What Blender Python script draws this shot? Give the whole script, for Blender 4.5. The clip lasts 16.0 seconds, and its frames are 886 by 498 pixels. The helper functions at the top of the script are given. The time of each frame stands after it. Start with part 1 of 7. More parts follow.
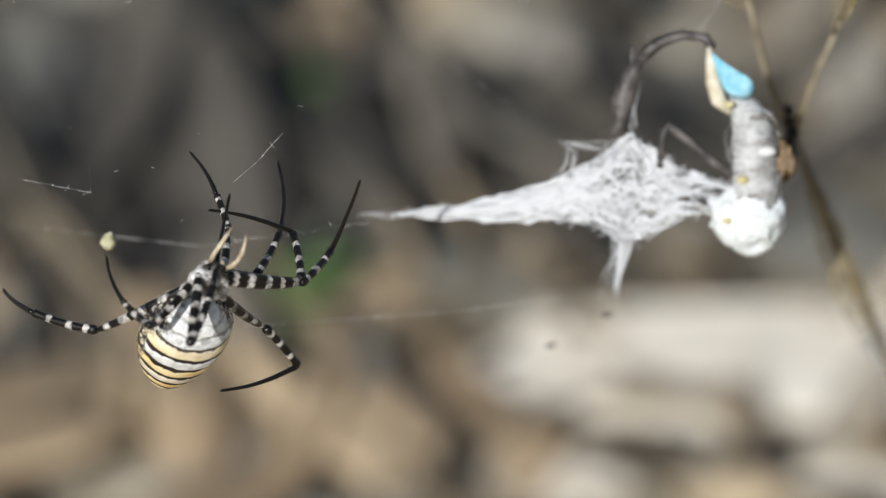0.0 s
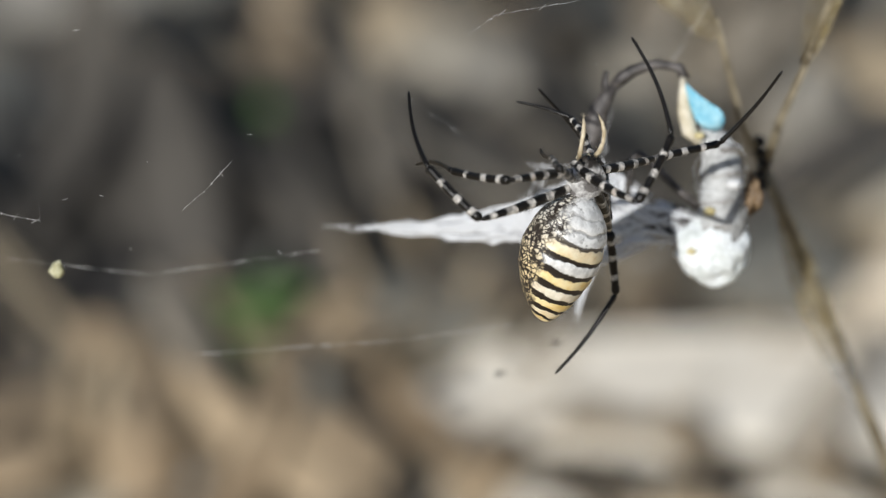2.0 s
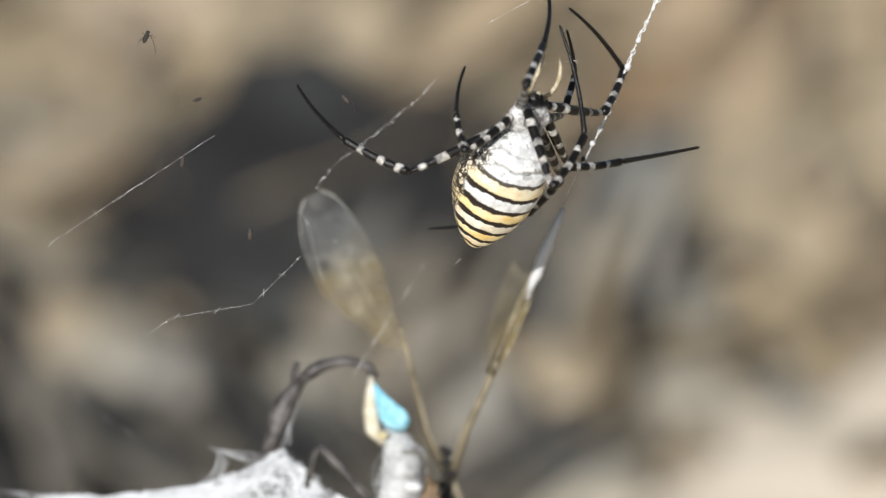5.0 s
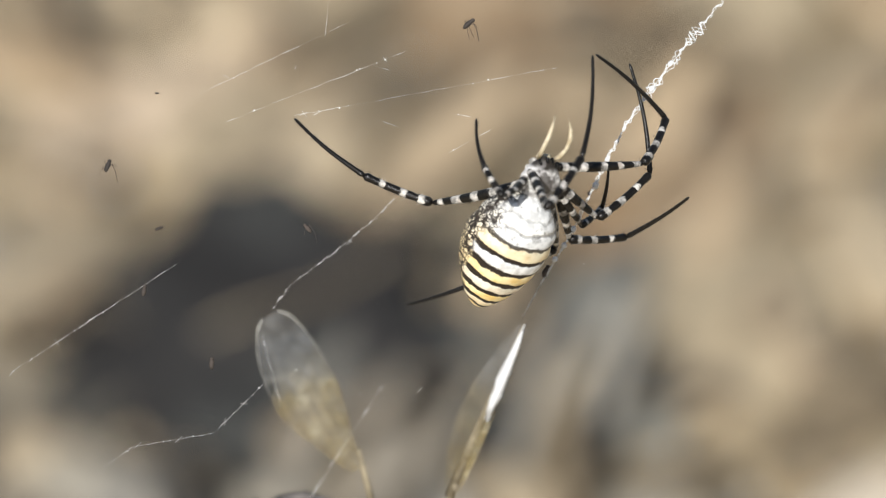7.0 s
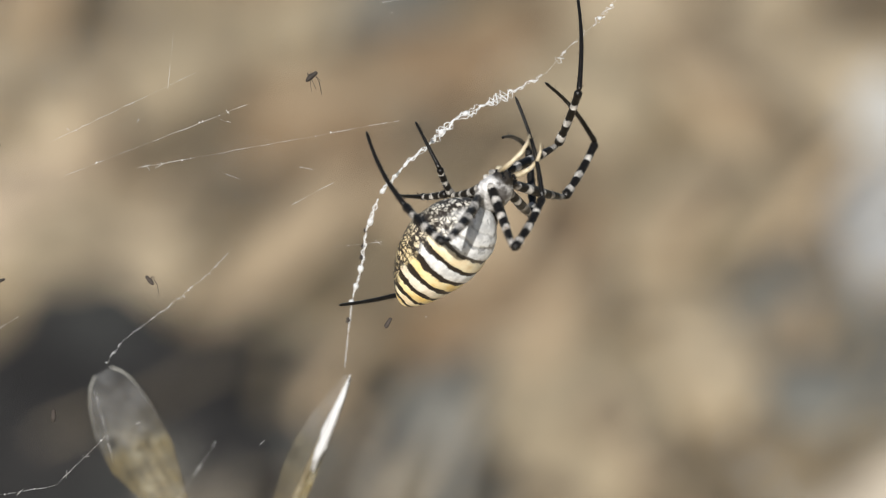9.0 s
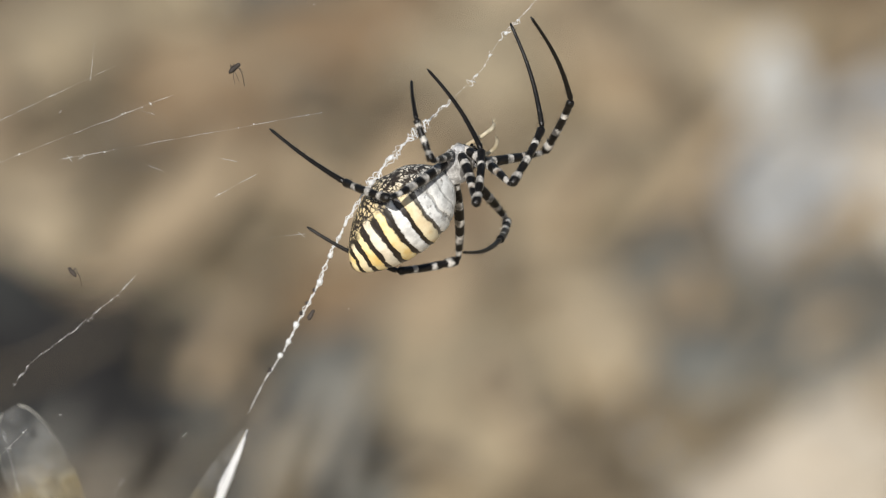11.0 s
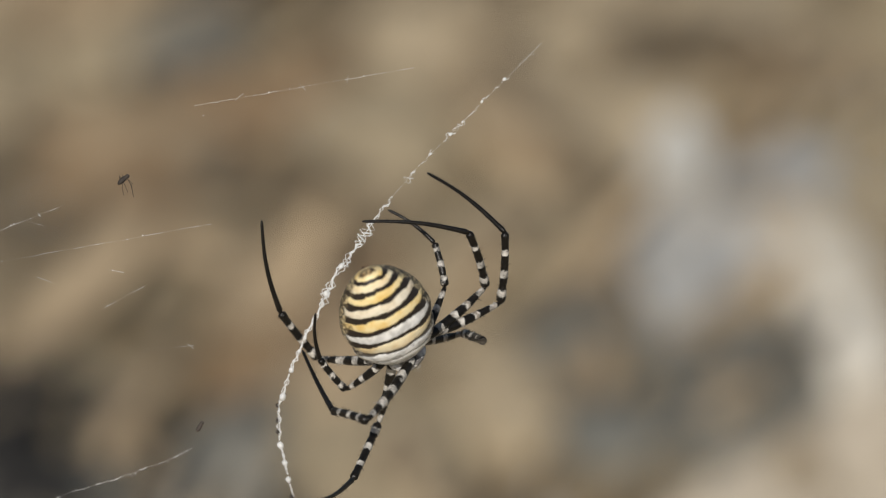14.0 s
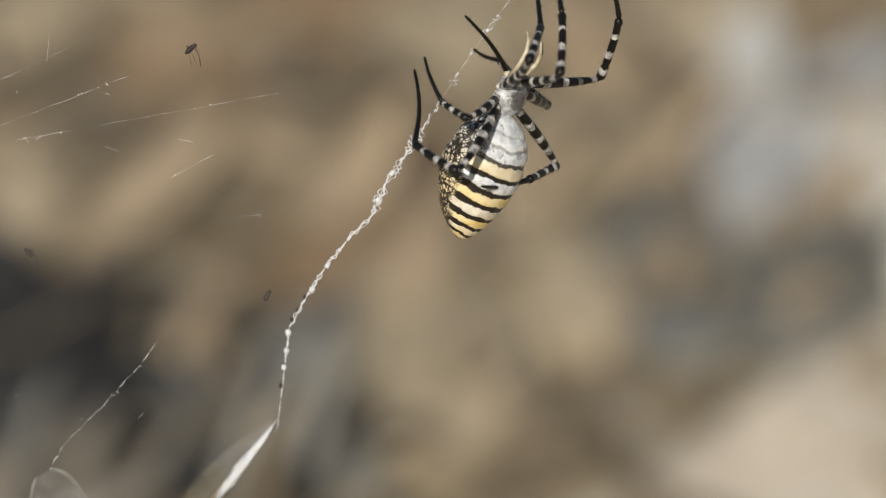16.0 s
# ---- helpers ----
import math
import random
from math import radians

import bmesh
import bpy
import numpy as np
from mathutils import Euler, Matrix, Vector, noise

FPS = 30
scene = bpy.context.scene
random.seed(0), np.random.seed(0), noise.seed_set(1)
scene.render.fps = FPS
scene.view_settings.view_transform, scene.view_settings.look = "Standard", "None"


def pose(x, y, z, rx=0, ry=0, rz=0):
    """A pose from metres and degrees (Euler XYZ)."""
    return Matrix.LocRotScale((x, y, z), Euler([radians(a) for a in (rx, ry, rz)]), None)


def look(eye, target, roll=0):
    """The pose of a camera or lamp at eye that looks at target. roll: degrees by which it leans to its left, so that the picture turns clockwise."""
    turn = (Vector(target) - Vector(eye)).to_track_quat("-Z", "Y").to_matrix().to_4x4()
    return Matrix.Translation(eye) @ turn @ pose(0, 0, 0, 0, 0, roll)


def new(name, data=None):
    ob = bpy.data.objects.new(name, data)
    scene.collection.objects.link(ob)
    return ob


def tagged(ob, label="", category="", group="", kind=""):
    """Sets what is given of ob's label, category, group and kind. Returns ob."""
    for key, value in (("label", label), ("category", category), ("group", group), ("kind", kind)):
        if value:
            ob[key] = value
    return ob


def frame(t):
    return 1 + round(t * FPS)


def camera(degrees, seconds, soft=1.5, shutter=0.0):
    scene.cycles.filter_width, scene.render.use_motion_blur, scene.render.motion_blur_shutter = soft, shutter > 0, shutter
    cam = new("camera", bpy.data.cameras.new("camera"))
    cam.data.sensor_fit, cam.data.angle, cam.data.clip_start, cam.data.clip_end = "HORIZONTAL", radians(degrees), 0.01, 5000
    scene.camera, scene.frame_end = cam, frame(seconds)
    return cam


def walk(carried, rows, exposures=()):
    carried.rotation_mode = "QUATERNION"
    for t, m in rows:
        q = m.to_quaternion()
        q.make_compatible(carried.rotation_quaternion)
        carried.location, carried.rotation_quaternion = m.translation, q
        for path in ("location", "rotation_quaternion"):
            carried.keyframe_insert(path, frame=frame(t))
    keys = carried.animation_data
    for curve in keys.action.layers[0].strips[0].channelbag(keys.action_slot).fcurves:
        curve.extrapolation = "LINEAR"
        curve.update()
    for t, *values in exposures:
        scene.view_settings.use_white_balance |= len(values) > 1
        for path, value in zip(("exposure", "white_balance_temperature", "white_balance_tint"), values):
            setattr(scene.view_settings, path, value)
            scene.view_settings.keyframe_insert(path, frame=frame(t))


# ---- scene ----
# A long macro lens on a fixed stand, panning after the spider.
cam = camera(9.5, 16.0, soft=1.1)
cam.data.dof.use_dof = True
cam.data.dof.focus_distance = 0.6
cam.data.dof.aperture_fstop = 15.5
walk(cam, [
    (0.0, pose(0, 0, 0.6, 57.978, 2.055, 3.789)),
    (0.5, pose(0, 0, 0.6, 58.364, 1.946, 3.587)),
    (1.0, pose(0, 0, 0.6, 58.362, 1.813, 3.342)),
    (1.5, pose(0, 0, 0.6, 58.180, 1.813, 3.342)),
    (2.0, pose(0, 0, 0.6, 58.264, 1.793, 3.305)),
    (2.5, pose(0, 0, 0.6, 59.120, 1.479, 2.725)),
    (3.0, pose(0, 0, 0.6, 59.271, 1.016, 1.873)),
    (3.5, pose(0, 0, 0.6, 59.976, 0.632, 1.163)),
    (4.0, pose(0, 0, 0.6, 60.487, 0.275, 0.507)),
    (4.5, pose(0, 0, 0.6, 61.032, 0.012, 0.021)),
    (4.7, pose(0, 0, 0.6, 61.257, 0.090, 0.165)),
    (6.8, pose(0, 0, 0.6, 61.926, 0.191, 0.352)),
    (7.0, pose(0, 0, 0.6, 62.854, -0.070, -0.128)),
    (7.5, pose(0, 0, 0.6, 63.190, -0.365, -0.672)),
    (8.0, pose(0, 0, 0.6, 63.908, -0.550, -1.014)),
    (8.5, pose(0, 0, 0.6, 64.071, -0.808, -1.489)),
    (8.7, pose(0, 0, 0.6, 64.049, -0.860, -1.585)),
    (10.8, pose(0, 0, 0.6, 63.814, -1.415, -2.608)),
    (11.0, pose(0, 0, 0.6, 63.696, -1.487, -2.741)),
    (11.5, pose(0, 0, 0.6, 63.302, -1.487, -2.741)),
    (12.0, pose(0, 0, 0.6, 63.173, -1.568, -2.890)),
    (12.5, pose(0, 0, 0.6, 64.067, -1.632, -3.007)),
    (13.0, pose(0, 0, 0.6, 64.656, -1.868, -3.443)),
    (13.5, pose(0, 0, 0.6, 65.152, -2.055, -3.789)),
    (14.0, pose(0, 0, 0.6, 64.493, -1.969, -3.629)),
    (14.5, pose(0, 0, 0.6, 64.068, -1.954, -3.603)),
    (15.0, pose(0, 0, 0.6, 63.780, -1.695, -3.124)),
    (15.5, pose(0, 0, 0.6, 63.534, -1.637, -3.018)),
    (16.0, pose(0, 0, 0.6, 63.380, -1.594, -2.938)),
], exposures=[(0.0, 0.0, 6220, 10), (0.5, -0.1, 6220, 10), (2.0, -0.1, 6220, 10), (4.5, 0.12, 6230, 10), (7.0, 0.38, 6340, 10), (7.5, 0.36, 6370, 10), (8.5, 0.22, 6420, 10), (11.0, 0.05, 6460, 10), (12.0, 0.05, 6500, 10), (12.5, 0.1, 6500, 10), (13.0, 0.02, 6530, 10), (13.5, -0.15, 6560, 10), (14.0, -0.28, 6640, 10), (15.0, -0.34, 6650, 10), (16.0, -0.22, 6580, 10)])

# ---------------------------------------------------------------- light
SUN_FROM = Vector((-0.22, -0.81, 0.56)).normalized()
world = bpy.data.worlds.new("sky")
scene.world = world
world.use_nodes = True
sky = world.node_tree.nodes.new("ShaderNodeTexSky")
sky.sky_type = "NISHITA"
sky.sun_disc = False
sky.sun_elevation = math.asin(SUN_FROM.z)
sky.sun_rotation = math.atan2(SUN_FROM.x, SUN_FROM.y)
world.node_tree.links.new(sky.outputs[0], world.node_tree.nodes["Background"].inputs[0])
world.node_tree.nodes["Background"].inputs[1].default_value = 0.06
sun_data = bpy.data.lights.new("sun", "SUN")
sun_data.energy, sun_data.angle, sun_data.color = 4.4, radians(0.53), (1.0, 0.965, 0.91)
sun = new("sun", sun_data)
sun.matrix_world = look(SUN_FROM * 5, (0, 0, 0))

# ---------------------------------------------------------------- materials
MM = 0.001


class Nodes:
    """Short-hand for one node tree."""

    def __init__(self, name):
        self.mat = bpy.data.materials.new(name)
        self.mat.use_nodes = True
        self.tree = self.mat.node_tree
        self.bsdf = self.tree.nodes["Principled BSDF"]

    def add(self, kind, **settings):
        n = self.tree.nodes.new(kind)
        for key, value in settings.items():
            setattr(n, key, value)
        return n

    def link(self, a, b):
        self.tree.links.new(a, b)

    def put(self, socket, value):
        if isinstance(value, (int, float)):
            socket.default_value = value
        elif isinstance(value, tuple):
            socket.default_value = (*value, 1.0) if len(value) == 3 else value
        else:
            self.link(value, socket)

    def math(self, op, a, b=0.0, c=0.0):
        n = self.add("ShaderNodeMath", operation=op)
        for socket, value in zip(n.inputs, (a, b, c)):
            self.put(socket, value)
        return n.outputs[0]

    def smooth(self, value, lo, hi):
        n = self.add("ShaderNodeMapRange", interpolation_type="SMOOTHSTEP")
        self.put(n.inputs["Value"], value)
        self.put(n.inputs["From Min"], lo)
        self.put(n.inputs["From Max"], hi)
        return n.outputs[0]

    def mix(self, factor, a, b):
        n = self.add("ShaderNodeMix", data_type="RGBA")
        self.put(n.inputs[0], factor)
        self.put(n.inputs[6], a)
        self.put(n.inputs[7], b)
        return n.outputs[2]

    def coords(self):
        return self.add("ShaderNodeTexCoord").outputs["Object"]

    def noise(self, scale, detail=4.0, vector=None, rough=0.55):
        n = self.add("ShaderNodeTexNoise")
        n.inputs["Scale"].default_value = scale
        n.inputs["Detail"].default_value = detail
        n.inputs["Roughness"].default_value = rough
        self.link(vector if vector else self.coords(), n.inputs["Vector"])
        return n.outputs[0]

    def cells(self, scale, vector=None, feature="F1"):
        n = self.add("ShaderNodeTexVoronoi", feature=feature)
        n.inputs["Scale"].default_value = scale
        self.link(vector if vector else self.coords(), n.inputs["Vector"])
        return n.outputs["Distance"]

    def split(self, vector=None):
        n = self.add("ShaderNodeSeparateXYZ")
        self.link(vector if vector else self.coords(), n.inputs[0])
        return n.outputs

    def bump(self, height, strength, distance):
        n = self.add("ShaderNodeBump")
        n.inputs["Strength"].default_value = strength
        n.inputs["Distance"].default_value = distance
        self.link(height, n.inputs["Height"])
        self.link(n.outputs[0], self.bsdf.inputs["Normal"])

    def finish(self, colour, rough=0.7, metal=0.0, specular=0.5):
        self.put(self.bsdf.inputs["Base Color"], colour)
        self.put(self.bsdf.inputs["Roughness"], rough)
        self.put(self.bsdf.inputs["Metallic"], metal)
        self.bsdf.inputs["Specular IOR Level"].default_value = specular
        return self.mat


def speckled(name, dark, light, big, small, rough=0.8, relief=0.3, height=0.001, specular=0.4, each=0.0):
    """A mineral or plant surface: two scales of mottling, and relief. each: how far single pieces differ."""
    n = Nodes(name)
    a, b = n.noise(big, 3.0), n.noise(small, 5.0)
    f = n.math("ADD", n.math("MULTIPLY", n.smooth(a, 0.35, 0.65), 0.65), n.math("MULTIPLY", n.smooth(b, 0.3, 0.7), 0.35))
    if each:
        f = n.math("ADD", f, n.math("MULTIPLY", n.math("SUBTRACT", n.add("ShaderNodeObjectInfo").outputs["Random"], 0.5), each))
        f = n.math("ADD", f, n.math("MULTIPLY", n.math("SUBTRACT", n.add("ShaderNodeNewGeometry").outputs["Random Per Island"], 0.5), each))
    n.bump(b, relief, height)
    return n.finish(n.mix(f, dark, light), rough, specular=specular)


def ground_material():
    """Dry soil: fine litter tones near the plant, wide uneven fields beyond, a greyer humus field on one side."""
    n = Nodes("dry_soil")
    co = n.coords()
    wide, mid, fine = n.noise(11.0, 3.0), n.noise(38.0, 4.0), n.noise(420.0, 6.0)
    x, y, z = n.split(co)
    drift = n.math("MULTIPLY", n.math("SUBTRACT", n.noise(5.0, 4.0), 0.5), 0.3)
    reach = lambda cx, cy: n.math("SQRT", n.math("ADD", n.math("POWER", n.math("SUBTRACT", x, cx), 2.0), n.math("POWER", n.math("SUBTRACT", y, cy), 2.0)))
    near = n.smooth(n.math("ADD", reach(0.0, 1.15), n.math("MULTIPLY", n.math("SUBTRACT", n.noise(1.6, 4.0), 0.5), 1.4)), 1.6, 0.6)
    c = n.mix(n.smooth(wide, 0.4, 0.62), (0.270, 0.208, 0.128), (0.472, 0.375, 0.236))
    c = n.mix(n.math("MULTIPLY", n.smooth(mid, 0.5, 0.7), 0.5), c, (0.162, 0.123, 0.074))
    c = n.mix(n.math("MULTIPLY", n.smooth(n.noise(23.0, 2.0), 0.55, 0.7), 0.5), c, (0.446, 0.402, 0.310))
    field = n.mix(n.smooth(n.noise(0.8, 8.0, None, 0.62), 0.38, 0.62), (0.25, 0.2, 0.13), (0.42, 0.34, 0.225))
    field = n.mix(n.math("MULTIPLY", n.smooth(n.noise(0.17, 6.0), 0.48, 0.62), 0.6), field, (0.2, 0.175, 0.125))
    c = n.mix(near, field, c)
    grey = n.smooth(n.math("ADD", reach(-0.26, 0.95), drift), 0.34, 0.2)
    c = n.mix(n.math("MULTIPLY", grey, 0.75), c, n.mix(n.smooth(wide, 0.35, 0.65), (0.15, 0.14, 0.118), (0.33, 0.3, 0.24)))
    c = n.mix(n.math("MULTIPLY", n.smooth(fine, 0.45, 0.75), 0.4), c, (0.486, 0.389, 0.248))
    n.bump(fine, 0.6, 0.003)
    return n.finish(c, 0.95, specular=0.2)


def abdomen_material():
    """Silver and yellow cross bands between dark lines on the back, mottled dark flanks, dark belly with two yellow stripes."""
    n = Nodes("abdomen_skin")
    co = n.coords()
    x, y, z = n.split(co)
    wob = n.math("MULTIPLY", n.math("SUBTRACT", n.noise(560.0, 5.0, None, 0.6), 0.5), 0.0011)
    fine = n.noise(2600.0, 4.0)
    angle = n.math("ARCTAN2", x, z)
    bow = n.math("MULTIPLY", n.math("MULTIPLY", angle, angle), 0.00025)
    along = n.math("DIVIDE", n.math("ADD", n.math("ADD", n.math("SUBTRACT", -1.0 * MM, y), wob), bow), 15.1 * MM)
    along = n.math("DIVIDE", n.math("ARCCOSINE", n.math("SUBTRACT", 1.0, n.math("MULTIPLY", n.math("MINIMUM", n.math("MAXIMUM", along, 0.0), 1.0), 2.0))), math.pi)
    count = n.math("MULTIPLY", along, 13.0)
    part = n.math("FRACT", count)
    away = n.math("ABSOLUTE", n.math("SUBTRACT", part, 0.5))
    flare = n.math("MULTIPLY", n.smooth(n.math("ABSOLUTE", angle), 0.45, 1.15), 0.1)
    width = n.math("SUBTRACT", n.math("ADD", n.math("ADD", 0.315, n.math("MULTIPLY", n.smooth(along, 0.8, 0.25), 0.09)), n.math("MULTIPLY", n.math("SUBTRACT", n.noise(480.0, 2.0), 0.5), 0.2)), flare)
    line = n.smooth(n.math("SUBTRACT", away, width), -0.035, 0.035)
    line = n.math("MULTIPLY", line, n.math("ADD", 0.35, n.math("MULTIPLY", n.smooth(along, 0.26, 0.42), 0.65)))
    line = n.math("MULTIPLY", line, n.smooth(along, 0.16, 0.26))
    pair = n.math("FRACT", n.math("MULTIPLY", n.math("FLOOR", n.math("ADD", count, 0.02)), 0.5))
    yellow = n.mix(n.smooth(n.noise(420.0, 4.0), 0.36, 0.62), (0.79, 0.55, 0.19), (0.88, 0.73, 0.4))
    silver = n.mix(n.smooth(n.noise(900.0, 3.0), 0.35, 0.65), (0.58, 0.58, 0.565), (0.86, 0.86, 0.84))
    # grey wrinkles, sunk dots and a dark middle seam on the silver front
    crease = n.math("MULTIPLY", n.smooth(n.noise(760.0, 5.0, None, 0.65), 0.56, 0.68), n.smooth(along, 0.5, 0.3))
    silver = n.mix(n.math("MULTIPLY", crease, 0.75), silver, (0.2, 0.19, 0.18))
    dot = n.math("MULTIPLY", n.smooth(n.cells(420.0), 0.13, 0.07), n.smooth(along, 0.6, 0.4))
    silver = n.mix(n.math("MULTIPLY", dot, 0.8), silver, (0.07, 0.06, 0.055))
    hue = n.math("MULTIPLY", n.smooth(along, 0.26, 0.46), n.math("ADD", n.math("MULTIPLY", n.smooth(along, 0.46, 0.68), 0.45), n.math("ADD", n.math("MULTIPLY", n.smooth(pair, 0.2, 0.3), 0.75), n.math("MULTIPLY", n.smooth(along, 0.72, 0.9), 0.5))))
    back = n.mix(n.math("MINIMUM", hue, 1.0), silver, yellow)
    back = n.mix(line, back, (0.022, 0.016, 0.012))
    # flanks: pale flecks on black
    warp = n.add("ShaderNodeVectorMath", operation="ADD")
    spread = n.add("ShaderNodeVectorMath", operation="SCALE")
    curl = n.add("ShaderNodeTexNoise")
    curl.inputs["Scale"].default_value = 700.0
    n.link(co, curl.inputs["Vector"])
    n.link(curl.outputs["Color"], spread.inputs[0])
    spread.inputs["Scale"].default_value = 0.0019
    n.link(co, warp.inputs[0])
    n.link(spread.outputs[0], warp.inputs[1])
    fleck = n.smooth(n.cells(1750.0, warp.outputs[0], "DISTANCE_TO_EDGE"), 0.09, 0.22)
    fleck = n.math("MULTIPLY", fleck, n.smooth(n.noise(900.0, 4.0), 0.36, 0.48))
    flank = n.mix(fleck, (0.03, 0.022, 0.016), n.mix(n.smooth(along, 0.3, 0.6), (0.74, 0.7, 0.6), (0.7, 0.56, 0.32)))
    turn = n.math("ADD", n.math("ABSOLUTE", angle), n.math("MULTIPLY", n.math("SUBTRACT", n.noise(380.0, 4.0), 0.5), 1.3))
    c = n.mix(n.smooth(turn, 1.02, 1.36), back, flank)
    # belly
    stripe = n.math("ABSOLUTE", n.math("SUBTRACT", n.math("ABSOLUTE", x), 2.1 * MM))
    belly = n.mix(n.smooth(stripe, 0.65 * MM, 0.4 * MM), (0.025, 0.02, 0.016), (0.62, 0.5, 0.12))
    c = n.mix(n.smooth(n.math("ABSOLUTE", angle), 2.3, 2.42), c, belly)
    # the reddish knob at the rear
    c = n.mix(n.math("MULTIPLY", n.smooth(n.math("ADD", along, n.math("MULTIPLY", n.math("SUBTRACT", fine, 0.5), 0.08)), 0.86, 0.95), 0.75), c, n.mix(n.smooth(fine, 0.4, 0.6), (0.05, 0.035, 0.02), (0.4, 0.24, 0.1)))
    relief = n.math("ADD", n.math("MULTIPLY", line, -1.0), n.math("MULTIPLY", fine, 0.35))
    relief = n.math("SUBTRACT", relief, n.math("MULTIPLY", n.math("ADD", crease, dot), 0.8))
    n.bump(relief, 0.7, 0.2 * MM)
    return n.finish(c, n.math("ADD", 0.3, n.math("MULTIPLY", n.noise(1500.0, 3.0), 0.25)), specular=0.5)


def leg_material(name, length, rings, share, pale, dark=(0.007, 0.006, 0.005), solid_from=9.0):
    """White-haired leg with uneven black rings along its length; black from solid_from (0..1) on."""
    n = Nodes(name)
    z = n.split()[2]
    ragged = n.math("MULTIPLY", n.math("SUBTRACT", n.noise(1700.0, 4.0), 0.5), 1.2 * MM)
    slow = n.math("MULTIPLY", n.math("SUBTRACT", n.noise(260.0, 2.0), 0.5), 2.6 * MM)
    along = n.math("DIVIDE", n.math("ADD", n.math("ADD", z, ragged), slow), length)
    each = n.math("MULTIPLY", n.math("SUBTRACT", n.noise(330.0, 1.0), 0.5), 0.34)
    edge = n.math("ADD", each, 0.5 * (1 - share))
    away = n.math("ABSOLUTE", n.math("SUBTRACT", n.math("FRACT", n.math("MULTIPLY", along, rings)), 0.5))
    ring = n.smooth(n.math("SUBTRACT", away, edge), -0.05, 0.05)
    ring = n.math("MAXIMUM", ring, n.smooth(along, solid_from - 0.02, solid_from + 0.02))
    tone = n.mix(n.smooth(n.noise(1400.0, 5.0), 0.35, 0.65), tuple(v * 0.34 for v in pale), tuple(min(0.85, v * 1.12) for v in pale))
    tone = n.mix(n.math("MULTIPLY", n.smooth(n.noise(420.0, 3.0), 0.5, 0.66), 0.55), tone, (0.24, 0.16, 0.09))
    c = n.mix(ring, tone, n.mix(n.smooth(n.noise(2600.0, 3.0), 0.5, 0.8), dark, (0.026, 0.02, 0.015)))
    n.bump(n.noise(4200.0, 4.0), 0.8, 0.09 * MM)
    return n.finish(c, n.math("SUBTRACT", 0.58, n.math("MULTIPLY", ring, 0.22)), specular=0.34)


def silk_material(name, colour):
    """Silk fibres: pale, and lit through."""
    n = Nodes(name)
    c = n.mix(n.noise(1600.0, 3.0), tuple(v * 0.9 for v in colour), colour)
    n.bsdf.inputs["Sheen Weight"].default_value = 0.3
    n.finish(c, 0.4, specular=0.6)
    soft, both = n.add("ShaderNodeBsdfTranslucent"), n.add("ShaderNodeMixShader")
    n.put(soft.inputs[0], c)
    both.inputs[0].default_value = 0.35
    n.link(n.bsdf.outputs[0], both.inputs[1])
    n.link(soft.outputs[0], both.inputs[2])
    n.link(both.outputs[0], n.tree.nodes["Material Output"].inputs[0])
    return n.mat


def husk_material(name, base, tip, clear_tip=0.3, body=0.62, one_side=0.0):
    """Dry seed husk: olive and nearly opaque near its base, whitish and see-through towards the tip."""
    n = Nodes(name)
    x, y, z = n.split()
    d = (tip - base) / (tip - base).length_squared
    dot = lambda v: n.math("ADD", n.math("ADD", n.math("MULTIPLY", x, v[0]), n.math("MULTIPLY", y, v[1])), n.math("MULTIPLY", z, v[2]))
    up = n.math("ADD", n.math("SUBTRACT", dot(d), base.dot(d)), n.math("MULTIPLY", n.math("SUBTRACT", n.noise(260.0, 4.0), 0.5), 0.35))
    across = dot((-d[1], d[0], 0.0))
    vein = n.math("ABSOLUTE", n.math("SUBTRACT", n.math("FRACT", n.math("MULTIPLY", across, 17.0)), 0.5))
    olive = n.mix(n.smooth(vein, 0.1, 0.3), (0.19, 0.145, 0.062), (0.27, 0.21, 0.095))
    olive = n.mix(n.smooth(n.noise(420.0, 4.0), 0.45, 0.7), olive, (0.42, 0.37, 0.24))
    ash = n.mix(n.smooth(n.noise(600.0, 5.0), 0.4, 0.66), (0.24, 0.24, 0.23), (0.5, 0.5, 0.49))
    top = n.smooth(up, 0.5, 0.78)
    n.finish(n.mix(top, olive, ash), 0.55)
    n.bump(n.noise(900.0, 4.0), 0.5, 0.0003)
    clear, both = n.add("ShaderNodeBsdfTransparent"), n.add("ShaderNodeMixShader")
    solid_part = n.math("ADD", body, n.math("MULTIPLY", top, clear_tip - body))
    n.put(both.inputs[0], n.math("MULTIPLY", solid_part, n.math("ADD", 0.45, n.math("MULTIPLY", n.smooth(n.noise(330.0, 4.0), 0.35, 0.66), 0.75))))
    if one_side:
        edge = n.smooth(n.math("SUBTRACT", across, base.dot(Vector((-d[1], d[0], 0.0)))), 0.03, -0.03)
        cover = both.inputs[0].links[0].from_socket
        n.put(both.inputs[0], n.math("MULTIPLY", cover, n.math("ADD", 1.0 - one_side, n.math("MULTIPLY", edge, one_side))))
    n.link(clear.outputs[0], both.inputs[1])
    n.link(n.bsdf.outputs[0], both.inputs[2])
    n.link(both.outputs[0], n.tree.nodes["Material Output"].inputs[0])
    return n.mat


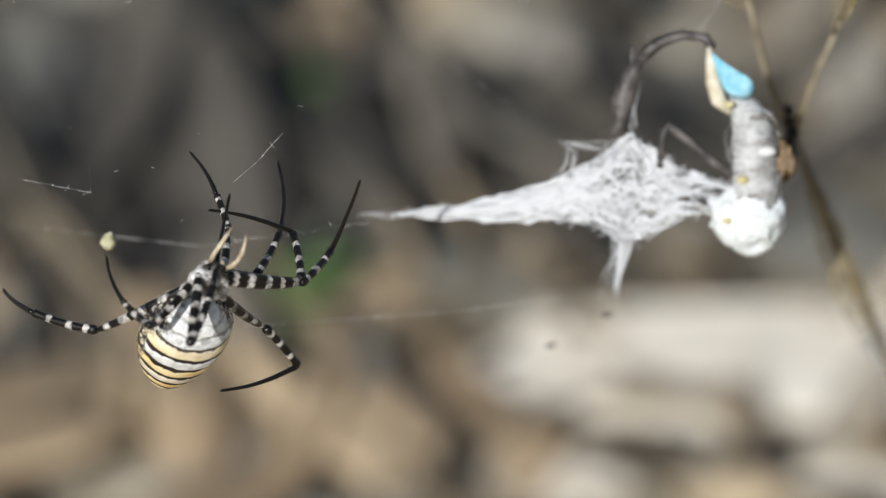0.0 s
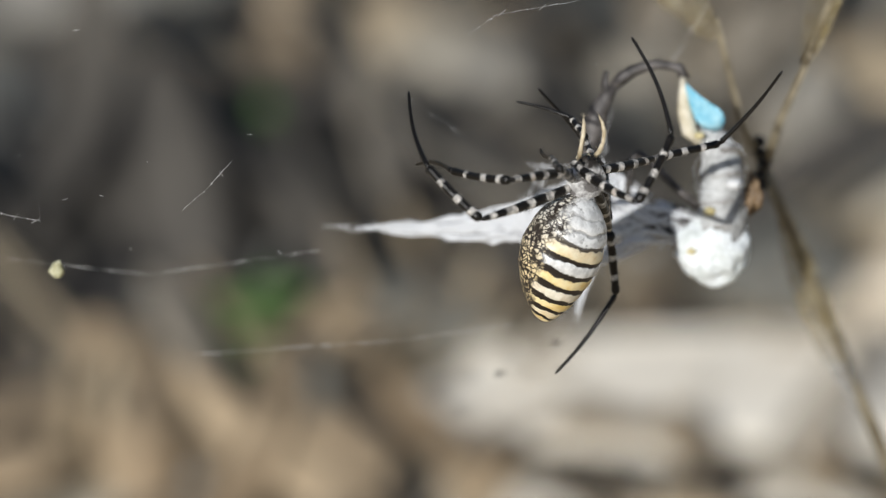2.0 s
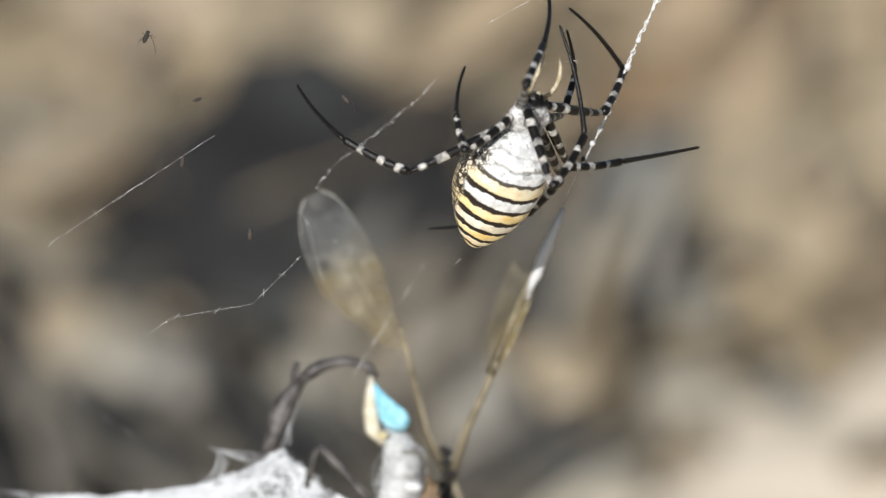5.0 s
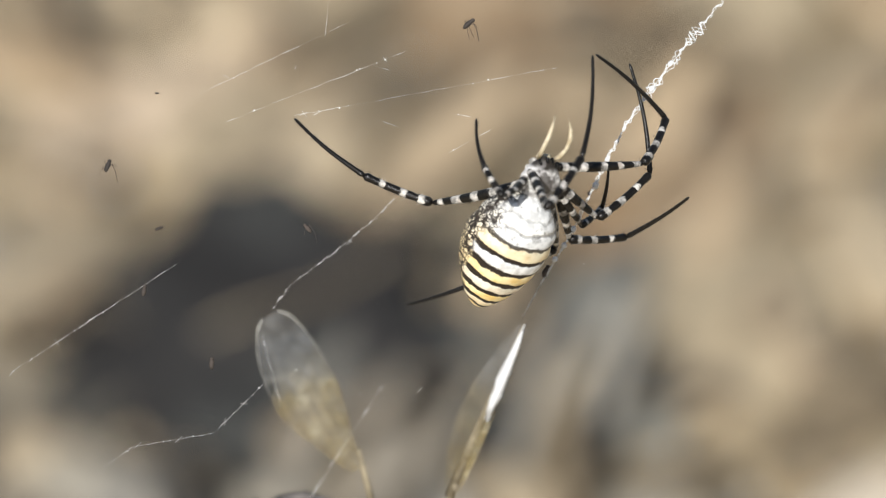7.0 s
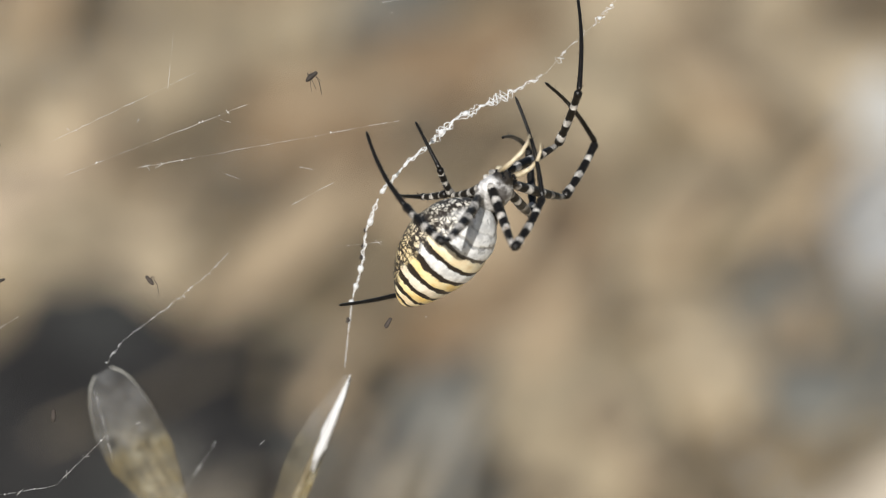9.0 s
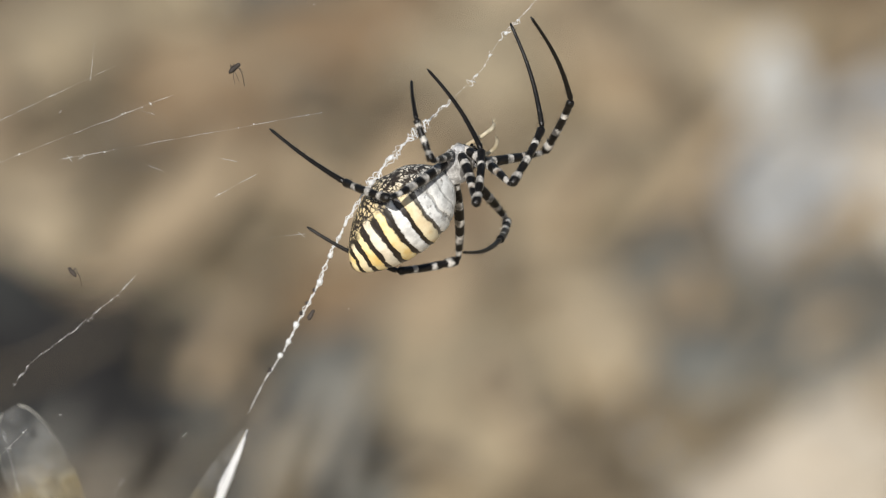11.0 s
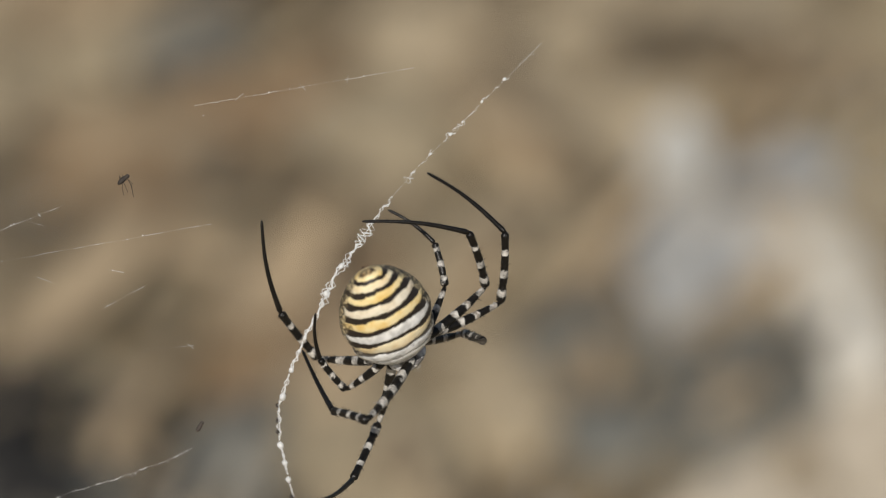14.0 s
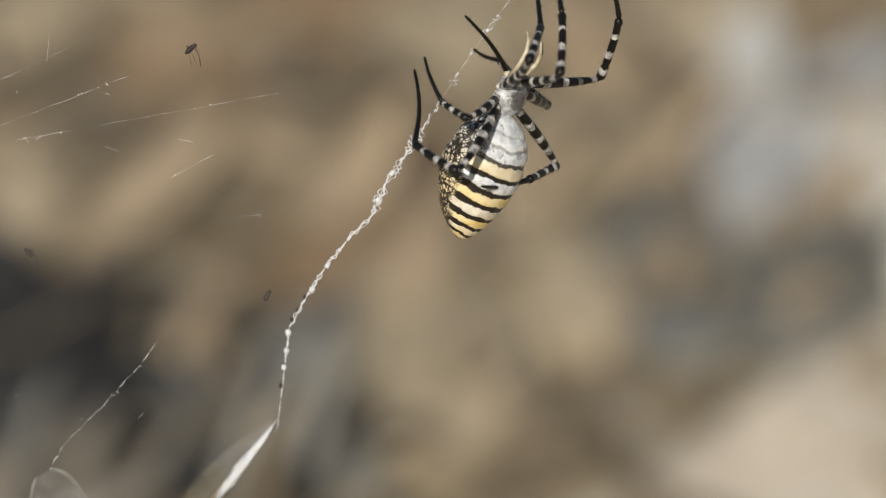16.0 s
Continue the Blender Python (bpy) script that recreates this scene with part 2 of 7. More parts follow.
SOIL = ground_material()
PALE_STONE = speckled("pale_limestone", (0.7, 0.635, 0.52), (0.83, 0.775, 0.66), 14.0, 160.0, 0.9, 0.5, 0.002)
GREY_STONE = speckled("grey_stone", (0.351, 0.346, 0.326), (0.546, 0.545, 0.519), 30.0, 260.0, 0.9, 0.5, 0.002)
TAN_STONE = speckled("tan_stone", (0.355, 0.28, 0.178), (0.55, 0.445, 0.298), 26.0, 240.0, 0.9, 0.5, 0.002)
# Near-black: shade of gaps put into the mounds' colour; also the stem's scar.
SHADE_AND_SCAR = speckled("shade_and_scar_dark", (0.02, 0.019, 0.018), (0.055, 0.052, 0.048), 30.0, 300.0, 0.95, 0.7, 0.004, 0.15)
BROWN_WOOD = speckled("brown_bark", (0.125, 0.098, 0.062), (0.215, 0.168, 0.108), 40.0, 320.0, 0.9, 0.6, 0.003, 0.2)
LEDGE = speckled("dusty_limestone", (0.68, 0.565, 0.41), (0.78, 0.675, 0.52), 14.0, 160.0, 0.9, 0.5, 0.002)
# Dark grey that carries the shade of the ground in its colour.
SHADED_GROUND = speckled("shaded_ground_tone", (0.037, 0.036, 0.033), (0.079, 0.079, 0.072), 40.0, 300.0, 0.95, 0.7, 0.004, 0.15)
HAZE = speckled("pale_ash", (0.22, 0.205, 0.175), (0.33, 0.31, 0.265), 40.0, 300.0, 0.95, 0.6, 0.003, 0.2)
ASH_SOIL = speckled("grey_soil", (0.120, 0.119, 0.104), (0.204, 0.200, 0.173), 40.0, 300.0, 0.95, 0.6, 0.003, 0.2)
DUST = speckled("tan_dust", (0.33, 0.264, 0.17), (0.47, 0.385, 0.255), 40.0, 300.0, 0.95, 0.5, 0.002, 0.2)
RUST = speckled("rusty_soil", (0.221, 0.150, 0.084), (0.338, 0.234, 0.138), 40.0, 300.0, 0.95, 0.5, 0.002, 0.2)
PEACH_STONE = speckled("warm_sandstone", (0.5, 0.385, 0.255), (0.68, 0.54, 0.385), 26.0, 240.0, 0.9, 0.5, 0.002)
DRAB_STONE = speckled("drab_stone", (0.3, 0.265, 0.2), (0.5, 0.45, 0.355), 26.0, 240.0, 0.9, 0.5, 0.002)
LITTER = speckled("dead_leaf", (0.13, 0.1, 0.064), (0.4, 0.315, 0.21), 60.0, 500.0, 0.75, 0.4, 0.001, each=0.7)
TWIG = speckled("dry_twig", (0.208, 0.156, 0.096), (0.468, 0.390, 0.264), 50.0, 600.0, 0.8, 0.4, 0.001, each=0.6)
GREEN = speckled("green_sprout", (0.075, 0.13, 0.035), (0.14, 0.23, 0.075), 60.0, 500.0, 0.6, 0.3, 0.0005)
STEM = speckled("dry_stem", (0.13, 0.105, 0.066), (0.3, 0.255, 0.17), 220.0, 1500.0, 0.7, 0.4, 0.0003)
SILK = silk_material("white_silk", (0.93, 0.93, 0.92))
SHEET_SILK = silk_material("wrapping_silk", (0.88, 0.89, 0.9))
BALL_SILK = speckled("bound_silk", (0.54, 0.57, 0.54), (0.86, 0.89, 0.89), 380.0, 1600.0, 0.6, 0.6, 0.0004)
HUSK_EDGE = speckled("husk_edge", (0.26, 0.25, 0.21), (0.48, 0.47, 0.42), 400.0, 1800.0, 0.6, 0.4, 0.0003)
FINE_SILK = silk_material("thin_silk", (0.86, 0.85, 0.82))
CRUMB = speckled("dark_crumb", (0.02, 0.017, 0.015), (0.07, 0.055, 0.045), 400.0, 2400.0, 0.8, 0.4, 0.0002)

# ---------------------------------------------------------------- building blocks
def finish_mesh(bm, name, material, smooth=True):
    bmesh.ops.recalc_face_normals(bm, faces=bm.faces)
    for f in bm.faces:
        f.smooth = smooth
    me = bpy.data.meshes.new(name)
    bm.to_mesh(me)
    bm.free()
    me.materials.append(material)
    return me


def part(name, bm, material, parent, label="", m=None):
    ob = new(name, finish_mesh(bm, name, material))
    ob.parent = parent
    if m is not None:
        ob.matrix_basis = m
    return tagged(ob, label)


def thing(name, m, label, category, group="", kind=""):
    ob = new(name)
    ob.empty_display_size = 0.005
    ob.matrix_basis = m
    return tagged(ob, label, category, group, kind)


def solid(name, bm, material, m, label, category="", group="", kind=""):
    ob = new(name, finish_mesh(bm, name, material))
    ob.matrix_basis = m
    return tagged(ob, label, category, group, kind)


def tube(bm, points, radii, sides=8, cap=True):
    """A round, tapered tube along points."""
    points = [Vector(p) for p in points]
    side = None
    rings = []
    for i, p in enumerate(points):
        d = (points[min(i + 1, len(points) - 1)] - points[max(i - 1, 0)]).normalized()
        if side is None:
            side = d.orthogonal().normalized()
        side = (side - d * side.dot(d)).normalized()
        up = d.cross(side)
        r = radii[i] if not isinstance(radii, (int, float)) else radii
        rings.append([bm.verts.new(p + (side * math.cos(a) + up * math.sin(a)) * r) for a in (2 * math.pi * k / sides for k in range(sides))])
    for a, b in zip(rings, rings[1:]):
        for k in range(sides):
            bm.faces.new((a[k], a[(k + 1) % sides], b[(k + 1) % sides], b[k]))
    if cap:
        bm.faces.new(rings[0][::-1])
        bm.faces.new(rings[-1])
    return rings


def blob(bm, centre, size, rough=0.15, freq=2.0, seed=0.0, level=3, m=None):
    """A lumpy rounded body. size: half lengths."""
    made = bmesh.ops.create_icosphere(bm, subdivisions=level, radius=1.0)["verts"]
    for v in made:
        k = 1.0 + rough * noise.fractal(v.co * freq + Vector((seed, seed * 1.7, -seed)), 1.0, 2.0, 3)
        p = Vector((v.co.x * size[0], v.co.y * size[1], v.co.z * size[2])) * k
        v.co = (m @ p if m else p) + Vector(centre)
    return made


def spike(bm, p, d, length, r):
    """A thin three-sided bristle."""
    d = d.normalized()
    s = d.orthogonal().normalized()
    t = d.cross(s)
    base = [bm.verts.new(p + (s * math.cos(a) + t * math.sin(a)) * r) for a in (0, 2.1, 4.2)]
    tip = bm.verts.new(p + d * length)
    for i in range(3):
        bm.faces.new((base[i], base[(i + 1) % 3], tip))


def sway(a, b, n, amount, rng):
    """Points from a to b with a slight wander."""
    a, b = Vector(a), Vector(b)
    side = (b - a).orthogonal().normalized()
    other = (b - a).normalized().cross(side)
    return [a.lerp(b, i / n) + (side * rng.uniform(-1, 1) + other * rng.uniform(-1, 1)) * amount * (0 < i < n) for i in range(n + 1)]

# ---------------------------------------------------------------- the spider
# Spider space: x to its right, y towards its head, z up through its back; the waist is the origin.
CHEST_BACK = 1.4 * MM  # how far the chest is tucked under the front of the abdomen
HIPS = [(side * a * 4.96 * MM, b * 4.96 * MM - CHEST_BACK, -0.4 * MM) for side in (-1, 1) for a, b in ((0.25, 0.78), (0.3, 0.62), (0.3, 0.45), (0.24, 0.3))]
LENGTHS = [(11.77, 9.03, 12.72), (11.45, 8.78, 12.4), (8.9, 5.09, 6.49), (13.67, 8.27, 11.58)]
PALE_LEG = (0.56, 0.53, 0.48)


def leg_segment(kind, length, girth, seed):
    """One ringed segment along +z, with swollen joints and bristles."""
    rng = random.Random(seed)
    bm = bmesh.new()
    n = 26
    pts, radii = [], []
    for i in range(n + 1):
        u = i / n
        bow = {"femur": 0.035, "tibia": 0.03, "metatarsus": 0.05}[kind] * length * math.sin(math.pi * u)
        pts.append((0, bow, u * length))
        if kind == "femur":
            r = 0.62 + 0.42 * math.sin(math.pi * min(1, u * 0.9 + 0.12)) - 0.12 * u
        elif kind == "tibia":
            knee = math.exp(-((u - 0.1) / 0.12) ** 2) * 0.12 + (0.14 * math.exp(-((u - 0.95) / 0.06) ** 2))
            r = 0.92 - 0.16 * u + knee - 0.22 * math.exp(-((u - 0.24) / 0.03) ** 2)
        else:
            r = 0.66 - 0.32 * u ** 0.8 + 0.1 * math.exp(-(u / 0.05) ** 2) - 0.05 * math.exp(-((u - 0.72) / 0.02) ** 2)
        if i == 0 or i == n:
            r *= 0.55
        radii.append(r * girth)
    tube(bm, pts, radii, 12)
    count = {"femur": 90, "tibia": 90, "metatarsus": 80}[kind]
    for i in range(count):
        u, a = rng.uniform(0.04, 0.97), rng.uniform(0, 2 * math.pi)
        k = min(n, int(u * n))
        d = Vector((math.cos(a), math.sin(a), 0.0))
        p = Vector(pts[k]) + d * radii[k] * 0.9
        big = rng.random() < 0.25
        spike(bm, p, d + Vector((0, 0, 0.9 if big else 1.4)), girth * (1.3 if big else 0.7) * rng.uniform(0.7, 1.2), girth * (0.055 if big else 0.04))
    return bm


def build_spider():
    spider = thing("spider", pose(0.0118, 0.5375, 0.3332, 61.5), "banded orb-weaver spider with silver, yellow and black abdomen, hanging on silk", "spider")
    # abdomen: an egg with slight shoulders
    bm = bmesh.new()
    length, n, sides = 15.1 * MM, 60, 64
    start = 1.0 * MM
    rings = []
    for i in range(1, n):
        u = i / n
        s = math.sin(math.pi * u ** 0.82) ** 0.62
        rise = 0.3 * MM + 1.3 * MM * max(0.0, (u - 0.45) / 0.55) ** 2
        w = 5.25 * MM * s * (1 + 0.05 * math.exp(-((u - 0.2) / 0.08) ** 2) - 0.05 * math.exp(-((u - 0.33) / 0.05) ** 2))
        h = 4.3 * MM * s * (0.97 + 0.06 * u)
        count = math.acos(1 - 2 * u) / math.pi * 13.0
        groove = 1 - 0.03 * math.exp(-(((count % 1.0) - 0.0) / 0.13) ** 2) - 0.03 * math.exp(-(((count % 1.0) - 1.0) / 0.13) ** 2)
        row = []
        for k in range(sides):
            a = 2 * math.pi * k / sides
            lump = 1 + 0.022 * noise.fractal(Vector((math.sin(a) * 2.2, u * 5, math.cos(a) * 2.2)), 1.0, 2.0, 3)
            g = groove if math.cos(a) > 0.2 else 1.0
            row.append(bm.verts.new((w * g * lump * math.sin(a), -start - u * length, h * g * lump * math.cos(a) + rise)))
        rings.append(row)
    for a, b in zip(rings, rings[1:]):
        for k in range(sides):
            bm.faces.new((a[k], a[(k + 1) % sides], b[(k + 1) % sides], b[k]))
    front, rear = bm.verts.new((0, -start, 0.2 * MM)), bm.verts.new((0, -start - length, 1.5 * MM))
    for k in range(sides):
        bm.faces.new((rings[0][(k + 1) % sides], rings[0][k], front))
        bm.faces.new((rings[-1][k], rings[-1][(k + 1) % sides], rear))
    tube(bm, [(0, 0.6 * MM, -0.2 * MM), (0, -0.6 * MM, -0.2 * MM), (0, -1.8 * MM, 0)], [0.8 * MM, 0.7 * MM, 1.2 * MM], 12)
    abdomen = part("abdomen", bm, abdomen_material(), spider, "silver and yellow abdomen with black cross lines")
    bm = bmesh.new()
    knob = speckled("spinneret_skin", (0.03, 0.018, 0.012), (0.22, 0.1, 0.05), 500.0, 2500.0, 0.5, 0.4, 0.0001)
    blob(bm, (0, -10.8 * MM, -3.3 * MM), (0.6 * MM, 0.7 * MM, 0.5 * MM), 0.15, 2, 3, 3)
    for k in range(5):
        a = k * 1.256
        tube(bm, [(0.35 * MM * math.cos(a), -11.0 * MM, -3.6 * MM + 0.35 * MM * math.sin(a)), (0.45 * MM * math.cos(a), -11.3 * MM, -4.2 * MM + 0.45 * MM * math.sin(a))], [0.3 * MM, 0.12 * MM], 8)
    part("spinneret", bm, knob, abdomen, "reddish brown spinnerets")
    # head and chest
    n2 = Nodes("silver_hair")
    y = n2.split()[1]
    tone = n2.mix(n2.smooth(n2.noise(1100.0, 5.0), 0.35, 0.65), (0.3, 0.29, 0.28), (0.8, 0.79, 0.77))
    tone = n2.mix(n2.smooth(n2.math("ADD", y, n2.math("MULTIPLY", n2.noise(900.0, 3.0), 1.2 * MM)), 4.1 * MM, 4.8 * MM), tone, (0.03, 0.025, 0.02))
    tone = n2.mix(n2.math("MULTIPLY", n2.smooth(n2.noise(520.0, 4.0), 0.5, 0.6), 0.85), tone, (0.06, 0.05, 0.045))
    hollow = n2.smooth(n2.cells(700.0), 0.16, 0.08)
    tone = n2.mix(n2.math("MULTIPLY", hollow, 0.7), tone, (0.05, 0.045, 0.04))
    n2.bump(n2.noise(4200.0, 4.0), 0.6, 0.1 * MM)
    hair = n2.finish(tone, 0.38)
    bm = bmesh.new()
    for v in blob(bm, (0, 0, 0), (1, 1, 1), 0.04, 2, 1, 5):
        c = v.co
        u = (c.y + 1) / 2
        w = 2.4 * (1 - 0.45 * max(0, u - 0.5) * 2 * 0.9)
        v.co = Vector((c.x * w * MM, (u * 5.3 - 0.2) * MM, c.z * (1.15 + 0.5 * max(0, u - 0.55)) * MM * (0.8 if c.z < 0 else 1.0)))
    rng = random.Random(3)
    for i in range(160):
        a, u = rng.uniform(-1.2, 1.2), rng.uniform(0.5, 4.6)
        p = Vector((math.sin(a) * 1.7 * MM, u * MM, math.cos(a) * 1.2 * MM))
        spike(bm, p, Vector((math.sin(a), -0.8, math.cos(a))), rng.uniform(0.4, 0.8) * MM, 0.025 * MM)
    chest = part("cephalothorax", bm, hair, spider, "silvery haired head and chest with dark face", Matrix.Translation((0, -CHEST_BACK, 0)))
    black = Nodes("eye_black").finish((0.006, 0.006, 0.006), 0.08)
    for ex, ey, ez in ((-0.35, 4.95, 1.05), (0.35, 4.95, 1.05), (-0.3, 5.12, 0.6), (0.3, 5.12, 0.6), (-1.0, 4.5, 0.9), (1.0, 4.5, 0.9), (-1.1, 4.7, 0.5), (1.1, 4.7, 0.5)):
        bm = bmesh.new()
        bmesh.ops.create_icosphere(bm, subdivisions=2, radius=0.2 * MM)
        part("eye", bm, black, chest, m=Matrix.Translation((ex * MM, ey * MM, ez * MM)))
    brown = speckled("palp_skin", (0.34, 0.26, 0.15), (0.74, 0.66, 0.48), 420.0, 2000.0, 0.5, 0.4, 0.0001)
    for s in (-1, 1):
        bm = bmesh.new()
        tube(bm, [(s * 0.45 * MM, 4.3 * MM, -0.4 * MM), (s * 0.45 * MM, 4.6 * MM, -1.0 * MM), (s * 0.3 * MM, 4.5 * MM, -1.7 * MM)], [0.42 * MM, 0.45 * MM, 0.2 * MM], 10)
        part("chelicera", bm, brown, chest)
        bm = bmesh.new()
        path = [(s * 0.8, 4.4, -0.5), (s * 1.2, 5.6, 0.5), (s * 1.35, 6.8, 1.0), (s * 1.3, 8.0, 1.2), (s * 1.15, 9.0, 0.9), (s * 0.95, 9.7, 0.3)]
        tube(bm, [tuple(c * MM for c in p) for p in path], [0.24 * MM, 0.29 * MM, 0.22 * MM, 0.25 * MM, 0.2 * MM, 0.08 * MM], 10)
        for i in range(30):
            p = Vector(rng.choice(path)) * MM
            spike(bm, p, Vector((rng.uniform(-1, 1), 0.6, rng.uniform(-1, 1))), 0.8 * MM, 0.03 * MM)
        part("pedipalp", bm, brown, chest, "straw-coloured bristly feeler")
    # the sternum and leg bases below
    bm = bmesh.new()
    for hx, hy, hz in HIPS:
        blob(bm, (hx * 0.75, hy + CHEST_BACK, -0.75 * MM), (0.75 * MM, 0.5 * MM, 0.6 * MM), 0.08, 2, hx * 900, 2)
    part("leg_bases", bm, leg_material("coxa_skin", 2.0 * MM, 1.0, 0.4, PALE_LEG), chest, "pale leg bases")
    # legs
    skins = {}
    for i, (f, t, m) in enumerate(LENGTHS):
        skins[i] = (leg_material("femur_skin", f * MM, 5.0 if i != 2 else 4.0, 0.58, PALE_LEG),
                    leg_material("tibia_skin", t * MM, 3.6 if i != 2 else 3.0, 0.64, PALE_LEG, solid_from=0.86),
                    leg_material("foot_skin", m * MM, 2.0, 0.8, PALE_LEG, solid_from=0.12))
    legs = []
    for k in range(8):
        i = k % 4
        girth = (0.58, 0.58, 0.5, 0.6)[i] * MM
        row = []
        for j, kind in enumerate(("femur", "tibia", "metatarsus")):
            length = LENGTHS[i][j] * MM
            g = girth * (1.0, 0.92, 0.84)[j]
            row.append(part(kind, leg_segment(kind, length, g, k * 3 + j), skins[i][j], spider, ("pale femur with black rings", "pale tibia with black rings", "thin black foot segment")[j]))
        legs.append(row)
    return spider, abdomen, legs


SPIDER, ABDOMEN, LEGS = build_spider()

# ---------------------------------------------------------------- plant, prey, silk
# Places in the plane of the web: a right, b up, along the lens's resting view; millimetres from its middle line.
VIEW = Matrix.Rotation(radians(61.5), 4, "X")
EYE = Vector((0, 0, 0.6))


def at(a, b, depth):
    """A place seen a, b (thousandths of the depth) off the resting view, depth metres before the lens."""
    return EYE + VIEW.to_3x3() @ Vector((a * depth / 1000, b * depth / 1000, -depth))


def in_view(origin):
    return Matrix.Translation(origin) @ VIEW


def local(origin, points):
    inv = in_view(origin).inverted()
    return [inv @ p for p in points]


def husk_half(u, blunt):
    """Half width of a husk along its length, 0..1; blunt ones end in a rounded arch."""
    if blunt:
        return min(1.0, (0.1 + u * 1.9) ** 0.8) * (1.0 - (0.985 * u) ** 5) ** 0.5
    return math.sin(math.pi * (0.05 + 0.9 * u ** 0.85)) ** 0.8


def husk_shell(bm, base, tip, width, depth, fold=0.0, blunt=False):
    """A hollow boat-shaped husk between base and tip."""
    base, tip = Vector(base), Vector(tip)
    d = tip - base
    side = Vector((-d.y, d.x, 0)).normalized()
    out = Vector((0, 0, 1))
    rows = []
    n, m = 30, 9
    for sign, thick in ((1, 1.0), (-1, 0.4)):
        grid = []
        for i in range(n + 1):
            u = i / n
            w = width * husk_half(u, blunt)
            row = []
            for k in range(m):
                v = k / (m - 1) * 2 - 1
                row.append(bm.verts.new(base + d * u + side * (w * v + fold * math.sin(math.pi * u)) + out * (depth * sign * thick * (1 - v * v) * math.sin(math.pi * (0.03 + 0.94 * u)) + 0.00004 * sign)))
            grid.append(row)
        for a, b in zip(grid, grid[1:]):
            for k in range(m - 1):
                bm.faces.new((a[k], a[k + 1], b[k + 1], b[k]))


def build_plant():
    o = at(-3.9, -43.0, 0.633)
    plant = thing("dry_plant", in_view(o), "dry forked grass stem with a papery husk and pointed bract", "dry plant")
    L = lambda *rows: local(o, [at(-3.9 + 0.966 * (a + 3.9), -43.0 + 0.966 * (b + 43.0), 0.6 + 0.6 * (d - 0.6)) for a, b, d in rows])
    bm = bmesh.new()
    tube(bm, L((-3.9, -43.0, 0.655), (0.2, -52.8, 0.662), (6.2, -67.3, 0.672), (16.8, -91.8, 0.69), (30.5, -123.8, 0.71), (76.0, -228.8, 0.75), (232.0, -598.8, 0.86)), [0.75 * MM, 0.75 * MM, 0.8 * MM, 0.85 * MM, 0.9 * MM, 1.1 * MM, 1.4 * MM], 10)
    part("stem", bm, STEM, plant)
    bm = bmesh.new()
    tube(bm, L((-3.9, -43.0, 0.655), (-0.6, -32.8, 0.648), (5.5, -19.5, 0.634)), [0.6 * MM, 0.48 * MM, 0.4 * MM], 8)
    part("branch", bm, STEM, plant)
    bm = bmesh.new()
    tube(bm, L((-3.9, -43.0, 0.655), (-8.6, -32.8, 0.65), (-11.1, -22.8, 0.645), (-13.6, -12.8, 0.635)), [0.55 * MM, 0.4 * MM, 0.4 * MM, 0.36 * MM], 8)
    bough = part("branch", bm, STEM, plant, "thin branch bearing the husk")
    bm = bmesh.new()
    a, b = L((-0.5, -51.0, 0.66), (17.0, -93.0, 0.69))
    husk_shell(bm, a, b, 2.1 * MM, 1.0 * MM, -0.7 * MM)
    part("sheath", bm, husk_material("olive_sheath", a, b, 0.36, 0.36), plant, "dry olive leaf sheath")
    bm = bmesh.new()
    a, b = L((-14.1, -16.8, 0.642), (-31.0, 13.4, 0.638))
    husk_shell(bm, a, b, 4.0 * MM, 1.8 * MM, 0.8 * MM, True)
    part("husk", bm, husk_material("seed_husk", a, b, 0.09, 0.3), bough, "papery half-transparent seed husk")
    for w in (-1.0, 1.0):
        bm = bmesh.new()
        side = Vector((-(b - a).y, (b - a).x, 0)).normalized()
        tube(bm, [a.lerp(b, v / 24) + side * (4.0 * MM * w * husk_half(v / 24, True) + 0.8 * MM * math.sin(math.pi * v / 24)) for v in (14, 16, 18, 20, 22, 23, 24)], [0.01 * MM, 0.02 * MM, 0.03 * MM, 0.04 * MM, 0.06 * MM, 0.09 * MM, 0.09 * MM], 8)
        part("rim", bm, HUSK_EDGE, bough, "pale papery rim of the husk")
    bm = bmesh.new()
    a, b = L((4.1, -21.8, 0.636), (18.3, 11.2, 0.62))
    husk_shell(bm, a, b, 2.0 * MM, 0.9 * MM, 0.9 * MM)
    bract = part("bract", bm, husk_material("papery_bract", a, b, 0.3, 0.5, 0.75), plant, "pointed papery bract")
    bm = bmesh.new()
    tube(bm, [a, a.lerp(b, 0.3), a.lerp(b, 0.6), b], [0.6 * MM, 0.5 * MM, 0.35 * MM, 0.1 * MM], 8)
    part("midrib", bm, STEM, bract, "olive midrib")
    bm = bmesh.new()
    rng = random.Random(8)
    for i in range(26):
        off = Vector((rng.uniform(0.0, 0.75), rng.uniform(-0.4, 0.1), rng.uniform(0.7, 1.4))) * MM
        u0, u1 = rng.uniform(0.42, 0.6), rng.uniform(0.85, 1.02)
        tube(bm, sway(a.lerp(b, u0) + off, a.lerp(b, u1) + off * 0.5, 5, 0.18 * MM, rng), [0.06 * MM, 0.2 * MM, 0.3 * MM, 0.26 * MM, 0.16 * MM, 0.05 * MM], 5)
    tip = b
    part("silk_wrap", bm, SILK, bract, "bright white silk bound round the tip")
    rng = random.Random(4)
    bm = bmesh.new()
    for i in range(5):
        p = L((-4.1 + rng.uniform(-1, 1.5), -46 + 2.2 * i, 0.653))[0]
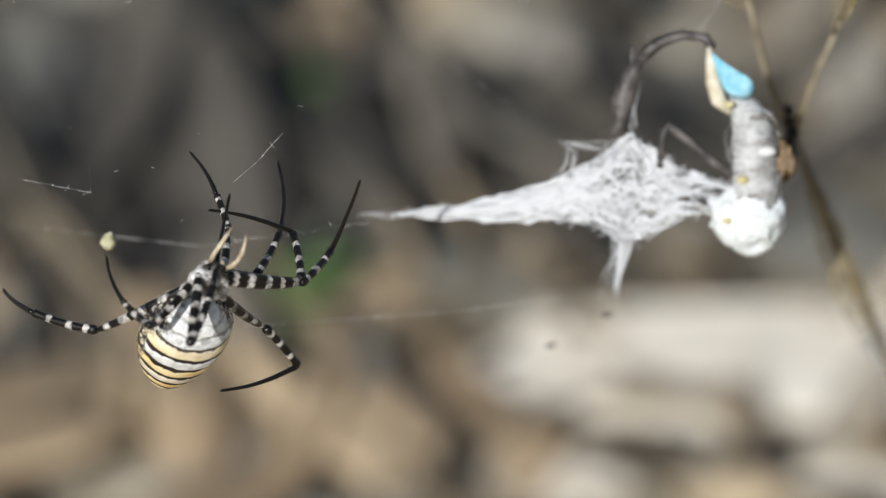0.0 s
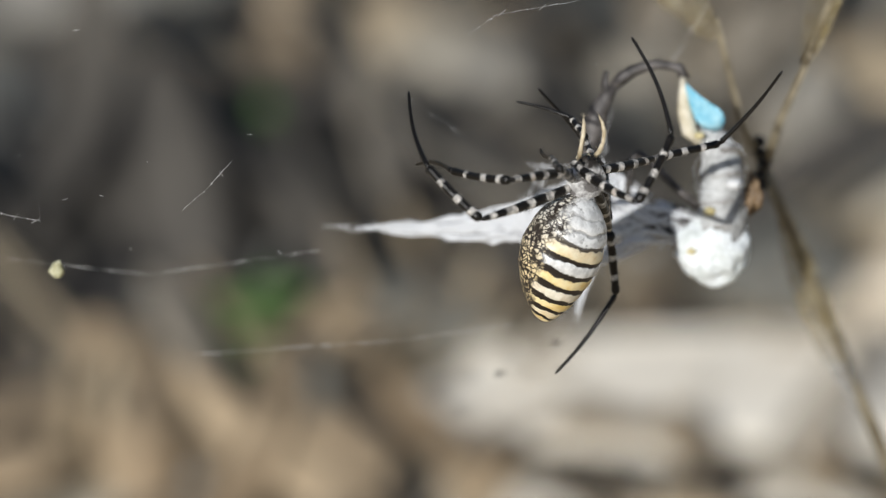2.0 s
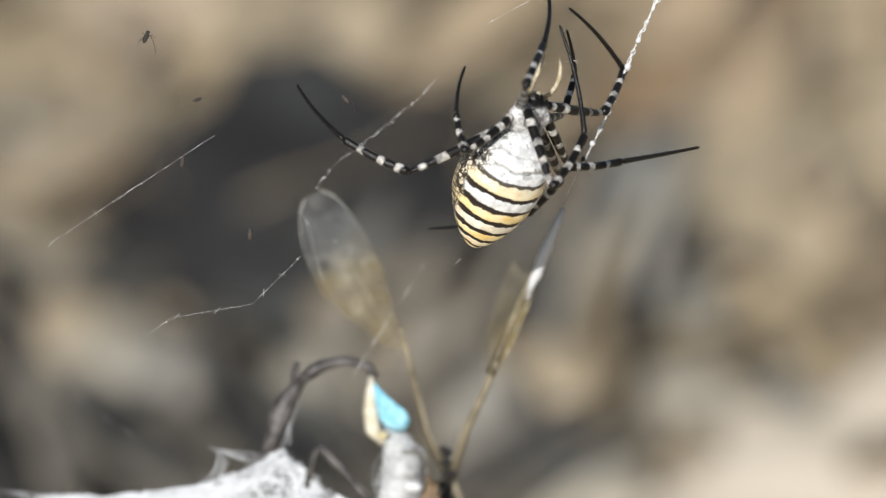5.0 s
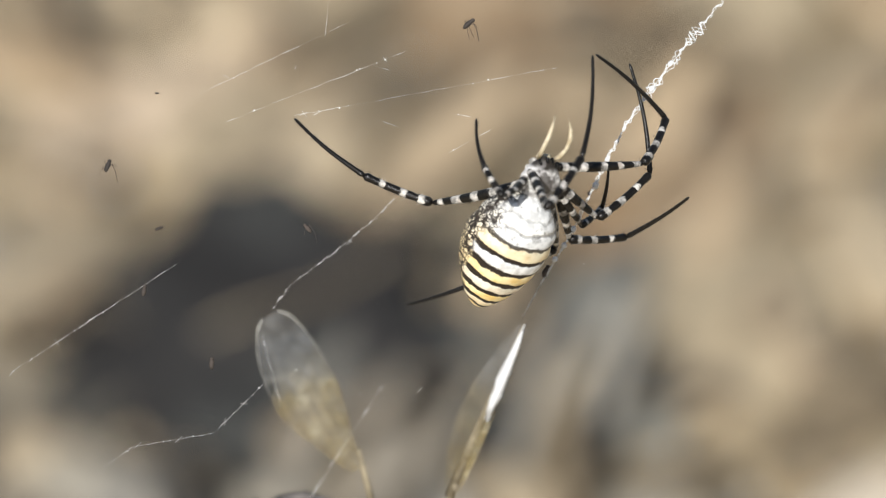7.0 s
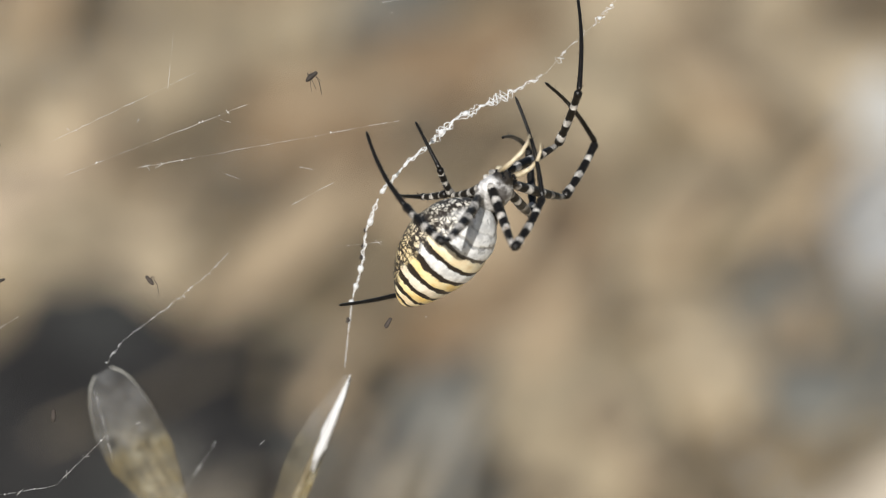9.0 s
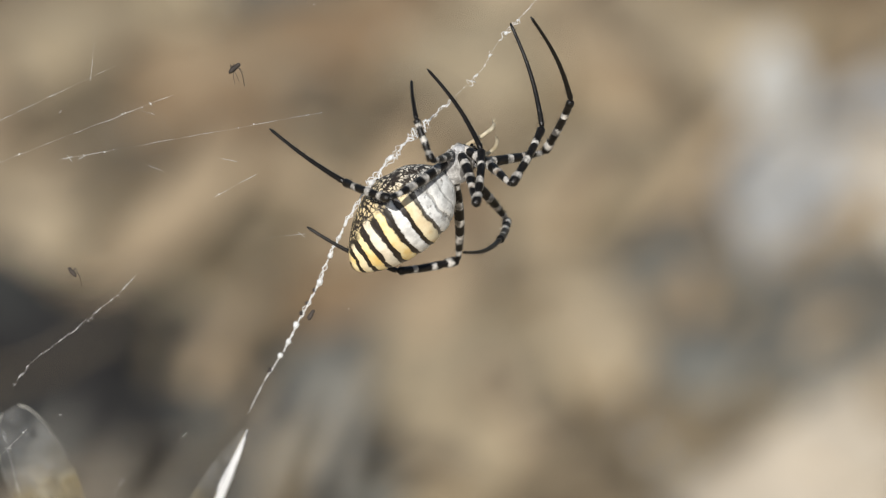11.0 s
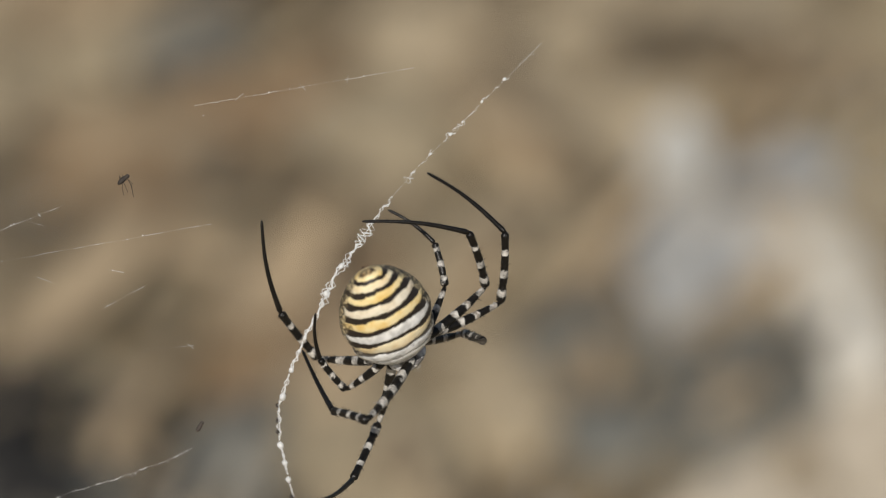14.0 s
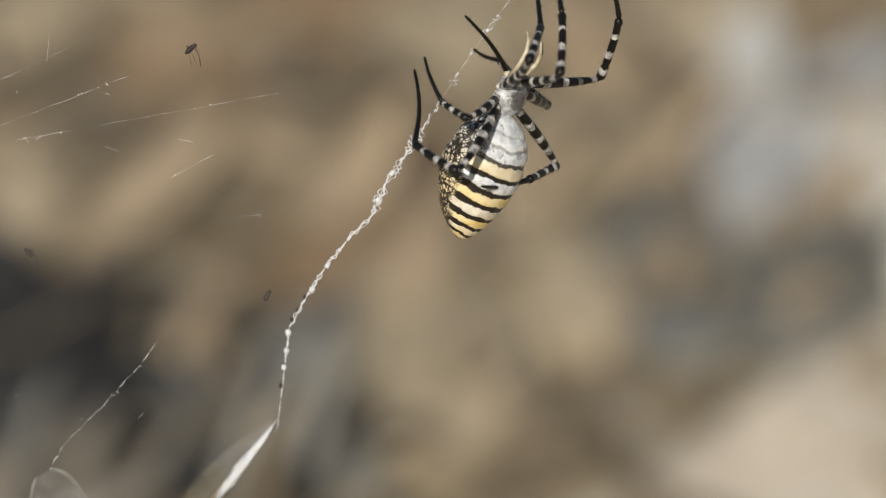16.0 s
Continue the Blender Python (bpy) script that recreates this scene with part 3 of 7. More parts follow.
        blob(bm, p, (0.9 * MM, 0.7 * MM, 0.7 * MM), 0.2, 2, i, 2)
    part("node_scar", bm, SHADE_AND_SCAR, plant, "dark scarred joint of the stem")
    # silk lines made fast to it
    lines = []
    for rows, r, depth, label in ((((1209, -290), (1240, -333), (1290, -370), (1340, -408), (1385, -445), (1430, -490)), 0.079, 0.609, "frayed white anchor line"), (((1275, 62), (1372, -88), (1410, -150)), 0.075, 0.635, "straight pale silk line"),
                                  (((1190, -240), (1205, -180), (1222, -110)), 0.04, 0.628, "loose silk line")):
        q = L(*[((x - 1495) / 9.434, (-151 - y) / 9.434, depth) for x, y in rows])
        bm = bmesh.new()
        for c, d in zip(q, q[1:]):
            for k in range(1):
                tube(bm, sway(c, d, 9, 0.12 * MM, rng), [0.55 * r * MM * (rng.uniform(0.4, 1.2) if rng.random() < 0.4 else 0.14) for _ in range(10)], 5)
            if r > 0.078:
                for k in range(4):
                    e = c.lerp(d, rng.random())
                    f = Vector((rng.uniform(-1, 1), rng.uniform(-1, 1), 0)).normalized() * rng.uniform(0.15, 0.4) * MM
                    tube(bm, [e, e + f], 0.02 * MM, 4)
        lines.append((part("anchor_line", bm, SILK, bough, label), q[0]))
    return plant, bough, (bract, tip), lines[0]


PLANT, BOUGH, BRACT, ANCHOR = build_plant()


def build_prey():
    """A grasshopper wrapped in silk, hung beside the stem. a: right, b: up, in tenths of a millimetre."""
    o = at(-15.9, -31.9, 0.626)
    prey = thing("wrapped_grasshopper", in_view(o), "grasshopper bound in white silk, one blue shin showing", "insect")
    u = 0.0632 * MM
    P = lambda *rows: [Vector((a * u, -b * u, (c[0] if c else 0) * u)) for a, b, *c in rows]
    grey = speckled("wrapped_skin", (0.14, 0.135, 0.125), (0.54, 0.545, 0.53), 300.0, 1600.0, 0.6, 0.4, 0.0003)
    darkleg = speckled("dark_insect_leg", (0.014, 0.012, 0.011), (0.14, 0.125, 0.115), 420.0, 1500.0, 0.5, 0.4, 0.0002)
    bm = bmesh.new()
    tube(bm, P((12, 25), (30, 55), (46, 95), (50, 140), (52, 190), (50, 235), (46, 265)), [12 * u, 30 * u, 38 * u, 42 * u, 46 * u, 44 * u, 34 * u], 20)
    part("body", bm, grey, prey, "grey insect body showing through silk")
    seam = speckled("body_seam", (0.1, 0.09, 0.08), (0.42, 0.4, 0.37), 700.0, 1800.0, 0.6, 0.4, 0.0003)
    for b, r in ((70, 34), (118, 40), (168, 44), (214, 45)):
        bm = bmesh.new()
        tube(bm, P((49, b - 5), (50, b), (51, b + 6)), [r * 0.97 * u, (r + 1.6) * u, r * 0.97 * u], 20)
        part("body_joint", bm, seam, prey, "grey joint between body segments")
    bm = bmesh.new()
    blob(bm, P((38, 258))[0], (68 * u, 66 * u, 50 * u), 0.24, 1.8, 2, 4)
    blob(bm, P((2, 268))[0], (34 * u, 20 * u, 24 * u), 0.3, 1.6, 7, 3)
    part("silk_ball", bm, BALL_SILK, prey, "dense white silk wrapping")
    bm = bmesh.new()
    rings = []
    for c, w in zip(P((-32, -52, 8), (-22, -36, 20), (-8, -16, 28), (8, 2, 31), (22, 14, 30), (34, 18, 26)), (2, 9, 19, 29, 34, 12)):
        rings.append([bm.verts.new(c + Vector((math.cos(k * 0.5236) * w * 0.75, math.sin(k * 0.5236) * w * 0.75, math.sin(k * 0.5236 + 0.8) * w * 0.5)) * u) for k in range(12)])
    for c, d in zip(rings, rings[1:]):
        for k in range(12):
            bm.faces.new((c[k], c[(k + 1) % 12], d[(k + 1) % 12], d[k]))
    bm.faces.new(rings[0])
    bm.faces.new(rings[-1])
    blue = speckled("blue_shin", (0.12, 0.42, 0.58), (0.42, 0.7, 0.8), 420.0, 1500.0, 0.45, 0.2, 0.0002)
    part("blue_shin", bm, blue, prey, "bright sky-blue shin")
    cream = speckled("cream_skin", (0.5, 0.44, 0.3), (0.8, 0.75, 0.62), 300.0, 1500.0, 0.5, 0.3, 0.0002)
    bm = bmesh.new()
    tube(bm, P((-36, -60, 5), (-32, -30, 10), (-28, 5, 12), (-18, 40, 10), (4, 60, 8)), [5 * u, 11 * u, 15 * u, 15 * u, 8 * u], 10)
    part("pale_thigh", bm, cream, prey, "cream thigh edge")
    bm = bmesh.new()
    rough = random.Random(44)
    limb = P((-205, 110), (-204, 85), (-200, 60), (-195, 35), (-188, 10), (-178, -15), (-165, -38))
    tube(bm, [v + Vector((rough.uniform(-2, 2), rough.uniform(-2, 2), 0)) * u for v in limb], [r * rough.uniform(0.85, 1.2) * u for r in (14, 18, 20, 19, 18, 16, 13)], 12)
    hind = part("hind_leg", bm, darkleg, prey, "dark banded hind leg")
    bm = bmesh.new()
    for k in range(26):
        v = rough.choice(limb)
        spike(bm, v, Vector((rough.choice((-1, 1)), rough.uniform(-1, 1), 0.3)), rough.uniform(16, 34) * u, 1.2 * u)
    tagged(part("bristles", bm, darkleg, hind), kind="stuff")
    bm = bmesh.new()
    limb = P((-165, -38), (-150, -54), (-130, -66), (-108, -77), (-85, -82), (-64, -82), (-45, -76), (-30, -56))
    tube(bm, [v + Vector((rough.uniform(-2, 2), rough.uniform(-2, 2), 0)) * u for v in limb], [r * rough.uniform(0.75, 1.25) * u for r in (10, 10, 10, 9, 9, 9, 9, 8)], 10)
    shin = part("arched_shin", bm, darkleg, prey, "dark arched shin")
    bm = bmesh.new()
    for k in range(22):
        v = rough.choice(limb)
        spike(bm, v, Vector((rough.uniform(-1, 1), rough.choice((-1, 1)), 0.3)), rough.uniform(14, 26) * u, 1.2 * u)
    tagged(part("bristles", bm, darkleg, shin), kind="stuff")
    bm = bmesh.new()
    tube(bm, P((-178, -65, 6), (-180, -40, 6), (-176, -5, 6)), [5 * u, 7 * u, 4 * u], 6)
    part("spur", bm, darkleg, prey)
    bm = bmesh.new()
    tube(bm, P((-128, 165, 12), (-122, 98, 14), (-112, 86, 14), (-75, 112, 14), (-30, 152, 12), (10, 180, 10)), [6 * u, 8 * u, 9 * u, 9 * u, 8 * u, 7 * u], 8)
    part("middle_leg", bm, darkleg, prey, "black bent middle leg")
    bm = bmesh.new()
    blob(bm, P((-56, 212, -10))[0], (46 * u, 22 * u, 16 * u), 1.0, 2.2, 5, 4)
    part("dark_head", bm, darkleg, prey, "dark head veiled by silk")
    yellow = speckled("yellow_patch", (0.46, 0.38, 0.16), (0.66, 0.58, 0.34), 400.0, 1800.0, 0.5, 0.2, 0.0002)
    for a, b, r in ((28, 185, 12), (2, 45, 10), (-2, 262, 9)):
        bm = bmesh.new()
        blob(bm, P((a, b, 44))[0], (r * u, r * 0.7 * u, r * 0.7 * u), 0.2, 2, a, 2)
        part("yellow_mark", bm, yellow, prey)
    orange = speckled("orange_patch", (0.1, 0.065, 0.035), (0.24, 0.16, 0.085), 400.0, 1800.0, 0.6, 0.2, 0.0002)
    bm = bmesh.new()
    blob(bm, P((108, 150, 10))[0], (16 * u, 30 * u, 9 * u), 0.9, 2, 4, 3)
    part("orange_mark", bm, orange, prey)
    bm = bmesh.new()
    blob(bm, P((72, 132, 48))[0], (18 * u, 10 * u, 8 * u), 0.2, 2, 6, 2)
    part("silk_tuft", bm, SILK, prey)
    # loose turns of silk round the body
    rng = random.Random(12)
    bm = bmesh.new()
    for i in range(26):
        b = rng.uniform(110, 290)
        c, r = Vector((rng.uniform(36, 54) * u, -b * u, 0)), rng.uniform(40, 50) * u
        t0, tilt = rng.uniform(0, 6.3), rng.uniform(-1.6, 1.6)
        tube(bm, [c + Vector((math.cos(t0 + s * 0.35) * r, math.sin(t0 + s * 0.35) * r * tilt, math.sin(t0 + s * 0.35) * r * 0.9)) for s in range(9)], rng.uniform(0.4, 1.1) * u, 4)
    tagged(part("loose_silk", bm, SHEET_SILK, prey, "loose turns of white silk"), kind="stuff")
    # the drawn-out sheet
    top = [(-635, 255), (-510, 232), (-390, 210), (-310, 178), (-235, 140), (-180, 98), (-140, 120), (-100, 155), (-20, 185), (20, 200)]
    low = [(-635, 257), (-520, 266), (-400, 268), (-330, 268), (-250, 272), (-208, 308), (-165, 306), (-95, 264), (-40, 250), (20, 262)]

    def edge(rows, s):
        k = min(len(rows) - 2, int(s * (len(rows) - 1)))
        f = s * (len(rows) - 1) - k
        return Vector((rows[k][0] * (1 - f) + rows[k + 1][0] * f, rows[k][1] * (1 - f) + rows[k + 1][1] * f))

    def spot(s, v, z=0.0):
        a, b = edge(top, s), edge(low, s)
        q = a.lerp(b, v)
        q.y += (7 * noise.noise(Vector((s * 26, v * 1.5, 3))) + 4 * noise.noise(Vector((s * 70, v * 3, 8)))) * min(1, s * 5)
        return Vector((q.x * u, -q.y * u, z * u))

    bm = bmesh.new()
    for i in range(105):
        v0, v1 = min(1, max(0, rng.gauss(0.5, 0.33))), min(1, max(0, rng.gauss(0.5, 0.33)))
        s0, s1 = sorted((rng.uniform(0, 0.75), rng.uniform(0.15, 1.0)))
        if s1 - s0 < 0.2:
            s0 = max(0, s1 - 0.35)
        n = 8
        z0 = rng.uniform(-14, 14)
        pts = [spot(s0 + (s1 - s0) * k / n, min(1, max(0, v0 + (v1 - v0) * k / n + rng.uniform(-0.1, 0.1))), z0 * math.sin(math.pi * k / n)) for k in range(n + 1)]
        thick = rng.uniform(0.3, 1.3) * u * (1.9 if s0 < 0.2 else 1.0)
        tube(bm, pts, [thick * (0.4 + 0.6 * math.sin(math.pi * (0.1 + 0.8 * k / n))) for k in range(n + 1)], 4)
    for i in range(70):
        s = rng.uniform(0.12, 0.98)
        e = min(1, max(0.02, s + rng.uniform(-0.16, 0.16)))
        v0 = rng.uniform(0, 0.6)
        v1 = rng.uniform(v0 + 0.1, 1)
        tube(bm, [spot(s + (e - s) * k / 4, v0 + (v1 - v0) * k / 4, rng.uniform(-6, 6)) for k in range(5)], rng.uniform(0.3, 0.9) * u, 4)
    for i in range(120):
        s0, low_edge = rng.uniform(0.02, 0.95), rng.random() < 0.5
        v0 = rng.uniform(0.85, 1.0) if low_edge else rng.uniform(0.0, 0.15)
        p0 = spot(s0, v0, rng.uniform(-6, 10))
        p1 = p0 + Vector((rng.uniform(-26, 16), (-1 if low_edge else 1) * rng.uniform(2, 20) * min(1, 0.3 + s0), rng.uniform(-8, 8))) * u
        tube(bm, [p0, p0.lerp(p1, 0.5) + Vector((rng.uniform(-4, 4), rng.uniform(-4, 4), 0)) * u, p1], [rng.uniform(0.5, 1.6) * u, rng.uniform(0.3, 1.0) * u, 0.15 * u], 4)
    for i in range(75):
        v0 = rng.uniform(0.05, 0.95)
        v1 = min(0.97, max(0.03, v0 + rng.uniform(-0.4, 0.4)))
        s0 = rng.uniform(0.02, 0.6)
        s1 = min(1.0, s0 + rng.uniform(0.2, 0.45))
        tube(bm, [spot(s0 + (s1 - s0) * k / 8, min(1, max(0, v0 + (v1 - v0) * k / 8 + rng.uniform(-0.12, 0.12))), 14 + rng.uniform(-4, 4)) for k in range(9)], [rng.uniform(1.0, 5.0) * u * (0.4 + 0.6 * math.sin(math.pi * k / 8)) for k in range(9)], 5)
    for pts in (((-300, 190), (-292, 128), (-318, 105)), ((-292, 128), (-232, 126), (-205, 110)), ((-180, 98), (-176, 40), (-174, 10)), ((-205, 310), (-215, 345), (-228, 372)), ((-635, 256), (-660, 258), (-690, 262)), ((-210, 300), (-225, 360), (-235, 420)), ((-312, 172), (-296, 150), (-292, 128))):
        for q in range(5):
            tube(bm, [v + Vector((rng.uniform(-13, 13), rng.uniform(-13, 13), rng.uniform(-6, 6))) * u for v in P(*pts)], [rng.uniform(0.3, 1.2) * u, rng.uniform(0.2, 0.7) * u, 0.12 * u], 5)
    for q in range(22):
        a = rng.uniform(-1, 1)
        tube(bm, P((-186 + 30 * a, 270, rng.uniform(-8, 8)), (-192 + 15 * a, 315 + rng.uniform(-8, 8), rng.uniform(-8, 8)), (-203 + 8 * a, 360, rng.uniform(-5, 5)), (-209 + 7 * a, 375 + rng.uniform(0, 50), 0)), [rng.uniform(0.5, 2.2) * u, rng.uniform(0.5, 1.8) * u, rng.uniform(0.4, 1.4) * u, 0.2 * u], 4)
    tagged(part("silk_sheet", bm, SHEET_SILK, prey, "drawn-out veil of white silk strands"), kind="stuff")
    # a thin veil between the strands
    veil = Nodes("silk_veil")
    veil.finish((0.74, 0.75, 0.76), 0.6)
    clear, both = veil.add("ShaderNodeBsdfTransparent"), veil.add("ShaderNodeMixShader")
    co = veil.coords()
    veil.put(both.inputs[0], veil.math("MULTIPLY", veil.smooth(veil.noise(300.0, 4.0, co), 0.46, 0.56), 0.72))
    veil.link(clear.outputs[0], both.inputs[1])
    veil.link(veil.bsdf.outputs[0], both.inputs[2])
    veil.link(both.outputs[0], veil.tree.nodes["Material Output"].inputs[0])
    bm = bmesh.new()
    for z in (3, -3):
        grid = [[bm.verts.new(spot(i / 40, 0.04 + 0.92 * k / 10, z + 5 * math.sin(i * 0.9 + k))) for k in range(11)] for i in range(41)]
        for a, b in zip(grid, grid[1:]):
            for k in range(10):
                bm.faces.new((a[k], a[k + 1], b[k + 1], b[k]))
    part("silk_veil", bm, veil.mat, prey, "thin half-clear silk veil")
    return prey


PREY = build_prey()


def build_web():
    o = at(90, 145, 0.6)
    web = thing("orb_web", in_view(o), "torn orb web of thin dusty silk lines", "spider web")
    rng = random.Random(21)

    def line(rows, depth, r, dusty=0.0, name="thread", label=""):
        pts = local(o, [at((x - 784 - 711) / 9.434, (441 - 592 - y) / 9.434, depth) for x, y in rows])
        bm = bmesh.new()
        n = max(4, int((pts[-1] - pts[0]).length / (1.0 * MM)))
        for a, b in zip(pts, pts[1:]):
            q = sway(a, b, n, 0.03 * MM + r, rng)
            # Thick and hair-thin stretches stand in for broken glints along the thread.
            tube(bm, q, [r * (rng.uniform(0.7, 1.3) if rng.random() < 0.45 else rng.uniform(0.12, 0.3)) for _ in q], 5)
            for i in range(int((b - a).length / MM * dusty)):
                c = a.lerp(b, rng.random())
                if rng.random() < 0.5:
                    blob(bm, c + Vector((rng.uniform(-1, 1), rng.uniform(-1, 1), 0)) * 0.08 * MM, [rng.uniform(0.05, 0.13) * MM] * 3, 0.3, 2, i, 1)
                else:
                    d = Vector((rng.uniform(-1, 1), rng.uniform(-1, 1), rng.uniform(-0.4, 0.4))).normalized()
                    tube(bm, [c - d * 0.4 * MM, c + d * rng.uniform(0.3, 0.9) * MM], 0.025 * MM, 4)
        part(name, bm, FINE_SILK, web, label)

    W = 0.02 * MM
    line([(1130, -597), (1455, -725)], 0.6, W, 0.35)
    line([(1255, -610), (1720, -695)], 0.6, W, 0.35)
    line([(755, -155), (860, -225), (1047, -347)], 0.602, 1.3 * W, 0.5)
    line([(1535, -615), (1570, -607)], 0.6, 1.2 * W, 0.8)
    line([(1413, -600), (1440, -590)], 0.6, W, 0.5)
    line([(1090, -650), (1360, -780)], 0.601, 0.8 * W, 0.2)
    line([(1690, -905), (2080, -975)], 0.6, W, 0.4)
    line([(1530, -545), (1600, -583)], 0.6, W, 0.5)
    line([(1395, -700), (1425, -690)], 0.6, W, 0.3)
    line([(1310, -750), (1320, -850)], 0.6, 0.8 * W, 0.1)
    line([(1600, -470), (1690, -480)], 0.6, 0.8 * W, 0.4)
    # lines round the wrapped prey
    line([(410, 325), (455, 285), (500, 235)], 0.6, 0.9 * W, 0.5)
    line([(655, 395), (350, 440), (0, 402)], 0.625, 1.2 * W, 0.1)
    line([(430, 582), (800, 555), (1000, 525)], 0.63, 1.8 * W, 0.0, label="thick pale silk cable")
    line([(20, 320), (85, 332), (155, 345)], 0.602, W, 0.7)
    line([(150, 300), (155, 350)], 0.602, 0.7 * W, 0.2)
    line([(800, 115), (910, 190)], 0.63, W, 0.1)
    line([(920, 11), (970, -24), (1115, -49), (1200, -134)], 0.6, W, 0.5)
    # insects and crumbs caught in it
    for x, y, s, turn, wings in ((1563, -772, 1.0, 40, True), (925, -520, 0.9, 70, True), (1280, -410, 0.8, 130, True), (1015, -410, 0.6, 20, False), (990, -300, 0.8, 80, False), (1012, -650, 0.3, 0, False), (1110, -170, 0.9, 90, False), (1700, -335, 0.8, 60, False), (975, 614, 0.8, 20, False), (1075, 560, 0.7, 10, False)):
        p = local(o, [at((x - 784 - 711) / 9.434, (441 - 592 - y) / 9.434, 0.6 if y < 400 else 0.65)])[0]
        bm = bmesh.new()
        m = Matrix.Rotation(radians(turn), 3, "Z")
        blob(bm, p, (0.75 * s * MM, 0.33 * s * MM, 0.33 * s * MM), 0.25, 2, x, 2, m)
        blob(bm, p + m @ Vector((0.7 * s * MM, 0, 0)), (0.28 * s * MM, 0.26 * s * MM, 0.26 * s * MM), 0.1, 2, x, 2)
        if wings:
            for k in range(6):
                d = m @ Vector((rng.uniform(-1, 1), rng.choice((-1, 1)) * rng.uniform(0.5, 1), 0))
                tube(bm, [p, p + d * 0.8 * s * MM, p + d * 1.1 * s * MM + Vector((0.2, -0.5, 0)) * s * MM], 0.035 * s * MM, 4)
            tube(bm, [p + Vector((0.5, 0.3, 0)) * s * MM, p + Vector((1.0, -0.6, 0)) * s * MM, p + Vector((1.25, -1.9, 0)) * s * MM], 0.05 * s * MM, 4)
        part("trapped_gnat" if wings else "crumb", bm, CRUMB, web, "tiny dark gnat caught in silk" if wings else "dark crumb caught in silk")
    p = local(o, [at((185 - 784 - 711) / 9.434, (441 - 592 - 432) / 9.434, 0.612)])[0]
    bm = bmesh.new()
    blob(bm, p, (0.8 * MM, 1.0 * MM, 0.6 * MM), 0.4, 2, 5, 3)
    part("seed_bit", bm, speckled("yellow_seed", (0.3, 0.28, 0.14), (0.6, 0.58, 0.4), 500.0, 2000.0, 0.5, 0.2, 0.0002), web, "pale yellow seed caught in silk")
    for i in range(24):
        x, y = rng.uniform(800, 1800), rng.uniform(-900, 100)
        if i < 14:
            x, y = rng.uniform(0, 700), rng.uniform(0, 400)
        p = local(o, [at((x - 784 - 711) / 9.434, (441 - 592 - y) / 9.434, rng.uniform(0.595, 0.612))])[0]
        bm = bmesh.new()
        d = Vector((rng.uniform(-1, 1), rng.uniform(-0.6, 0.6), 0)) * rng.uniform(0.1, 0.6) * MM
        tube(bm, [p - d, p, p + d], [0.012 * MM, 0.03 * MM, 0.012 * MM], 5)
        part("silk_fleck", bm, FINE_SILK, web)
    return web


WEB = build_web()

# ---- the white zigzag band, in short rigid lengths
PIECE = 3.94 * MM
PIECES = 17


def build_band():
    band = thing("silk_band", pose(0, 0.55, 0.3), "white zigzag silk band with knots and dark crumbs", "spider web")
    rng = random.Random(31)
    out = []
    for i in range(PIECES):
        bm = bmesh.new()
        n = 14
        wide = (0.1, 0.12, 0.16, 0.3, 0.34, 0.3, 0.55, 0.8, 1.05, 1.1, 0.4, 0.75, 0.5, 0.7, 0.4, 0.4, 0.3)[i] * MM
        thick = (0.03, 0.06, 0.1, 0.09, 0.1, 0.13, 0.13, 0.14, 0.13, 0.13, 0.11, 0.09, 0.06, 0.06, 0.05, 0.04, 0.03)[i] * 0.85 * MM
        for strand in range(3):
            beat, swing = rng.uniform(0.35, 1.5), rng.uniform(0.2, 0.75)
            pts = []
            for k in range(n + 1):
                u = k / n
                ease = min(1, 4 * u, 4 * (1 - u))
                pts.append(Vector(((rng.uniform(-1, 1) * 0.3 + math.sin(k * beat + strand * 2.1 + i) * swing) * wide * ease, rng.uniform(-0.3, 0.3) * wide * ease, u * PIECE * 1.01)))
            thin = 0.5 if i > 9 else 0.12
            lumps = [thick * (rng.uniform(0.5, 1.25) if rng.random() > thin else 0.15) * (1.0, 0.7, 0.5)[strand] for _ in pts]
            if i < 10:
                tube(bm, pts, lumps, 5)
            else:
                for k in range(0, n - 2, 3):
                    if rng.random() < 0.6:
                        tube(bm, pts[k:k + 4], lumps[k:k + 4], 5)
        tube(bm, [(0, 0, 0), (0, 0, PIECE * 1.01)], (0.009 * MM if i > 9 else 0.014 * MM + thick * 0.18), 6)
        knots = {1: ((0.9, 0.3),), 2: ((0.35, 0.33), (0.9, 0.36)), 4: ((0.3, 0.36),), 5: ((0.1, 0.3), (0.7, 0.22)), 7: ((0.5, 0.34),), 8: ((0.4, 0.3),), 12: ((0.5, 0.16),), 13: ((0.3, 0.2), (0.8, 0.12)), 14: ((0.6, 0.16),), 15: ((0.5, 0.2),)}.get(i, ())
        for u, s in knots:
            blob(bm, (rng.uniform(-0.1, 0.1) * MM, 0.05 * MM, u * PIECE), (s * MM, s * MM, s * 1.25 * MM), 0.35, 2, i + u, 2)
        piece = part("silk_length", bm, SILK, band)
        crumbs = {1: ((0.35, 0.28),), 3: ((0.25, 0.26), (0.6, 0.22)), 4: ((0.0, 0.22),)}.get(i, ())
        for u, s in crumbs:
            bm = bmesh.new()
            blob(bm, (-0.15 * MM, 0.1 * MM, u * PIECE), (s * MM, s * 0.8 * MM, s * 1.2 * MM), 0.4, 2, i + u, 2)
            part("crumb", bm, CRUMB, piece, "dark crumb bound in silk")
        out.append(piece)
    return band, out


BAND, BAND_PIECES = build_band()

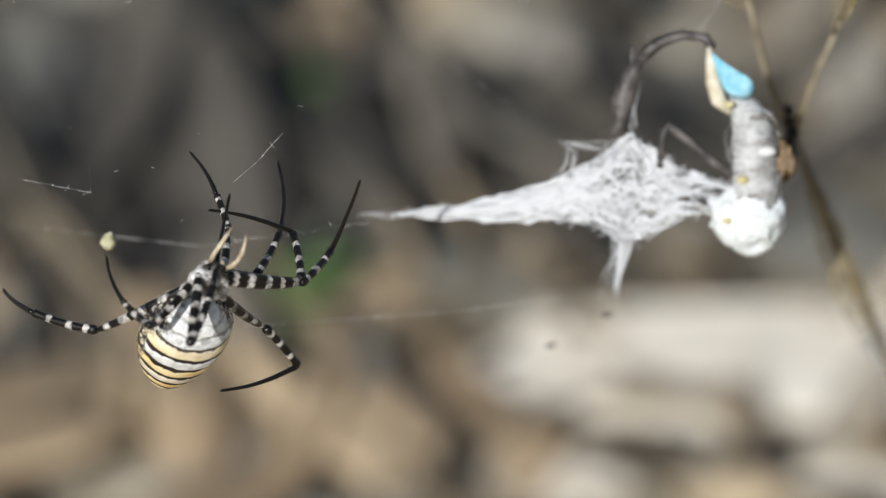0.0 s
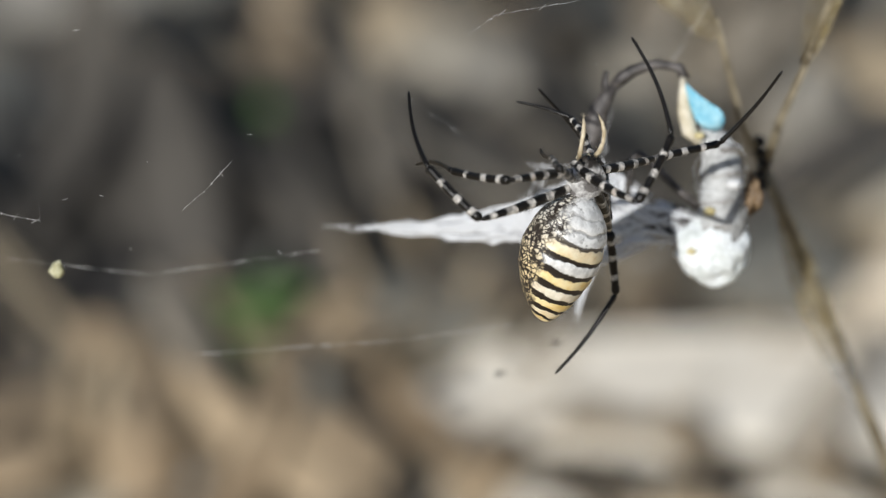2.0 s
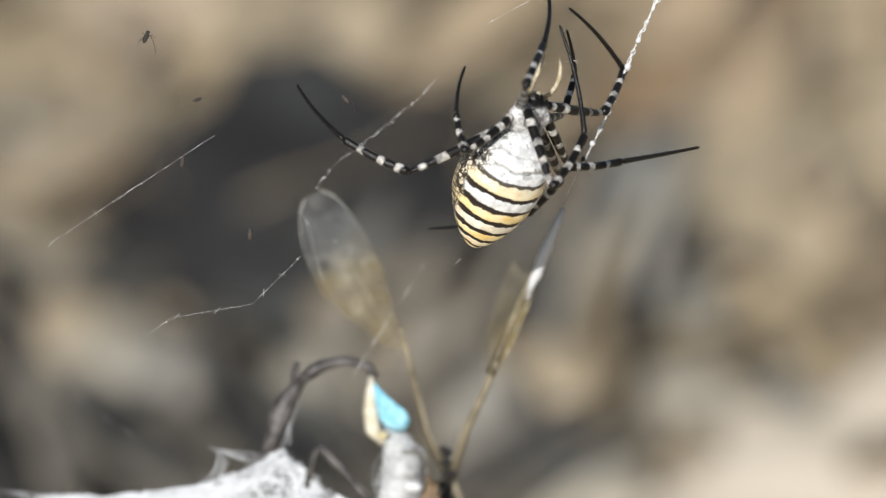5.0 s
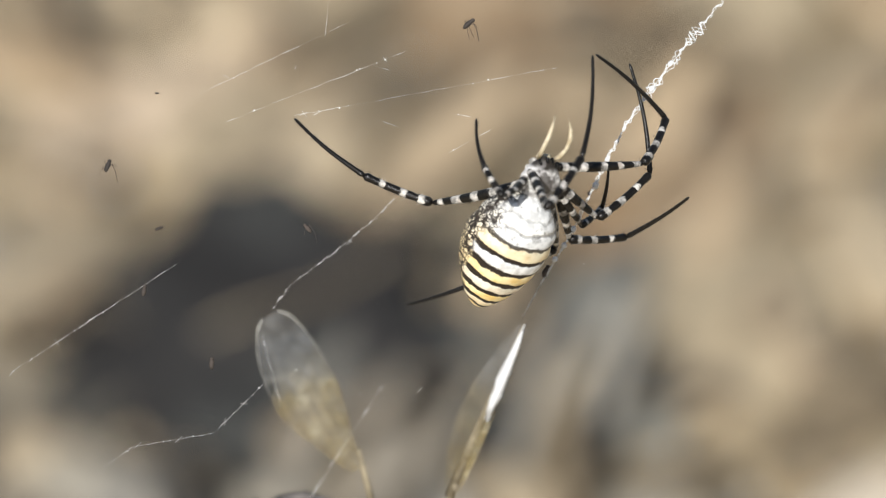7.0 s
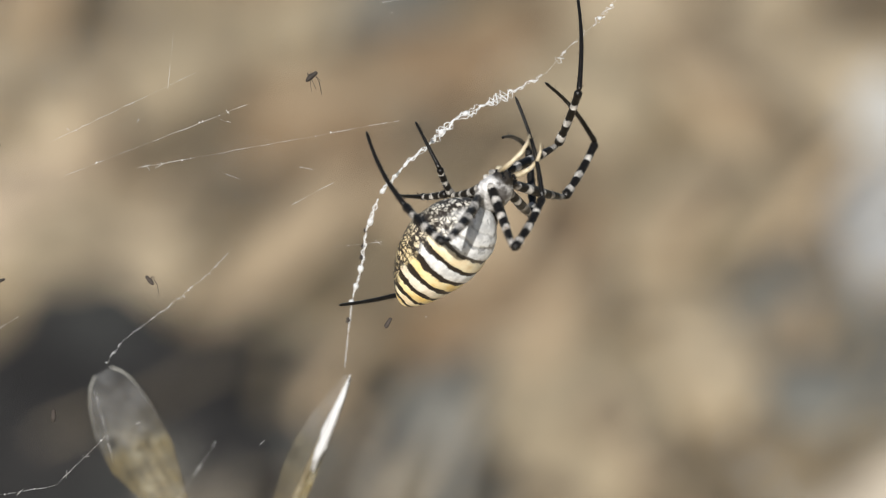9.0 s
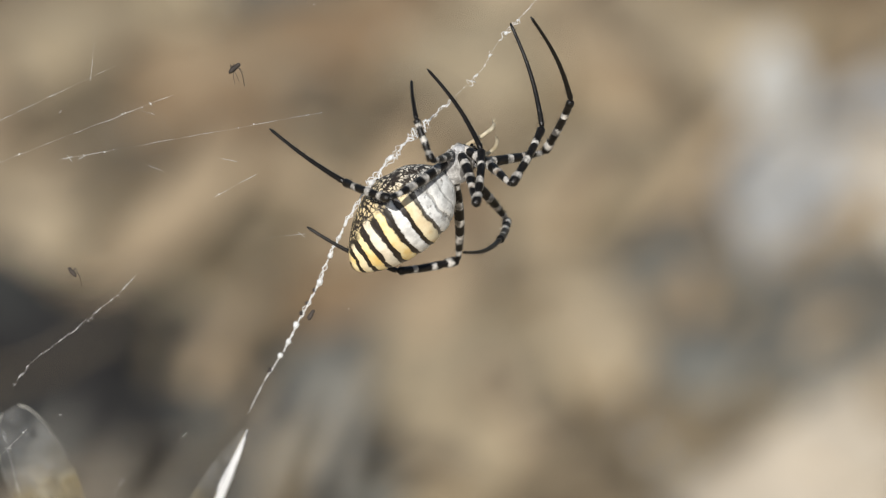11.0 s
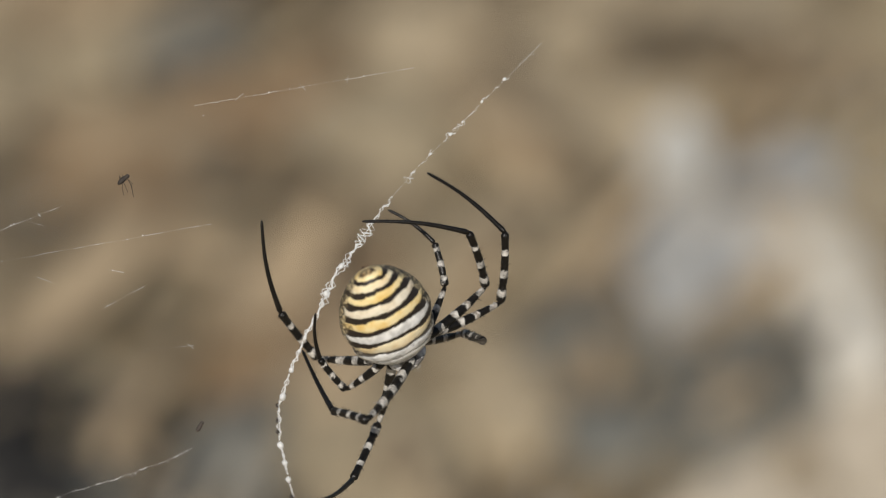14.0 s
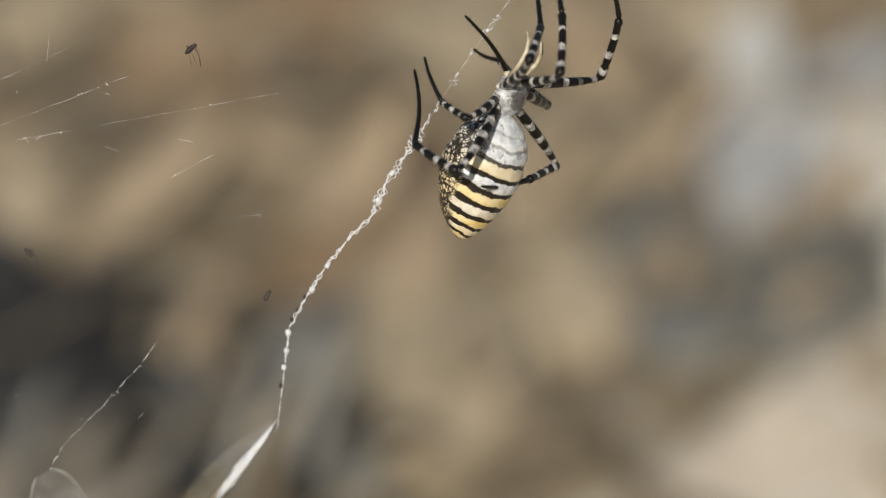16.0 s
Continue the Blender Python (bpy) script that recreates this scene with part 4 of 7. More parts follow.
# ---------------------------------------------------------------- ground, stones, litter
def build_ground():
    bm = bmesh.new()
    xs = [-300, -60, -12, -3, -1] + [-0.6 + 0.02 * i for i in range(61)] + [1, 3, 12, 60, 300]
    ys = [-300, -60, -12, -3, -0.5, 0.1] + [0.5 + 0.02 * i for i in range(86)] + [2.6, 4, 8, 20, 80, 300]
    grid = []
    for y in ys:
        row = []
        for x in xs:
            near = max(0.0, 1.0 - max(abs(x) - 0.5, abs(y - 1.2) - 0.8, 0.0) * 2.0)
            z = 0.003 * near * noise.fractal(Vector((x * 9, y * 9, 0.3)), 1.0, 2.0, 3) - 0.003
            row.append(bm.verts.new((x, y, z)))
        grid.append(row)
    for r, s in zip(grid, grid[1:]):
        for k in range(len(xs) - 1):
            bm.faces.new((r[k], r[k + 1], s[k + 1], s[k]))
    solid("ground", bm, SOIL, pose(0, 0, 0), "dry brown soil with scattered grit and dust", "ground", kind="structure")


def stone(x, y, half, turn, material, label, seed, lift=0.4, name="stone", rough=0.22, tilt=0):
    bm = bmesh.new()
    blob(bm, (0, 0, half[2] * lift), half, rough, 1.6, seed, 4)
    return solid(name, bm, material, pose(x, y, 0, tilt, 0, turn), label, "stone", "stones on the ground")


def slab(x, y, half, turn, material, label, seed, tilt=0):
    """A flat, rounded-off stone slab with an uneven outline."""
    bm = bmesh.new()
    for v in blob(bm, (0, 0, 0), (1, 1, 1), 0.0, 1, 0, 5):
        c = v.co
        flat = max(-1.0, min(1.0, c.z * 2.6))
        r = math.hypot(c.x, c.y)
        k = (1 - abs(flat) ** 6 * 0.08) / max(r, 0.35) if r > 0.35 else 1 / 0.35
        a = math.atan2(c.y, c.x)
        out = 1 + 0.16 * noise.noise(Vector((math.cos(a) * 1.4, math.sin(a) * 1.4, seed)))
        px, py = (c.x * k * out, c.y * k * out) if r > 0.35 else (c.x * k * out, c.y * k * out)
        box = max(abs(math.cos(a)), abs(math.sin(a))) ** 0.55
        bumpy = 0.12 * noise.fractal(Vector((px * 2, py * 2, seed)), 1.0, 2.0, 4)
        v.co = Vector((px * half[0] / box, py * half[1] / box, half[2] * (flat + bumpy) + half[2] * 0.8))
    return solid("stone_slab", bm, material, pose(x, y, 0.003, tilt, 0, turn), label, "stone slab", "stones on the ground")


def ledge(x, y, half, turn, material, label, seed):
    """A long, flat-topped outcrop with nearly straight, broken edges and a sloping rim."""
    bm = bmesh.new()
    n, m = 72, 40
    grid = []
    for i in range(n + 1):
        row = []
        for k in range(m + 1):
            u, v = 2 * i / n - 1, 2 * k / m - 1
            wander = 1 + 0.04 * noise.fractal(Vector((u * 3, v * 0.6, seed)), 1.0, 2.0, 4)
            rim = max(0.0, max(abs(u), abs(v)) - 0.86) / 0.14
            z = half[2] * (1 - rim * rim * 1.6) + 0.003 * noise.fractal(Vector((u * 6, v * 4, seed + 3)), 1.0, 2.0, 5)
            if v < 0:
                wander += 0.35 * -v * noise.fractal(Vector((u * 1.8, 5, seed)), 1.0, 2.0, 4)
            ragged = 1 + 0.16 * abs(u) * noise.fractal(Vector((math.copysign(3, u), v * 1.6, seed)), 1.0, 2.0, 4)
            row.append(bm.verts.new((u * half[0] * ragged, v * half[1] * wander, z)))
        grid.append(row)
    for a, b in zip(grid, grid[1:]):
        for k in range(m):
            bm.faces.new((a[k], b[k], b[k + 1], a[k + 1]))
    edge = [grid[i][0] for i in range(n + 1)] + [grid[n][k] for k in range(1, m + 1)] + [grid[i][m] for i in range(n - 1, -1, -1)] + [grid[0][k] for k in range(m - 1, 0, -1)]
    low = [bm.verts.new((v.co.x, v.co.y, -0.02)) for v in edge]
    for i in range(len(edge)):
        bm.faces.new((edge[i], edge[(i + 1) % len(edge)], low[(i + 1) % len(edge)], low[i]))
    return solid("stone_ledge", bm, material, pose(x, y, 0, 0, 0, turn), label, "stone", "stones on the ground")


def on_ledge(x, y):
    """Whether a spot lies on the limestone ledge or the slab."""
    a = radians(49)
    dx, dy = x - 0.2485, y - 1.0234
    return (abs(dx * math.cos(a) + dy * math.sin(a)) < 0.22 and abs(dy * math.cos(a) - dx * math.sin(a)) < 0.14) or (((x + 0.012) / 0.075) ** 2 + ((y - 0.9035) / 0.032) ** 2 < 1)


def bark_piece(x, y, length, radius, turn, tilt, material, label, seed, lift=0.0, name="bark_piece"):
    """A weathered, furrowed chunk of wood."""
    bm = bmesh.new()
    n, sides = 14, 18
    rings = []
    for i in range(n + 1):
        u = i / n
        taper = (1 - 0.35 * u) * (0.72 + 0.28 * math.sin(math.pi * min(1, u * 1.2 + 0.1)))
        row = []
        for k in range(sides):
            a = 2 * math.pi * k / sides
            r = radius * taper * (1 + 0.18 * noise.noise(Vector((math.cos(a) * 2, math.sin(a) * 2, u * 3 + seed))) + 0.12 * (k % 3 == 0))
            row.append(bm.verts.new(((u - 0.5) * length, math.cos(a) * r, math.sin(a) * r * 0.8)))
        rings.append(row)
    for a, b in zip(rings, rings[1:]):
        for k in range(sides):
            bm.faces.new((a[k], a[(k + 1) % sides], b[(k + 1) % sides], b[k]))
    bm.faces.new(rings[0][::-1])
    bm.faces.new(rings[-1])
    m = Matrix.Translation((x, y, lift)) @ Matrix.Rotation(radians(turn), 4, "Z") @ Matrix.Rotation(radians(-tilt), 4, "Y")
    return solid(name, bm, material, m, label, "wood", "wood on the ground")


def stalk(x, y, height, lean, turn, width, material, label, seed, name="dry_stalk"):
    """A dry, leaning blade with a folded midrib, standing in the soil."""
    bm = bmesh.new()
    rng = random.Random(seed)
    n = 10
    rows = []
    for i in range(n + 1):
        u = i / n
        w = width * (0.5 + 0.9 * u) * (1 - u ** 4 * 0.95)
        bend = lean * u * u * height
        row = [bm.verts.new((bend, s * w, u * height - 0.01 - abs(s) * 0.0 + (0.3 * w if s == 0 else 0))) for s in (-1, 0, 1)]
        row += [bm.verts.new((bend + 0.0008, s * w * 0.9, u * height - 0.0105)) for s in (1, 0, -1)]
        rows.append(row)
    for a, b in zip(rows, rows[1:]):
        for k in range(6):
            bm.faces.new((a[k], a[(k + 1) % 6], b[(k + 1) % 6], b[k]))
    bm.faces.new(rows[0][::-1])
    bm.faces.new(rows[-1])
    return solid(name, bm, material, pose(x, y, 0, 0, 0, turn), label, "dry plant", "dry stalks")


def sprout(x, y, height, seed):
    """A small green weed: a stem and some leaves."""
    rng = random.Random(seed)
    root = thing("weed", pose(x, y, -0.004), "small green weed growing in dry soil", "weed", "green weeds")
    bm = bmesh.new()
    tube(bm, sway((0, 0, 0), (0.004, 0, height * 0.8), 5, 0.001, rng), 0.0009, 6)
    part("stem", bm, GREEN, root)
    for i in range(14):
        bm = bmesh.new()
        a, u = i * 2.4, 0.2 + 0.7 * i / 13
        d = Vector((math.cos(a), math.sin(a), 0.7))
        length = height * rng.uniform(0.35, 0.55)
        side = d.cross(Vector((0, 0, 1))).normalized()
        up = side.cross(d).normalized()
        rows = []
        for j in range(6):
            v = j / 5
            c = d.normalized() * length * v - Vector((0, 0, 1)) * length * 0.35 * v * v
            w = length * 0.25 * math.sin(math.pi * (0.08 + 0.9 * v))
            rows.append([bm.verts.new(c + side * w), bm.verts.new(c - up * 0.0012), bm.verts.new(c - side * w), bm.verts.new(c + up * 0.0006)])
        for r, s in zip(rows, rows[1:]):
            for k in range(4):
                bm.faces.new((r[k], r[(k + 1) % 4], s[(k + 1) % 4], s[k]))
        bm.faces.new(rows[0])
        bm.faces.new(rows[-1][::-1])
        part("leaf", bm, GREEN, root, m=Matrix.Translation((0.003 * u, 0, height * 0.8 * u)))
    return root


# Ellipses over the ground that is coloured dark for shade.
SHADE_ZONES = [(-0.039, 1.145, 0.036, 0.056), (-0.15, 0.967, 0.062, 0.042), (-0.079, 0.996, 0.037, 0.026)]


def bare(x, y):
    """Whether a spot lies where shade is painted dark, kept clear of dead leaves."""
    return any(((x - cx) / rx) ** 2 + ((y - cy) / ry) ** 2 < 1 for cx, cy, rx, ry in SHADE_ZONES)


def place(rng):
    """A spot on the ground, thinning out away from the web."""
    return rng.gauss(0.02, 0.32), 0.72 + abs(rng.gauss(0.25, 0.55))


def scatter_litter():
    """Grit, dead leaves and twigs that nobody could count."""
    rng = random.Random(5)
    bm = bmesh.new()
    for i in range(1200):
        x, y = place(rng)
        s = rng.uniform(0.001, 0.003)
        blob(bm, (x, y, s * 0.3), (s, s * rng.uniform(0.7, 1.1), s * 0.7), 0.2, 1.5, i * 0.37, 1)
    solid("gravel", bm, GREY_STONE, pose(0, 0, 0), "loose grey and tan grit on dry soil", "gravel", kind="stuff")
    bm = bmesh.new()
    for i in range(560):
        x, y = place(rng)
        if bare(x, y):
            continue
        length, w = rng.uniform(0.014, 0.036), rng.uniform(0.004, 0.008)
        m = Matrix.Translation((x, y, rng.uniform(0.003, 0.012))) @ Euler((rng.uniform(-0.6, 0.6), rng.uniform(-0.7, 0.7), rng.uniform(0, 6.3))).to_matrix().to_4x4()
        curl = rng.uniform(-0.5, 0.5)
        rows = []
        for j in range(6):
            u = j / 5
            ww = w * math.sin(math.pi * (0.06 + 0.88 * u))
            z = curl * length * (u - 0.5) ** 2
            rows.append([bm.verts.new(m @ Vector(((u - 0.5) * length, s * ww, z + abs(s) * w * 0.35))) for s in (-1, 0, 1)]
                        + [bm.verts.new(m @ Vector(((u - 0.5) * length, s * ww, z + abs(s) * w * 0.35 - 0.0005))) for s in (1, 0, -1)])
        for a, b in zip(rows, rows[1:]):
            for k in range(6):
                bm.faces.new((a[k], a[(k + 1) % 6], b[(k + 1) % 6], b[k]))
        bm.faces.new(rows[0][::-1])
        bm.faces.new(rows[-1])
    solid("leaf_litter", bm, LITTER, pose(0, 0, 0), "curled brown dead leaves lying on dry soil", "leaf litter", kind="stuff")
    bm = bmesh.new()
    for i in range(800):
        rng = random.Random(f"twig {i}")
        x, y = place(rng)
        a, length = rng.uniform(0, 6.3), rng.uniform(0.03, 0.09)
        if bare(x, y):
            continue
        d = Vector((math.cos(a), math.sin(a), rng.uniform(-0.1, 0.35))) * length
        p = Vector((x, y, 0.004))
        tube(bm, sway(p, p + d, 5, 0.002, rng), [0.0007, 0.0007, 0.0006, 0.0006, 0.0005, 0.0003], 4)
    solid("twigs", bm, TWIG, pose(0, 0, 0), "thin dry twigs strewn over the soil", "twigs", kind="stuff")


def scatter_blades():
    """Broad curled leaves and grass blades lying and leaning all over the soil, some dark, some bleached."""
    dark = speckled("dark_leaf", (0.042, 0.038, 0.033), (0.095, 0.085, 0.07), 50.0, 420.0, 0.85, 0.4, 0.001, each=0.5)
    brown = speckled("brown_leaf", (0.29, 0.21, 0.125), (0.45, 0.345, 0.22), 50.0, 420.0, 0.8, 0.4, 0.001, each=0.6)
    pale = speckled("bleached_leaf", (0.2, 0.175, 0.135), (0.36, 0.32, 0.255), 50.0, 420.0, 0.75, 0.4, 0.001, each=0.5)
    beds = (("dead_leaves", brown, 50, (-0.1, 0.27), (1.12, 1.55), "broad curled brown leaves lying on soil"),
            ("straw_leaves", brown, 24, (-0.2, -0.05), (0.85, 0.895), "tan straw and leaves lying on soil"),
            ("mouldy_leaves", dark, 30, (-0.22, -0.01), (0.925, 0.99), "dark leaves lying on soil"),
            ("bleached_blades", pale, 30, (-0.12, 0.02), (0.87, 1.04), "bleached grey grass blades leaning over soil"))
    for name, material, count, wide, deep, label in beds:
        bm = bmesh.new()
        for i in range(count):
            rng = random.Random(f"{name} {i}")
            x, y = rng.uniform(*wide), rng.uniform(*deep)
            if on_ledge(x, y) or (bare(x, y) and material is not dark):
                continue
            length, w = rng.uniform(0.03, 0.075), rng.uniform(0.004, 0.0095)
            if material is pale:
                w *= 0.6
            heading = rng.gauss(1.0 if x > -0.03 else 2.0, 0.45) if rng.random() < 0.75 else rng.uniform(0, 6.3)
            m = Matrix.Translation((x, y, rng.uniform(0.004, 0.012))) @ Euler((rng.uniform(-0.5, 0.5), -rng.uniform(-0.1, 0.35 if material is brown else 0.75), heading)).to_matrix().to_4x4()
            curl, twist = rng.uniform(-0.8, 0.8), rng.uniform(-0.6, 0.6)
            rows = []
            for j in range(8):
                u = j / 7
                ww = w * math.sin(math.pi * (0.08 + 0.88 * u)) ** 0.8
                z = curl * length * (u - 0.5) ** 2
                lift = math.sin(twist * (u - 0.5) * 2)
                rows.append([bm.verts.new(m @ Vector(((u - 0.1) * length, q * ww, z + abs(q) * w * 0.3 + q * ww * lift))) for q in (-1, 0, 1)]
                            + [bm.verts.new(m @ Vector(((u - 0.1) * length, q * ww, z + abs(q) * w * 0.3 + q * ww * lift - 0.0005))) for q in (1, 0, -1)])
            for a, b in zip(rows, rows[1:]):
                for k in range(6):
                    bm.faces.new((a[k], a[(k + 1) % 6], b[(k + 1) % 6], b[k]))
            bm.faces.new(rows[0][::-1])
            bm.faces.new(rows[-1])
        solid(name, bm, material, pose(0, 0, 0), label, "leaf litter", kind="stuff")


def mound(half, height, seed, level=4):
    """A low, uneven heap or the top of a sunk stone."""
    bm = bmesh.new()
    for v in blob(bm, (0, 0, 0), (1, 1, 1), 0.0, 1, 0, level):
        c = v.co.copy()
        a = math.atan2(c.y, c.x)
        out = 1 + 0.28 * noise.noise(Vector((math.cos(a) * 1.3, math.sin(a) * 1.3, seed * 1.3))) + 0.1 * noise.noise(Vector((math.cos(a) * 4, math.sin(a) * 4, seed)))
        lump = 1 + 0.35 * noise.fractal(c * 2.2 + Vector((seed, 0, seed)), 1.0, 2.0, 3)
        v.co = Vector((c.x * half[0] * out, c.y * half[1] * out, c.z * height * (lump if c.z > 0 else 1) + height * 0.15))
    return bm


def drawn_out(x, y, rx, ry, seed):
    """Half lengths and turn of a heap: those on the far bank are drawn out up the slope."""
    if y < 1.1:
        return (rx, ry), 0
    return (rx * 0.82, ry * 1.6), -15 + 24 * math.sin(seed * 2.3)


def clump(x, y, rx, ry, material, label, seed):
    half, turn = drawn_out(x, y, rx, ry, seed)
    solid("soil_or_shade_clump", mound(half, 0.005 + 0.1 * min(rx, ry), seed), material, pose(x, y, 0, 0, 0, turn), label, "soil clump", "clumps on the ground")


def sunk_stone(x, y, rx, ry, material, label, seed):
    half, turn = drawn_out(x, y, rx, ry, seed)
    solid("stone", mound(half, 0.004 + 0.12 * min(rx, ry), seed), material, pose(x, y, 0, 0, 0, turn), label, "stone", "stones on the ground")


build_ground()
slab(-0.0135, 0.9035, (0.0605, 0.0195, 0.003), 3, PALE_STONE, "flat cream limestone slab lying on dry soil", 1.0, 5)
ledge(0.2485, 1.0234, (0.225, 0.14, 0.01), 49, LEDGE, "long pale limestone ledge half sunk in soil", 4.0)
# Two wide low patches that paint shaded ground dark.
solid("shade_patch", mound((0.075, 0.095), 0.003, 21.0, 5), SHADED_GROUND, pose(-0.137, 0.995, 0), "wide dark grey patch standing in for shaded ground", "soil", "clumps on the ground")
solid("shade_patch", mound((0.052, 0.05), 0.003, 23.0, 5), SHADED_GROUND, pose(-0.03, 1.097, 0), "wide dark patch standing in for shaded ground", "soil", "clumps on the ground")
# The near-black and dark grey mounds below put shaded gaps in as colour.
clump(-0.1735, 1.0114, 0.0132, 0.0250, ASH_SOIL, "dusty grey soil clump", 0)
clump(-0.1863, 1.0415, 0.0122, 0.0236, ASH_SOIL, "dusty grey soil clump", 1)
clump(-0.1608, 1.0415, 0.0121, 0.0209, ASH_SOIL, "dusty grey soil clump", 2)
clump(-0.1444, 0.9734, 0.0154, 0.0212, SHADED_GROUND, "dark grey low mound standing in for shaded ground", 3)
clump(-0.1384, 1.0090, 0.0144, 0.0173, SHADED_GROUND, "dark grey low mound standing in for shaded ground", 4)
clump(-0.1248, 0.9969, 0.0117, 0.0146, SHADED_GROUND, "dark grey low mound standing in for shaded ground", 5)
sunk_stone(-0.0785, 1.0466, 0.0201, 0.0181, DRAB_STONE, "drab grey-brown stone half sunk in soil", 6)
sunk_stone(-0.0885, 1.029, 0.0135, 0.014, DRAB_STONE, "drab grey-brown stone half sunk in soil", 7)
clump(-0.0794, 0.9981, 0.0175, 0.014, SHADE_AND_SCAR, "near-black low mound standing in for a shaded gap", 8)
clump(-0.0590, 0.9827, 0.0141, 0.0094, SHADE_AND_SCAR, "near-black low mound standing in for a shaded gap", 9)
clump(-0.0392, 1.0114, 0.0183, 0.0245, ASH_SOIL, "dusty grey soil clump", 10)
clump(-0.0961, 0.9745, 0.0179, 0.0093, SHADED_GROUND, "dark grey low mound standing in for shaded ground", 11)
clump(-0.1703, 0.9160, 0.0086, 0.0174, SHADE_AND_SCAR, "near-black low mound standing in for a shaded gap", 12)
clump(-0.1551, 0.8871, 0.0072, 0.0124, SHADED_GROUND, "dark grey low mound standing in for shaded ground", 13)
clump(-0.1511, 0.9288, 0.0136, 0.0154, SHADED_GROUND, "dark grey low mound standing in for shaded ground", 14)
clump(-0.1153, 0.9202, 0.0098, 0.0108, ASH_SOIL, "dusty grey soil clump", 15)
clump(-0.0844, 0.9440, 0.0150, 0.0134, ASH_SOIL, "dusty grey soil clump", 16)
clump(-0.0667, 0.9440, 0.0112, 0.0111, HAZE, "pale ashy soil clump", 17)
clump(-0.0226, 0.9390, 0.0068, 0.0048, SHADE_AND_SCAR, "near-black low mound standing in for a shaded gap", 18)
sunk_stone(-0.122, 0.894, 0.0065, 0.0165, TAN_STONE, "flat tan stone half sunk in soil", 19)
clump(-0.1105, 0.902, 0.0085, 0.017, SHADED_GROUND, "dark grey low mound standing in for shaded ground", 20)
clump(-0.1517, 0.9440, 0.0188, 0.0226, SHADE_AND_SCAR, "near-black low mound standing in for a shaded gap", 21)
clump(-0.1671, 0.9266, 0.0149, 0.0155, SHADE_AND_SCAR, "near-black low mound standing in for a shaded gap", 22)
sunk_stone(-0.0925, 0.892, 0.0105, 0.018, GREY_STONE, "light grey stone half sunk in soil", 23)
sunk_stone(-0.1321, 0.8634, 0.0141, 0.0080, DRAB_STONE, "drab grey-brown stone half sunk in soil", 24)
# Clumps 25 to 27: thin dark strips for the shaded crack before the slab.
clump(-0.0776, 0.8752, 0.0130, 0.0050, SHADE_AND_SCAR, "near-black low mound standing in for a shaded gap", 25)
clump(-0.0525, 0.8815, 0.031, 0.0026, SHADE_AND_SCAR, "near-black low mound standing in for a shaded gap", 26)
clump(-0.003, 0.8815, 0.024, 0.0026, SHADE_AND_SCAR, "near-black low mound standing in for a shaded gap", 27)
sunk_stone(-0.0548, 0.868, 0.0187, 0.0079, PALE_STONE, "cream rounded stone catching the sun", 28)
sunk_stone(-0.0216, 0.8654, 0.0117, 0.0069, TAN_STONE, "flat tan stone half sunk in soil", 29)
sunk_stone(0.0017, 0.868, 0.0129, 0.0098, PALE_STONE, "cream rounded stone catching the sun", 30)
clump(-0.1025, 1.2948, 0.0111, 0.0218, BROWN_WOOD, "brown rotten wood crumbs in a heap", 31)
sunk_stone(-0.0568, 1.2596, 0.0202, 0.0311, PEACH_STONE, "warm sandy stone half sunk in soil", 32)
sunk_stone(-0.0786, 1.2841, 0.0126, 0.0214, TAN_STONE, "flat tan stone half sunk in soil", 33)
sunk_stone(-0.0888, 1.2392, 0.0169, 0.0270, PEACH_STONE, "warm sandy stone half sunk in soil", 34)
clump(-0.0239, 1.2806, 0.0204, 0.0284, BROWN_WOOD, "brown rotten wood crumbs in a heap", 35)
clump(0.0161, 1.2477, 0.0246, 0.0204, BROWN_WOOD, "brown rotten wood crumbs in a heap", 36)
clump(-0.0519, 1.2243, 0.0212, 0.0198, DUST, "pale tan dust heap on soil", 37)
sunk_stone(-0.0971, 1.1447, 0.0144, 0.0179, TAN_STONE, "flat tan stone half sunk in soil", 38)
clump(-0.0633, 1.1072, 0.0224, 0.0282, SHADE_AND_SCAR, "near-black low mound standing in for a shaded gap", 39)
sunk_stone(-0.0421, 1.3186, 0.0242, 0.0224, TAN_STONE, "flat tan stone half sunk in soil", 40)
sunk_stone(-0.0795, 1.3335, 0.0244, 0.0228, TAN_STONE, "flat tan stone half sunk in soil", 41)
sunk_stone(0.1264, 1.3411, 0.0229, 0.0232, TAN_STONE, "flat tan stone half sunk in soil", 42)
sunk_stone(0.1414, 1.3002, 0.0144, 0.0220, TAN_STONE, "flat tan stone half sunk in soil", 43)
clump(-0.0354, 1.1672, 0.0190, 0.0183, SHADED_GROUND, "dark grey low mound standing in for shaded ground", 44)
clump(-0.0130, 1.1477, 0.0166, 0.0268, SHADE_AND_SCAR, "near-black low mound standing in for a shaded gap", 45)
clump(0.0040, 1.1185, 0.0127, 0.0171, SHADED_GROUND, "dark grey low mound standing in for shaded ground", 46)
clump(-0.0026, 1.0919, 0.0235, 0.0248, SHADE_AND_SCAR, "near-black low mound standing in for a shaded gap", 47)
clump(-0.0470, 1.0769, 0.0206, 0.0189, SHADED_GROUND, "dark grey low mound standing in for shaded ground", 48)
clump(-0.0077, 1.0609, 0.0176, 0.0158, BROWN_WOOD, "brown rotten wood crumbs in a heap", 49)
sunk_stone(-0.0903, 1.0609, 0.0136, 0.0212, TAN_STONE, "flat tan stone half sunk in soil", 50)
